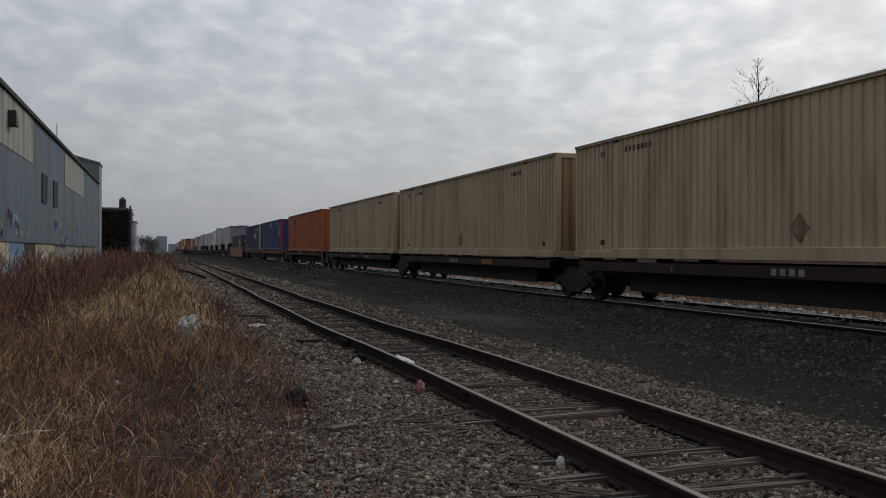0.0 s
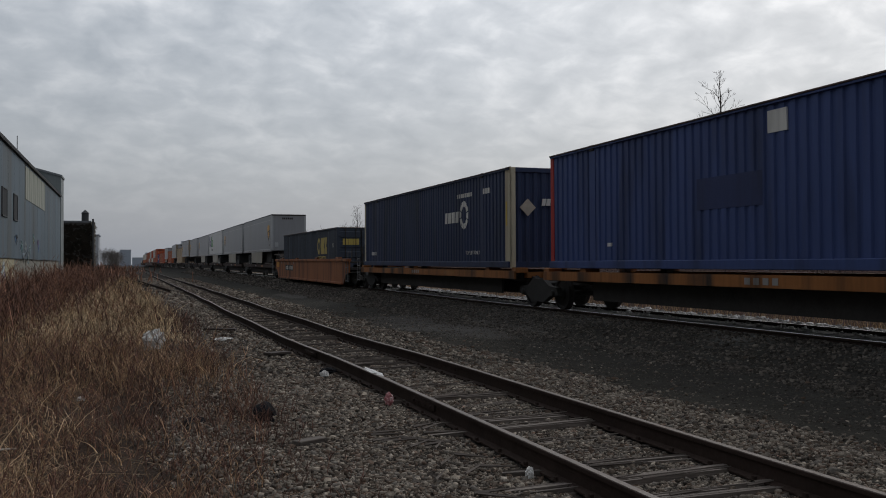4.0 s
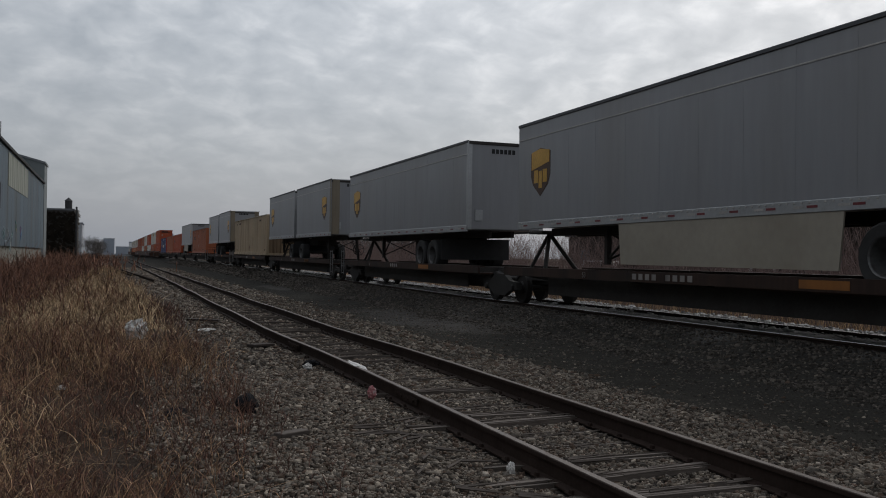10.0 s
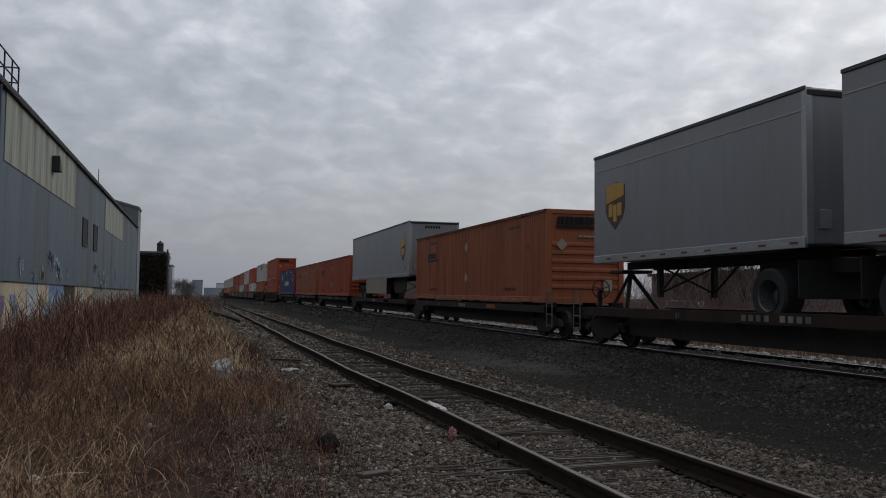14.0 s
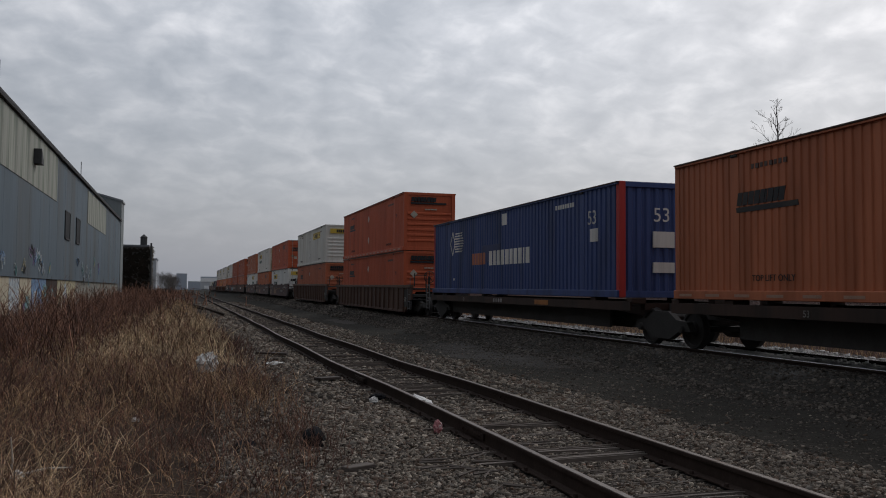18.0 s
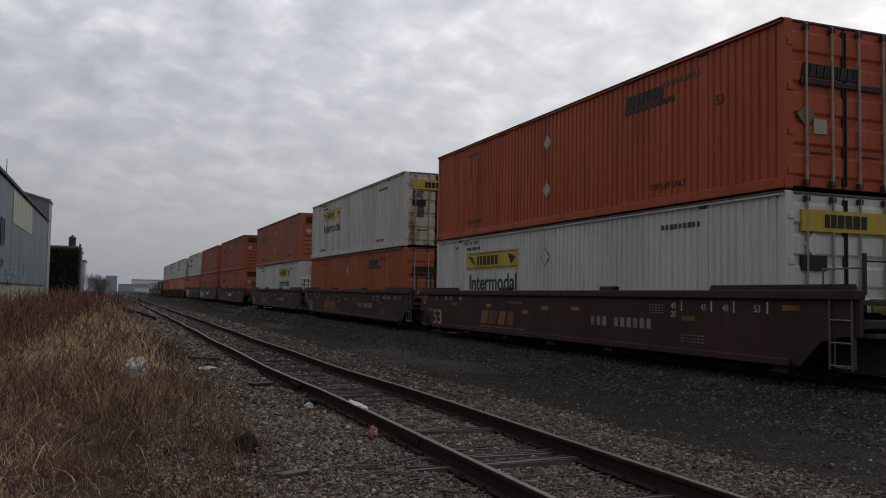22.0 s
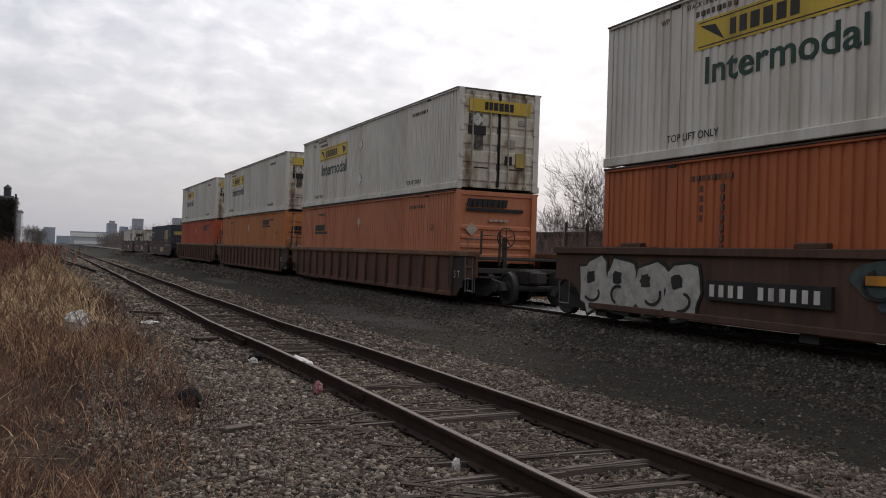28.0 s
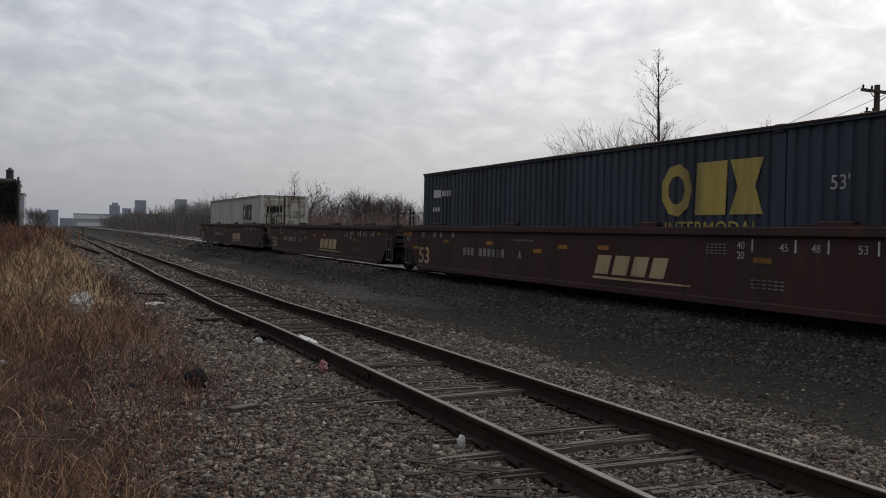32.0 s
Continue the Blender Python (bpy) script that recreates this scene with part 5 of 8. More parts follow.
def parked_car(x, y, turn, label):
    """A parked estate car: body, cabin, glass, lamps and four wheels."""
    c = thing("parked_car", label, "car", at=(x, y, float(ground_z(np.array(x), np.array(y)))))
    c.rotation_euler = (0, 0, radians(turn))
    body = part("body", lambda g: g.prism([(-2.25, 0.35), (-2.3, 0.62), (-2.22, 0.95), (-1.1, 1.05), (2.0, 1.08), (2.28, 0.95), (2.3, 0.4), (2.1, 0.3), (-2.1, 0.3)], "y", -0.87, 0.87), CAR_WHITE, c)
    part("cabin", lambda g: g.add([(-1.15, -0.8, 1.03), (1.95, -0.8, 1.06), (1.6, -0.66, 1.66), (-0.4, -0.66, 1.68), (-1.15, 0.8, 1.03), (1.95, 0.8, 1.06), (1.6, 0.66, 1.66), (-0.4, 0.66, 1.68)], [(0, 1, 2, 3), (7, 6, 5, 4), (3, 2, 6, 7), (0, 3, 7, 4), (1, 5, 6, 2), (0, 4, 5, 1)]), CAR_WHITE, c)
    for s in (-1, 1):
        for a, b in ((-0.85, 0.25), (0.35, 1.55)):
            part("side_window", lambda g: g.add([(a, s * 0.795, 1.1), (b, s * 0.795, 1.1), (b - 0.12, s * 0.69, 1.58), (a + 0.3 * (a < 0), s * 0.69, 1.58), (a, s * 0.76, 1.1), (b, s * 0.76, 1.1), (b - 0.12, s * 0.65, 1.58), (a + 0.3 * (a < 0), s * 0.65, 1.58)], [(0, 1, 2, 3), (7, 6, 5, 4), (0, 4, 5, 1), (1, 5, 6, 2), (2, 6, 7, 3), (3, 7, 4, 0)]), GLASS_DARK, c)
        for q in (-1.42, 1.38):
            w = part("wheel", lambda g: g.ring((0, 0, 0), "y", [(0.2, -0.1), (0.30, -0.11), (0.33, -0.07), (0.33, 0.07), (0.30, 0.11), (0.2, 0.1)], 20), RUBBER, c, at=(q, s * 0.79, 0.33), key="car")
            part("rim", lambda g: g.ring((0, 0, 0), "y", [(0.0, s * 0.09), (0.12, s * 0.1), (0.21, s * 0.085)], 16), GALV, w, key=("car", s))
        part("headlight", lambda g: g.slab(-2.31, -2.15, s * 0.62 - 0.17, s * 0.62 + 0.17, 0.68, 0.84, 0.03), REFLECT_WHITE, c)
    return c


parked_car(33.0, 52.5, 122, "white parked car half hidden behind the brush")
parked_car(37.5, 40.5, 132, "white parked car seen through reddish brush")
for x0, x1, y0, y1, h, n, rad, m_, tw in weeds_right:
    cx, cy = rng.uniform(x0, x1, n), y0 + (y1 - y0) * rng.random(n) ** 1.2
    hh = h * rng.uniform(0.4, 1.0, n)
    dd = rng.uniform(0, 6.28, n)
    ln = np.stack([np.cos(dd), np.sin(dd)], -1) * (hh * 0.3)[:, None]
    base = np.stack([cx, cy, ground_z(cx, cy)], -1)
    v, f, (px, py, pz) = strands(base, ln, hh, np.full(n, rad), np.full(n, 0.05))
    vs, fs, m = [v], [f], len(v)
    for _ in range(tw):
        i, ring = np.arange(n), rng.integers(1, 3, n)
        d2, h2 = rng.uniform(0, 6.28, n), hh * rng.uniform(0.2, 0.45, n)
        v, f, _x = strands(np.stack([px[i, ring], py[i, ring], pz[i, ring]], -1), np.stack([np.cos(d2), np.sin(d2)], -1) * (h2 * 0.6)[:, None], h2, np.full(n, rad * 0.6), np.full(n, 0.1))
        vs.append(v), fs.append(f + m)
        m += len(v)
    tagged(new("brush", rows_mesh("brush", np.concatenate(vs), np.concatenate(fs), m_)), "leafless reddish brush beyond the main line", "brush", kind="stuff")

low = thing("brick_building", "long low dark brick building behind the trees", "building")
part("wall", lambda g: g.box(42, 52, 22, 74, -0.3, 3.9), BRICK_DARK, low)
part("roof", lambda g: g.box(41.7, 52.3, 21.7, 74.3, 3.9, 4.15), ROOF_DARK, low)
for q in np.arange(25, 72, 5.0):
    part("window", lambda g: g.box(-0.05, 0.2, 0, 1.6, 1.4, 2.6), WINDOW_FAR, low, at=(41.98, float(q), 0), key="w")

WOOD_POLE = surface("weathered_pole_wood", (0.085, 0.068, 0.055), 0.95, 0, 0.3, 2.0, 20.0, 0.3)
pole = thing("utility_pole", "weathered wooden utility pole with two crossarms", "utility pole", at=(36.0, 29.0, 0))
part("shaft", lambda g: g.rod((0, 0, -0.2), (0, 0, 9.3), 0.19, 0.13, 10), WOOD_POLE, pole)
for z, w in ((8.95, 1.25), (7.9, 0.95)):
    arm = part("crossarm", lambda g: g.slab(-w, w, -0.06, 0.06, -0.07, 0.07, 0.01), WOOD_POLE, pole, at=(0, -0.16, z), key=w)
    for q in (-w + 0.1, -w * 0.45, w * 0.45, w - 0.1):
        part("insulator", lambda g: g.ring((0, 0, 0), "z", [(0.02, 0.0), (0.05, 0.05), (0.06, 0.12), (0.03, 0.18), (0.0, 0.19)], 8), ROOF_DARK, arm, at=(q, 0, 0.07), key="i")
    part("brace", lambda g: (g.rod((-w * 0.6, 0, 0), (0, 0.1, -0.5), 0.02), g.rod((w * 0.6, 0, 0), (0, 0.1, -0.5), 0.02)), ROOF_DARK, arm, key=w)
for q, z in ((-1.1, 9.1), (1.1, 9.1), (-0.7, 8.0)):
    part("wire", lambda g: [g.rod((q + (6 - q) * a, 33 * a, z + (4.6 - z) * a - 2.2 * a * (1 - a)), (q + (6 - q) * b, 33 * b, z + (4.6 - z) * b - 2.2 * b * (1 - b)), 0.015, n=3) for a, b in zip(np.linspace(0, 0.9, 10), np.linspace(0.1, 1.0, 10))], ROOF_DARK, pole)


# ---- the freight train ----
# how far it has come, in metres, every two seconds
TRAIN = [(0, 0.0), (2, 37.49), (4, 74.98), (6, 112.47), (8, 149.96), (10, 187.64), (12, 225.71), (14, 264.40), (16, 303.30), (18, 342.14), (20, 380.71), (22, 419.03), (24, 457.14), (26, 495.20), (28, 533.10), (30, 570.89), (32, 608.67)]
MOVING = []  # (thing, x, place along the train, z)


def on_train(ob, u, z, x=MAIN_X):
    MOVING.append((ob, x, u, z))
    ob.location = (x, u, z)
    return ob


W2 = 1.3  # half the width of a load


def corrugated(g, y0, y1, z0, z1, x, pitch=0.28, depth=0.036, out=-1):
    """A trapezoid-folded steel sheet standing in the y-z plane, with its crests at x."""
    n = max(1, round((y1 - y0) / pitch))
    p = (y1 - y0) / n
    line = []
    for k in range(n):
        a = y0 + k * p
        line += [(a, x - out * depth), (a + 0.26 * p, x - out * depth), (a + 0.36 * p, x), (a + 0.90 * p, x)]
    line.append((y1, x - out * depth))
    verts = [(xx, yy, z) for z in (z0, z1) for yy, xx in line]
    m = len(line)
    g.add(verts, [(k, k + 1, m + k + 1, m + k) for k in range(m - 1)])


def blocks(g, x, y_far, z0, size, widths, gap=0.18, slant=0.2, y_dir=-1, thick=0.006):
    """A row of plain upright slabs that stands for a painted name."""
    y = y_far
    for w in widths:
        a, b = y, y + y_dir * w * size
        s = y_dir * slant * size
        g.prism([(a, z0), (b, z0), (b + s, z0 + size), (a + s, z0 + size)], "x", x - thick, x + thick)
        y = b + y_dir * gap * size
    return y


ROD_PALE = surface("painted_lock_rod", (0.40, 0.36, 0.31), 0.6, 0.1, 0.2, 3.0, 14.0, 0.04, (0.16, 0.09, 0.05), 0.6)
STICKER_DARK = surface("peeled_sticker", (0.055, 0.050, 0.048), 0.8, 0, 0.3, 5.0, 24.0, 0.05, (0.22, 0.20, 0.16), 0.6)
STICKER_PALE = surface("faded_sticker", (0.33, 0.32, 0.29), 0.8, 0, 0.3, 5.0, 24.0, 0.05, (0.12, 0.11, 0.09), 0.6)


def container(u, z, L, body, style, end, posts=None, H=2.9, name="shipping_container", label="", group="containers on the train", bottom=None):
    """A 53-foot box: near end at u, running away from the camera for L metres."""
    c = thing(name, label, "container", group)
    on_train(c, u, z)
    post = posts or body
    key = (round(L, 1), round(H, 2))
    pitch = {"orange": 0.20, "panel": 0.20, "panel_near": 0.20, "panel_only": 0.20, "tan": 0.225}.get(style, 0.25)
    # top rails and roof differ from the body: grey, pale, dark brown
    rail_tone = TOP_GREY if body in (WHITE, WHITE_COOL) else TOP_PALE if body is TAN else TOP_BROWN
    inset = 1.96  # lifting posts stand in from the ends
    spans = [(0.16, inset), (inset + 0.26, L - inset - 0.26), (L - inset, L - 0.16)]
    for side in (-1, 1):
        w = part("side_wall", lambda g: [corrugated(g, a, b, 0.17, H - 0.06, side * W2, pitch, 0.115 * pitch, side) for a, b in spans], body, c, key=(key, side, pitch))
        part("top_rail", lambda g: g.slab(side * W2 - 0.06, side * W2 + 0.06, 0.02, L - 0.02, H - 0.04, H - 0.005, 0.008), rail_tone, c, key=(key, side, "t"))
        part("top_band", lambda g: g.box(side * W2 - 0.045, side * W2 + 0.045, 0.04, L - 0.04, H - 0.075, H - 0.038), body, c, key=(key, side))
        part("bottom_rail", lambda g: g.slab(side * W2 - 0.07, side * W2 + 0.07, 0.02, L - 0.02, 0.0, 0.18, 0.012), bottom or body, c, key=(key, side))
        for y in (0.0, L - 0.16):
            part("corner_post", lambda g: g.slab(-0.085, 0.085, 0, 0.16, 0, H, 0.02), post, c, at=(side * (W2 - 0.075), y, 0), key=H)
        for y in (inset, L - inset - 0.26):
            lift = part("lifting_post", lambda g: g.slab(-0.06, 0.06, 0, 0.26, 0.02, H - 0.02, 0.012), body, c, at=(side * (W2 - 0.055), y, 0), key=H)
            part("lifting_casting", lambda g: g.slab(-0.09, 0.08, 0.03, 0.23, H - 0.13, H + 0.01, 0.015), BLACKISH, lift, key=H)
    part("roof", lambda g: g.slab(-W2 + 0.05, W2 - 0.05, 0.03, L - 0.03, H - 0.05, H, 0.012), rail_tone, c, key=key)
    part("floor", lambda g: g.box(-W2 + 0.06, W2 - 0.06, 0.1, L - 0.1, 0.05, 0.16), BLACKISH, c, key=key)
    part("rear_wall", lambda g: g.box(-W2 + 0.16, W2 - 0.16, L - 0.12, L - 0.06, 0.1, H - 0.08), body, c, key=key)
    if end == "ribs":
        part("end_wall", lambda g: g.box(-W2 + 0.1, W2 - 0.1, 0.06, 0.12, 0.05, H - 0.02), body, c, key=H)
        for k in range(6):
            zz = 0.42 + k * 0.265
            part("end_rib", lambda g: g.prism([(0.06, 0.0), (0.015, 0.03), (0.015, 0.10), (0.06, 0.15)], "x", -W2 + 0.18, W2 - 0.18), body, c, at=(0, 0, zz), key="rib")
        part("end_header", lambda g: g.slab(-W2 + 0.12, W2 - 0.12, 0.02, 0.1, H - 0.14, H - 0.01, 0.01), body, c, key=H)
        part("end_sill", lambda g: g.slab(-W2 + 0.12, W2 - 0.12, 0.02, 0.1, 0.0, 0.17, 0.01), body, c, key=H)
    elif end == "plain":
        part("end_wall", lambda g: [corrugated_end(g, H)], TAN_RUSTY if body is TAN else body, c, key=("fold", H))
        part("end_header", lambda g: g.slab(-W2 + 0.12, W2 - 0.12, 0.02, 0.1, H - 0.14, H - 0.01, 0.01), body, c, key=H)
        part("end_sill", lambda g: g.slab(-W2 + 0.12, W2 - 0.12, 0.02, 0.1, 0.0, 0.17, 0.01), body, c, key=H)
    else:
        for s in (-1, 1):
            d = part("door", lambda g: door_leaf(g, s, H), WHITE_RUSTY if body is WHITE else body, c, key=(s, H))
            for x in (0.30, 0.86):
                part("lock_rod", lambda g: g.rod((0, 0, 0.08), (0, 0, H - 0.06), 0.024, n=6), BLACKISH if body is SLATE_NAVY else ROD_PALE, d, at=(s * x, -0.015, 0), key=H)
                for zz in (0.12, H - 0.12):
                    part("rod_keeper", lambda g: g.slab(-0.05, 0.05, -0.035, 0.03, -0.05, 0.05, 0.01), ROD_PALE if body is WHITE else BLACKISH, d, at=(s * x, 0, zz), key="k")
            part("door_handle", lambda g: g.slab(0.0, 0.42, -0.04, -0.015, -0.02, 0.02, 0.006), BLACKISH, d, at=(0.32 if s > 0 else -0.78, 0, 0.62), key="h")
            for zz in (0.3, 0.95, 1.7, 2.45):
                part("hinge", lambda g: g.slab(-0.07, 0.05, -0.02, 0.04, -0.06, 0.06, 0.01), body, d, at=(s * (W2 - 0.12), 0, zz), key="hg")
            part("door_gasket", lambda g: g.box(-0.015, 0.015, 0.01, 0.05, 0.1, H - 0.1), MARK_DARK, d, at=(s * 0.03, 0, 0), key=H)
            if body is WHITE:
                for x, zz, w, h_ in ((-0.98, H - 1.02, 0.42, 0.30), (-0.78, H - 1.72, 0.26, 0.52)) if s < 0 else ((0.62, H - 0.96, 0.20, 0.16), (0.36, H - 1.62, 0.16, 0.24)):
                    part("peeled_sticker", lambda g: g.slab(0, w, -0.006, 0.02, 0, h_, 0.004), STICKER_DARK if s < 0 else STICKER_PALE, d, at=(x, 0, zz), key=(w, h_))
    marks = {"orange": marks_orange, "panel": marks_white, "panel_near": marks_white_near, "panel_only": marks_white_only, "tan": marks_tan, "blue": marks_blue, "navy": marks_navy, "slate": marks_slate, "slate_white": marks_slate_white, "stack": marks_stack}.get(style)
    if marks:
        marks(c, L, H, end)
    return c


def corrugated_end(g, H):
    line, n = [], 9
    p = (2 * W2 - 0.3) / n
    for k in range(n):
        a = -W2 + 0.15 + k * p
        line += [(a, 0.10), (a + 0.3 * p, 0.10), (a + 0.45 * p, 0.06), (a + 0.85 * p, 0.06)]
    line.append((W2 - 0.15, 0.10))
    m = len(line)
    g.add([(x, y, z) for z in (0.1, H - 0.1) for x, y in line], [(k, k + 1, m + k + 1, m + k) for k in range(m - 1)])


def door_leaf(g, s, H):
    x0, x1 = (0.02, W2 - 0.1) if s > 0 else (-W2 + 0.1, -0.02)
    fold = [(0.1, 0.06), (0.05, 0.06)]
    for k in range(5):
        z = 0.22 + k * 0.52
        fold += [(0.05, z), (0.018, z + 0.05), (0.018, z + 0.33), (0.05, z + 0.38)]
    g.prism(fold + [(0.05, H - 0.04), (0.1, H - 0.04)], "x", x0, x1)


def plate(name, mat_, c, y0, y1, z0, z1, label="", proud=0.008, x=-W2):
    return part(name, lambda g: g.box(x - proud, x + 0.03, y0, y1, z0, z1), mat_, c, label, key=(y0, y1, z0, z1, x, proud))


def diamond(c, y, z, r=0.2, mat_=None):
    return part("placard", lambda g: g.prism([(y - r, z), (y, z - r), (y + r, z), (y, z + r)], "x", -W2 - 0.008, -W2 + 0.02), mat_ or PLACARD, c, key=(y, z, r))


def end_diamond(c, x, z, r=0.19, mat_=None):
    return part("placard", lambda g: g.prism([(x - r, z), (x, z - r), (x + r, z), (x, z + r)], "y", -0.006, 0.03), mat_ or PLACARD, c, key=("e", x, z, r))


def end_blocks(g, x0, z0, size, widths, gap=0.16, slant=0.15, y=0.0):
    x = x0
    for w in widths:
        a, b = x, x + w * size
        g.prism([(a, z0), (b, z0), (b + slant * size, z0 + size), (a + slant * size, z0 + size)], "y", y - 0.012, y + 0.03)
        x = b + gap * size


def words(c, text, y, z, size, material, tilt=0.0, bold=0.0, wide=1.0):
    return place("lettering", word_mesh(text, size, material, 0.006, tilt, bold, wide), c, (-W2 - 0.004, y, z))


def dashes(g, y_far, z, n, h, w, gap):
    for k in range(n):
        g.box(-W2 - 0.007, -W2 + 0.02, y_far - k * (w + gap) - w, y_far - k * (w + gap), z, z + h)


NAME9 = (0.6, 0.6, 0.62, 0.62, 0.5, 0.2, 0.62, 0.5, 0.62)


def marks_orange(c, L, H, end):
    near = end == "doors"
    far, z = (4.72, 2.22) if near else (13.13, 2.22) if L == 16.155 else (L - 2.15, 1.81)
    part("name_mark", lambda g: blocks(g, -W2, far, z, 0.25, NAME9, 0.07), MARK_DARK, c, "black painted company name", key=("o", L, near))
    part("underline", lambda g: g.prism([(far, z - 0.13), (far - 1.75, z - 0.13), (far - 1.73, z - 0.03), (far + 0.02, z - 0.03)], "x", -W2 - 0.006, -W2 + 0.006), MARK_DARK, c, key=("o", L, near))
    words(c, "TOP LIFT ONLY", L - 2.6, 0.36, 0.17, MARK_DARK)
    words(c, "TOP LIFT ONLY", 3.8, 0.36, 0.17, MARK_DARK)
    diamond(c, 8.3, 2.10)
    diamond(c, 8.3, 0.88)
    words(c, "53", 1.75, 1.72, 0.26, MARK_DARK)
    part("reflector_strip", lambda g: [g.box(-W2 - 0.075, -W2 - 0.06, y, y + 0.45, 0.055, 0.11) for y in np.arange(0.5, L - 0.6, 0.95)], REFLECT_WORN, c, "worn pale reflective dashes", key=L) if not near else None
    part("number_stencil", lambda g: (dashes(g, 3.4, H - 0.45, 9, 0.10, 0.09, 0.05), dashes(g, L - 2.6, H - 0.42, 8, 0.09, 0.08, 0.05)), MARK_SOFT, c, "unreadable dark number", key=(L, H))
    if near:
        part("number_stencil", lambda g: [g.box(-W2 - 0.007, -W2 + 0.02, L - 2.9 - j * 0.5, L - 2.82 - j * 0.5, H - 0.62 - i * 0.17, H - 0.51 - i * 0.17) for j, n in ((0, 4), (1, 7)) for i in range(n)], MARK_SOFT, c, "dark upright number", key=("v", L))
    if end in ("ribs", "doors"):
        part("end_name_mark", lambda g: end_blocks(g, -0.95, H - (0.95 if near else 0.45), 0.22, NAME9, 0.10), MARK_DARK, c, "black painted company name", key=("o", H, near))
        part("end_underline", lambda g: g.box(-0.97, 0.85, -0.01, 0.03, H - (1.08 if near else 0.58), H - (0.99 if near else 0.49)), MARK_DARK, c, key=("o", H, near))
        if end == "ribs":
            end_diamond(c, -0.8, H - 1.10)
            part("data_plate", lambda g: g.box(0.62, 0.9, -0.008, 0.04, 0.38, 0.72), PLACARD, c, "small pale data plate", key="d")
            part("end_number", lambda g: [g.box(-0.25 + i * 0.16, -0.12 + i * 0.16, -0.006, 0.04, H - 0.86, H - 0.80) for i in range(4)], PLACARD, c, key=H)
        else:
            part("data_plate", lambda g: g.box(-0.7, -0.42, -0.012, 0.04, 0.95, 1.2), PLACARD, c, "pale sticker", key="dd")
            end_diamond(c, -0.85, 1.25, 0.2, PLACARD_RUST)


def marks_white_near(c, L, H, end):
    marks_white(c, L, H, end, 6.54)


def marks_white_only(c, L, H, end):
    marks_white(c, L, H, end, 6.54, False)


def marks_white(c, L, H, end, near=None, word=True):
    far, z = near or L - 2.6, 1.98 if near else 1.84
    sign = part("name_panel", lambda g: g.box(-W2 - 0.009, -W2 + 0.02, far - 3.65, far, z, z + 0.52), YELLOW, c, "yellow company name panel with dark shapes", key=("h", far))
    part("name_mark", lambda g: (blocks(g, -W2 - 0.009, far - 0.85, z + 0.12, 0.27, (0.5, 0.6, 0.72, 0.72, 0.72, 0.65), 0.3, 0.0), g.prism([(far - 0.12, z + 0.42), (far - 0.5, z + 0.38), (far - 0.72, z + 0.08)], "x", -W2 - 0.014, -W2), g.prism([(far - 3.0, z + 0.42), (far - 3.5, z + 0.30), (far - 3.2, z + 0.1)], "x", -W2 - 0.014, -W2), g.box(-W2 - 0.012, -W2, far - 3.57, far - 0.08, z + 0.04, z + 0.06), g.box(-W2 - 0.012, -W2, far - 3.57, far - 0.08, z + 0.46, z + 0.48)), MARK_DARK, sign, key=("h", far))
    if word:
        words(c, "Intermodal", far - 0.22, z - 0.61, 0.66, MARK_GREEN, 0.0, 0.013, 1.15)
    words(c, "TOP LIFT ONLY", (L - 1.9), 0.30, 0.19, MARK_DARK)
    words(c, "TOP LIFT ONLY", 3.75, 0.30, 0.17, MARK_DARK)
    words(c, "STACK LINE 3 HIGH", L - 2.35, H - 0.24, 0.125, MARK_SOFT)
    words(c, "WP", L - 1.65, H - 0.36, 0.15, MARK_SOFT)
    for zz in (H * 0.72, H * 0.27):
        part("placard_edge", lambda g: g.prism([(8.35 - 0.235, zz), (8.35, zz - 0.235), (8.35 + 0.235, zz), (8.35, zz + 0.235)], "x", -W2 - 0.005, -W2 + 0.02), MARK_SOFT, c, "dark placard holder edge", key=("w", zz))
        diamond(c, 8.35, zz, 0.21, WHITE_COOL)
    part("number_stencil", lambda g: (dashes(g, 5.0, H - 0.42, 10, 0.10, 0.09, 0.05), dashes(g, 1.6, H - 0.42, 2, 0.14, 0.12, 0.06)), MARK_SOFT, c, "unreadable dark number", key=(L, H))
    small = bool(near) and word and end == "ribs"
    if small:
        place("lettering", end_word("Intermodal", 0.2, MARK_GREEN), c, (-0.5, 0.0, H - 0.82))
    pa, pb = (-0.65, 0.42) if small else (-0.98, 0.98)
    s = part("end_name_panel", lambda g: g.box(pa, pb, -0.03, 0.03, H - 0.66, H - 0.30), YELLOW, c, "yellow company name panel", key=("h", H, end, small))
    part("end_name_mark", lambda g: end_blocks(g, -0.5, H - 0.59, 0.18 if small else 0.22, (0.45, 0.5, 0.62, 0.62, 0.62, 0.55), 0.16, 0.0, -0.03), MARK_DARK, s, key=("h", H, small))
    if end == "doors":
        part("sticker", lambda g: g.box(-0.98, -0.45, -0.022, 0.04, 1.55, 1.8), MARK_DARK, c, "black warning sticker", key="s")
        part("sticker", lambda g: g.box(0.2, 0.42, -0.022, 0.04, 0.75, 1.0), MARK_DARK, c, "black warning sticker", key="s2")
        part("sticker", lambda g: g.box(0.55, 0.85, -0.022, 0.04, 0.7, 1.1), YELLOW_FADED, c, "yellow sticker", key="y")
        end_diamond(c, -0.72, 1.98, 0.2, WHITE_COOL)


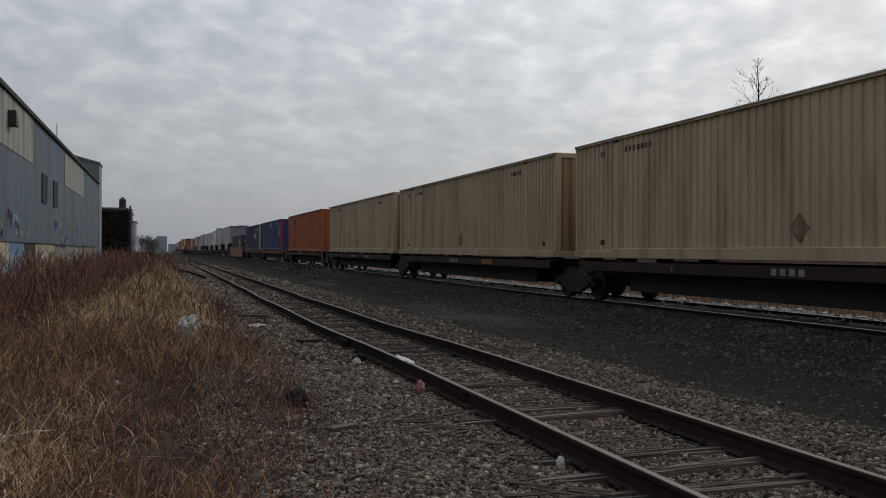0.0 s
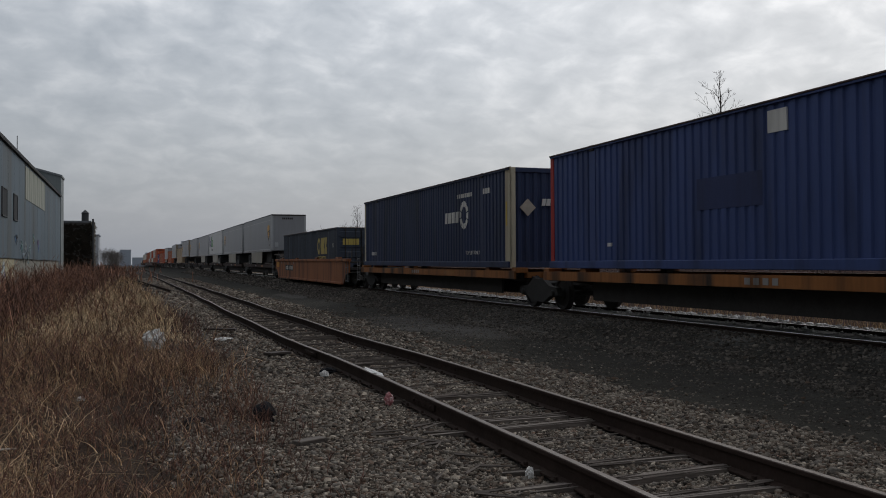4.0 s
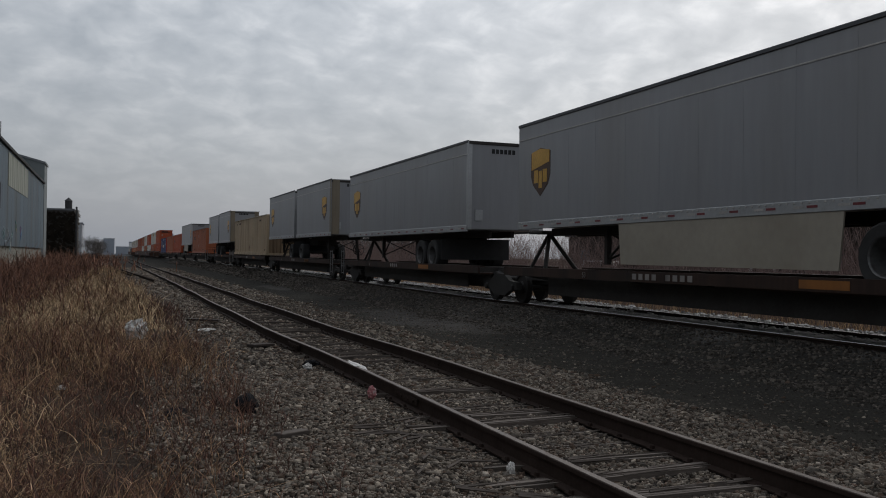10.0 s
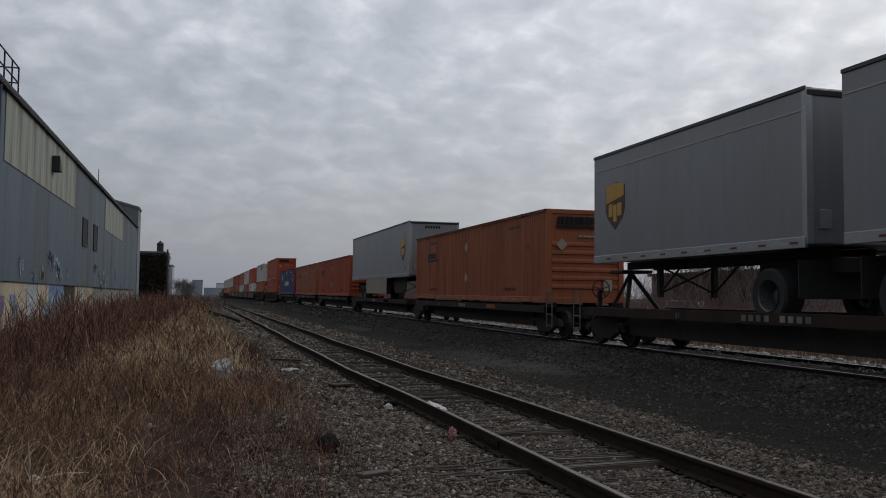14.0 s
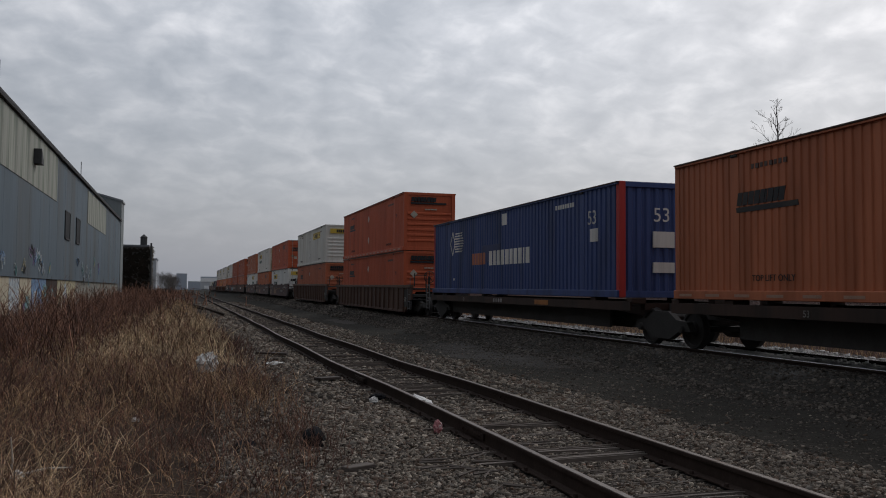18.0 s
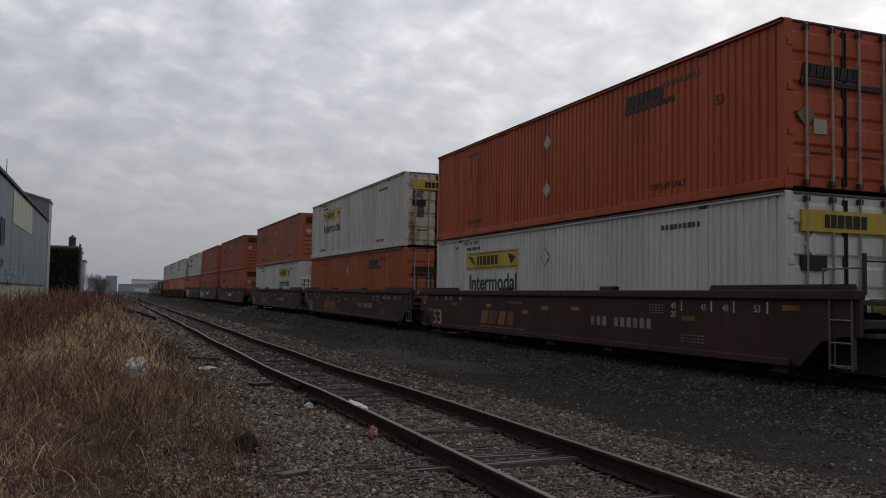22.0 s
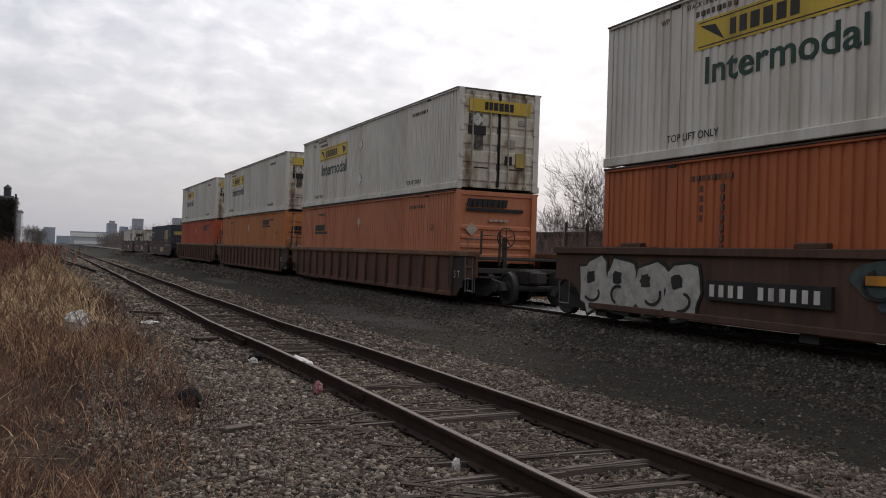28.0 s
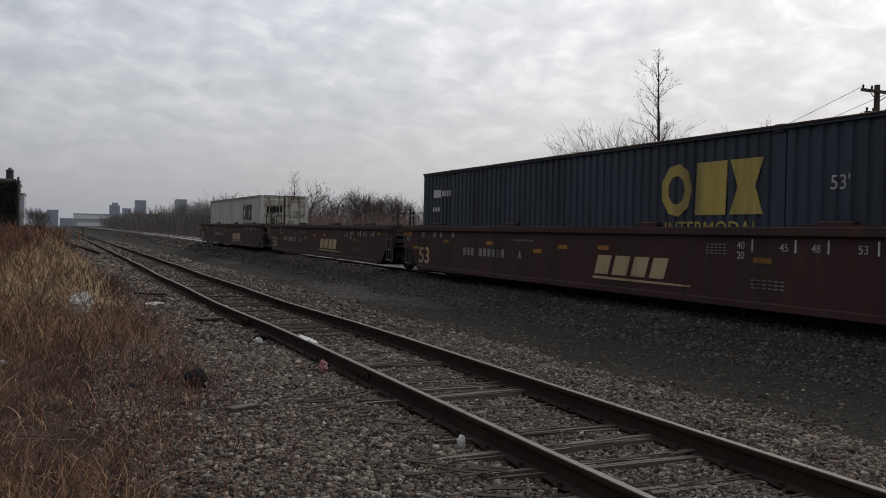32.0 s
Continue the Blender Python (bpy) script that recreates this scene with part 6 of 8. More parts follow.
def marks_tan(c, L, H, end):
    part("number_stencil", lambda g: (dashes(g, L - 2.5, H - 0.40, 7, 0.12, 0.085, 0.09), dashes(g, L - 1.35, H - 0.42, 2, 0.14, 0.07, 0.06), dashes(g, 3.2, H - 0.42, 5, 0.12, 0.1, 0.06)), MARK_SOFT, c, "dark stencilled number", key=("tan", L, H))
    diamond(c, 7.95, 0.56, 0.25, PLACARD_RUST)
    part("sill_strip", lambda g: g.slab(-W2 - 0.08, -W2 + 0.02, 1.9, L - 2.0, 0.0, 0.23, 0.01), TAN, c, "tan lower side sill", key=L)
    for y in (0.7, L - 1.5):
        plate("tie_plate", DECK_RUST, c, y, y + 0.16, 0.32, 0.44)


def marks_blue(c, L, H, end):
    words(c, "53", 1.75, H * 0.66, 0.52, MARK_WHITE)
    plate("data_plate", MARK_WHITE, c, 1.15, 1.6, H * 0.5, H * 0.5 + 0.34, "white data plate")
    plate("data_plate", MARK_WHITE, c, 7.7, 8.15, 2.32, 2.70, "white panel")
    plate("faded_patch", BLUE_DARK, c, 8.3, 10.1, 1.12, 1.72, "dark painted-over patch", 0.003)
    part("number_stencil", lambda g: dashes(g, 3.8, H - 0.42, 8, 0.12, 0.1, 0.06), MARK_WHITE, c, "white number", key=(L, H))
    plate("small_plate", MARK_WHITE, c, L - 2.9, L - 2.75, 0.5, 0.58)
    part("end_plate", lambda g: g.box(-0.35, 0.25, 0.03, 0.07, 1.25, 1.65), MARK_WHITE, c, "white panel", key="b")
    part("end_plate", lambda g: g.box(-0.35, 0.25, 0.03, 0.07, 0.62, 0.88), MARK_WHITE, c, "white panel", key="b2")
    place("lettering", end_word("53", 0.5, MARK_WHITE), c, (-0.35, 0.05, H * 0.66))


def end_word(text, size, material):
    key = ("endword", text, size, material.name)
    if key not in STORE:
        me = word_mesh(text, size, material).copy()
        me.transform(Matrix.Rotation(radians(90), 4, "Z"))
        STORE[key] = me
    return STORE[key]


def marks_stack(c, L, H, end):
    marks_blue(c, L, H, end)
    part("name_mark", lambda g: blocks(g, -W2, 11.25, 1.05, 0.42, (0.5, 0.55, 0.62, 0.5, 0.55), 0.18, 0.0), ORANGE_DULL, c, "faded orange company name", key=("st", L))
    part("name_mark", lambda g: blocks(g, -W2, 9.4, 1.0, 0.50, (0.62, 0.5, 0.55, 0.6, 0.6, 0.5, 0.55, 0.6, 0.22, 0.6), 0.22, 0.0), MARK_WHITE, c, "white company name", key=("st", L))
    part("emblem", lambda g: [g.prism([(13.5 - abs(z_) * 0.06, 1.95 + z_ * 0.11), (12.4 - 0.15 * math.cos(z_), 1.95 + z_ * 0.11), (12.4, 1.95 + z_ * 0.11 + 0.05), (13.5 - abs(z_) * 0.06, 1.95 + z_ * 0.11 + 0.05)], "x", -W2 - 0.006, -W2 + 0.01) for z_ in np.linspace(-3.2, 3.2, 8)], MARK_WHITE, c, "white striped emblem", key=("st", L))
    part("emblem_leaf", lambda g: stroke(g, [(13.95, 1.95), (13.65, 1.5), (13.35, 1.95), (13.65, 2.4), (13.95, 1.95)], 0.05, -W2 - 0.004), MARK_WHITE, c, key=("st", L))


def marks_navy(c, L, H, end):
    plate("end_band", CREAM_POST, c, 0.0, 0.34, 0.0, H + 0.01, "cream painted corner panel", 0.01)
    plate("warning_strip", YELLOW, c, 0.2, 0.3, H * 0.42, H * 0.66, "yellow and black strip", 0.014)
    y = 3.7
    part("name_mark", lambda g: blocks(g, -W2, y + 1.65, 1.46, 0.36, (0.6, 0.8, 0.75, 0.75), 0.2, 0.1), MARK_WHITE, c, "white company name", key=("u", L))
    part("emblem", lambda g: ring_shape(g, y - 0.1, 1.68, 0.38), MARK_WHITE, c, "white knot emblem", key=("u", L))
    part("number_stencil", lambda g: (dashes(g, y + 0.5, H * 0.78, 8, 0.13, 0.1, 0.07), dashes(g, 2.0, H * 0.78, 3, 0.16, 0.12, 0.06), dashes(g, L - 1.2, 0.45, 4, 0.14, 0.12, 0.08)), MARK_WHITE, c, "white number", key=(L, H))
    words(c, "TOP LIFT ONLY", 3.45, 0.40, 0.17, MARK_WHITE)
    end_diamond(c, -0.75, H * 0.6, 0.25)
    part("end_name_mark", lambda g: end_blocks(g, -0.3, H * 0.62, 0.2, (0.5, 0.62, 0.6, 0.6)), MARK_WHITE, c, key=("u", H))
    part("end_number", lambda g: [g.box(0.83, 0.90, -0.0, 0.05, 1.2 + i * 0.2, 1.32 + i * 0.2) for i in range(6)], MARK_WHITE, c, key="u")


def ring_shape(g, y, z, r):
    n = 10
    for k in range(n):
        a, b = 2 * math.pi * k / n, 2 * math.pi * (k + 0.8) / n
        g.prism([(y + r * math.sin(t) * q, z + r * math.cos(t) * q * 1.2) for t, q in ((a, 0.62), (b, 0.62), (b, 1.0), (a, 1.0))], "x", -W2 - 0.007, -W2 + 0.01)


def ring_half(g, y, z, r):
    for k in range(9):
        a, b = radians(40 * k), radians(40 * (k + 1))
        g.prism([(y - r * math.cos(t) * q, z + r * 1.15 * math.sin(t) * q) for t, q in ((a, 0.55), (b, 0.55), (b, 1.0), (a, 1.0))], "x", -W2 - 0.006, -W2 + 0.01)


def marks_slate(c, L, H, end, mat_=None):
    m_ = mat_ or YELLOW_FADED
    A, B = -W2 - 0.006, -W2 + 0.01
    part("name_mark", lambda g: (ring_half(g, 4.48, 1.95, 0.42), g.prism([(3.24, 1.50), (3.98, 1.50), (3.94, 2.41), (3.20, 2.41)], "x", A, B), g.prism([(3.14, 2.41), (2.40, 2.41), (2.58, 1.96), (2.40, 1.50), (3.14, 1.50), (2.96, 1.96)], "x", A, B)), m_, c, "large worn company mark", key=("c", L))
    words(c, "INTERMODAL", 4.80, 1.13, 0.375, m_)
    words(c, "53'", 1.12, 1.84, 0.30, MARK_WHITE)
    if L > 16:
        plate("data_plate", MARK_WHITE, c, L - 1.25, L - 0.75, H * 0.74, H * 0.74 + 0.22, "white data plate")
        part("number_stencil", lambda g: (dashes(g, L - 1.35, H * 0.75, 4, 0.16, 0.1, 0.05), dashes(g, L - 0.7, H * 0.6, 3, 0.12, 0.1, 0.08)), MARK_WHITE, c, "white number", key=("slate", L, H))
    part("end_name_mark", lambda g: end_blocks(g, -1.0, H * 0.68, 0.32, (0.85, 0.75, 0.95), 0.08, 0.0), m_, c, "company name", key=("c", H))
    part("end_number", lambda g: ([g.box(0.3 + i * 0.13, 0.39 + i * 0.13, -0.014, 0.04, H * 0.6, H * 0.66) for i in range(6)], g.box(0.35, 0.75, -0.014, 0.04, H * 0.70, H * 0.82)), MARK_WHITE, c, key=("c", H))


def marks_slate_white(c, L, H, end):
    marks_slate(c, L, H, end, MARK_DARK)


# ---- road trailers riding on the flat cars ----
def trailer(u, z, L, body, style, H=2.72, skirt=None, nose="far", wheel_mat=None, label=""):
    """A van trailer on a car's deck: z is the box's floor; near end at u."""
    c = thing("road_trailer", label, "trailer", "trailers on the train")
    on_train(c, u, z)
    key = (round(L, 1), round(H, 2))
    box = part("box_body", lambda g: g.slab(-W2, W2, 0, L, 0.0, H, 0.03), body, c, key=key)
    for side in (-1, 1):
        part("bottom_rail", lambda g: g.slab(side * W2 - 0.03, side * W2 + 0.03, 0.02, L - 0.02, -0.06, 0.14, 0.01), GALV, box, key=(key, side))
        part("top_rail", lambda g: g.slab(side * W2 - 0.025, side * W2 + 0.025, 0.0, L, H - 0.06, H + 0.02, 0.01), RIVET_DARK, box, key=(key, side))
        part("upper_moulding", lambda g: g.box(side * W2 - 0.012, side * W2 + 0.012, 0.05, L - 0.05, H - 0.42, H - 0.395), REFLECT_WHITE, box, key=(key, side))
    part("panel_seam", lambda g: [g.box(-W2 - 0.002, -W2 + 0.01, y - 0.004, y + 0.004, 0.14, H - 0.1) for y in np.arange(1.22, L - 0.6, 1.22)], body, box, key=key)
    part("reflector_strip", lambda g: [g.box(-W2 - 0.036, -W2 - 0.028, y, y + 0.22, 0.015, 0.055) for y in np.arange(0.2, L - 0.3, 0.9)], REFLECT_RED, box, "red reflective dashes", key=("r", L))
    part("reflector_strip", lambda g: [g.box(-W2 - 0.036, -W2 - 0.028, y, y + 0.22, 0.015, 0.055) for y in np.arange(0.48, L - 0.3, 0.9)], REFLECT_WHITE, box, "white reflective dashes", key=("w", L))
    for x in () if L < 12 and nose == "near" else (-W2 + 0.06, W2 - 0.06):
        part("end_post", lambda g: g.slab(-0.07, 0.07, -0.02, 0.1, 0.0, H, 0.015), GALV, box, at=(x, 0, 0), key=H)
    if L < 12 and nose == "near":
        for s_ in (-1, 1):
            part("nose_corner", lambda g: (g.prism([(s_ * (W2 + 0.008), 0.30), (s_ * (W2 + 0.008), 0.06), (s_ * (W2 - 0.03), -0.018), (s_ * (W2 - 0.09), -0.035), (s_ * (W2 - 0.42), -0.035), (s_ * (W2 - 0.42), 0.01), (s_ * (W2 - 0.06), 0.01), (s_ * (W2 - 0.06), 0.30)], "z", 0.03, H - 0.03)), NOSE_TAN, box, "worn tan rounded nose corner", key=(H, s_))
    part("roof_edge", lambda g: g.slab(-W2 + 0.02, W2 - 0.02, -0.03, 0.03, H - 0.08, H + 0.02, 0.01), BLACKISH, box, key="re")
    part("document_box", lambda g: g.slab(-1.05, -0.8, -0.03, 0.02, 0.28, 0.62, 0.006), GALV, box, key="ef")
    part("hose_panel", lambda g: g.slab(0.62, 0.98, -0.03, 0.02, 0.22, 0.55, 0.006), RIM_DULL, box, key="ef")
    part("end_number", lambda g: [g.box(-0.5 + i * 0.14, -0.40 + i * 0.14, -0.008, 0.02, H - 0.36, H - 0.22) for i in range(6)], MARK_DARK, box, key=H)
    for s in (-1, 1):
        part("frame_rail", lambda g: g.box(-0.06, 0.06, 0.3, L - 0.3, -0.22, -0.02), BLACKISH, c, at=(s * 0.39, 0, 0), key=L)
    flip = (lambda y: y) if nose == "far" else (lambda y: L - y)
    leg_y = flip(L - min(3.6, L * 0.3))
    lean = 1.1 if nose == "far" else -1.1
    for s in (-1, 1):
        part("landing_leg", lambda g: (g.slab(-0.06, 0.06, -0.06, 0.06, -0.95, -0.1, 0.01), g.rod((0, 0.02, -0.85), (0, -lean, -0.12), 0.03)), BLACKISH, c, at=(s * 0.75, leg_y, 0), key=("leg", nose))
    part("leg_brace", lambda g: (g.rod((-0.75, 0, -0.85), (0.75, 0, -0.2), 0.025), g.rod((0.75, 0, -0.85), (-0.75, 0, -0.2), 0.025)), BLACKISH, c, at=(0, leg_y, 0), key="brace")
    axles = [flip(y) for y in ((3.2, 4.42) if L > 12 else (1.15,))]
    axle_z = 1.83 - z
    for y in axles:
        part("axle", lambda g: g.rod((-1.0, 0, 0), (1.0, 0, 0), 0.06, n=8), BLACKISH, c, at=(0, y, axle_z), key="ax")
        for s in (-1, 1):
            w = part("wheel", lambda g: g.ring((0, 0, 0), "x", [(0.29, -0.20), (0.47, -0.22), (0.515, -0.17), (0.515, 0.17), (0.47, 0.22), (0.29, 0.20)], 24), RUBBER, c, at=(s * 1.04, y, axle_z), key="tyre")
            part("rim", lambda g: g.ring((0, 0, 0), "x", [(0.0, s * 0.02), (0.10, s * 0.02), (0.13, -s * 0.06), (0.22, -s * 0.08), (0.265, s * 0.10), (0.285, s * 0.20), (0.305, s * 0.222)], 24), wheel_mat or RIM_DULL, w, key=("rim", s))
        part("mud_flap", lambda g: g.box(-1.25, 1.25, -0.01, 0.01, -0.95, -0.25), RUBBER, c, at=(0, flip(flip(axles[0]) - 0.85), 0), key="flap") if y == axles[0] else None
    mid_y = sum(axles) / len(axles)
    part("suspension", lambda g: g.slab(-0.55, 0.55, -1.2, 1.2, -0.5, -0.2, 0.03), BLACKISH, c, at=(0, mid_y, 0), key="su")
    if skirt:
        a, b = sorted((flip(5.1), flip(11.2)))
        if nose == "near":
            part("tool_panel", lambda g: g.prism([(1.9, -0.06), (a, -0.06), (a, -0.90), (2.4, -0.86)], "x", -0.95, -0.90), BLACKISH, c, "black panel behind the landing legs", key="tp")
        part("rivet_row", lambda g: [g.slab(-W2 - 0.040, -W2 - 0.028, y, y + 0.035, 0.085, 0.115, 0.004) for y in np.arange(0.15, L - 0.1, 0.16)], REFLECT_WHITE, box, key=("rv", L))
        part("side_skirt", lambda g: g.prism([(a, -0.06), (b, -0.06), (b - 0.1, -0.93), (a + 0.1, -0.96)], "x", -W2 - 0.012, -W2 + 0.02), SKIRT, c, "cream aerodynamic skirt", key=(a, b))
    if style.startswith("badge"):
        for y in ([1.47] if style == "badge_near" else [L - 1.25]):
            b = part("badge", lambda g: g.prism([(y - 0.52, 0.95 + 0.95), (y - 0.52, 0.95 + 0.35), (y - 0.4, 0.95 + 0.12), (y, 0.95 - 0.18), (y + 0.4, 0.95 + 0.12), (y + 0.52, 0.95 + 0.35), (y + 0.52, 0.95 + 0.95), (y, 0.95 + 1.06)], "x", -W2 - 0.008, -W2 + 0.02), BROWN_SHIELD, c, "brown shield badge", key=("b", y))
            part("badge_edge", lambda g: g.prism([(y - 0.48, 1.62), (y + 0.48, 1.46), (y + 0.48, 1.92), (y, 1.99), (y - 0.48, 1.92)], "x", -W2 - 0.013, -W2), GOLD, b, key=("b", y))
            part("badge_mark", lambda g: (g.box(-W2 - 0.014, -W2, y + 0.12, y + 0.34, 1.12, 1.45), g.box(-W2 - 0.014, -W2, y - 0.1, y + 0.08, 0.98, 1.42), g.box(-W2 - 0.014, -W2, y - 0.36, y - 0.14, 1.12, 1.45)), GOLD, b, key=("b", y))
        words(c, "53", 1.0, 0.35, 0.2, MARK_DARK) if L > 15 else None
    if style == "parcel":
        y = L - 0.5
        X0, X1 = -W2 - 0.006, -W2 + 0.01
        part("name_mark", lambda g: (g.prism([(y, 1.0), (y - 0.26, 1.0), (y - 0.26, 1.55), (y - 0.66, 1.55), (y - 0.8, 2.34), (y, 2.34)], "x", X0, X1), box_ring(g, y - 1.2, 1.42, 0.42), box_ring(g, y - 2.08, 1.42, 0.42), g.box(X0 - 0.003, X1, y - 2.56, y - 2.34, 1.0, 2.34)), PURPLE, c, "purple half of a company mark", key="fx")
        part("name_mark", lambda g: (g.box(X0, X1, y - 2.90, y - 2.62, 1.0, 2.34), [g.box(X0, X1, y - 3.46, y - 2.90, q, q + 0.52) for q in (1.0, 1.82)], g.prism([(y - 3.55, 1.0), (y - 3.9, 1.0), (y - 4.65, 1.9), (y - 4.3, 1.9)], "x", X0, X1), g.prism([(y - 4.3, 1.0), (y - 4.65, 1.0), (y - 3.9, 1.9), (y - 3.55, 1.9)], "x", X0 - 0.0015, X1)), GREEN, c, "green half of a company mark", key="fx")
        words(c, "Ground", y - 2.65, 0.52, 0.42, MARK_DARK)
        part("end_name_mark", lambda g: g.box(-0.9, -0.4, -0.01, 0.02, 1.7, 2.2), PURPLE, c, key="fe")
    return c


def box_ring(g, y, z, r):
    for k in range(10):
        a, b = 2 * math.pi * k / 10, 2 * math.pi * (k + 1) / 10
        g.prism([(y + r * math.cos(t) * q, z + r * math.sin(t) * q * 1.05) for t, q in ((a, 0.52), (b, 0.52), (b, 1.0), (a, 1.0))], "x", -W2 - 0.006, -W2 + 0.01)


# ---- railway cars ----
def truck(parent, y, z_top=0.62):
    """A two-axle bogie at y; z is measured from the rail's top."""
    b = part("truck_bolster", lambda g: (g.slab(-1.05, 1.05, -0.22, 0.22, 0.45, 0.72, 0.04), g.rod((0, 0, 0.6), (0, 0, 0.85), 0.2, n=10)), TRUCK_STEEL, parent, at=(0, y, 0), key="bolster")
    for s in (-1, 1):
        part("side_frame", lambda g: g.prism([(-1.18, 0.38), (-1.05, 0.58), (-0.62, 0.62), (-0.30, 0.80), (0.30, 0.80), (0.62, 0.62), (1.05, 0.58), (1.18, 0.38), (0.72, 0.36), (0.34, 0.18), (-0.34, 0.18), (-0.72, 0.36)], "x", s * 1.0 - 0.07, s * 1.0 + 0.07), TRUCK_STEEL, b, key=("sf", s))
        part("spring_nest", lambda g: [g.rod((s * 1.0, q, 0.3), (s * 1.0, q, 0.62), 0.07, n=8) for q in (-0.16, 0.0, 0.16)], DECK_RUST, b, key=("sp", s))
    for q in (-0.87, 0.87):
        w = part("wheelset", lambda g: g.rod((-0.95, 0, 0), (0.95, 0, 0), 0.075, n=8), TRUCK_STEEL, b, at=(0, q, 0.42), key="axle")
    for q in (-0.87, 0.87):
        for s in (-1, 1):
            part("wheel", lambda g: g.ring((0, 0, 0), "x", [(0.02, s * 0.06), (0.16, s * 0.07), (0.18, s * 0.02), (0.34, s * 0.02), (0.36, s * 0.06), (0.42, s * 0.06), (0.42, -s * 0.05), (0.45, -s * 0.08), (0.36, -s * 0.08), (0.02, -s * 0.07)], 24), WHEEL_STEEL, b, at=(s * 0.7525, q, 0.42), key=("wh", s))
            part("bearing_cap", lambda g: g.ring((0, 0, 0), "x", [(0.0, s * 0.14), (0.08, s * 0.13), (0.10, s * 0.05), (0.10, -s * 0.06)], 12), TRUCK_STEEL, b, at=(s * 1.0, q, 0.42), key=("bc", s))
    return b


def ladder(parent, y, x=-1.36, z0=0.35, z1=1.45, n=4):
    return part("ladder", lambda g: (g.rod((x, y, z0), (x, y, z1), 0.018), g.rod((x, y + 0.42, z0), (x, y + 0.42, z1), 0.018), [g.rod((x, y, z0 + 0.06 + k * (z1 - z0 - 0.1) / (n - 1)), (x, y + 0.42, z0 + 0.06 + k * (z1 - z0 - 0.1) / (n - 1)), 0.015) for k in range(n)]), LADDER_GREY, parent, key=(y, x, z0, z1, n))


def brake_wheel(parent, y, z):
    b = part("brake_stand", lambda g: (g.slab(-0.05, 0.05, -0.05, 0.05, 0.7, z, 0.01),), BLACKISH, parent, at=(-0.55, y, 0), key=("bs", z))
    part("brake_wheel", lambda g: (g.ring((0, -0.08, z), "y", [(0.25, -0.015), (0.28, 0.0), (0.25, 0.015), (0.25, -0.015)], 18), [g.rod((0, -0.08, z), (0.26 * math.cos(a), -0.08, z + 0.26 * math.sin(a)), 0.014) for a in (0.3, 1.55, 2.8, 4.05, 5.3)]), BLACKISH, b, key=("bw", z))


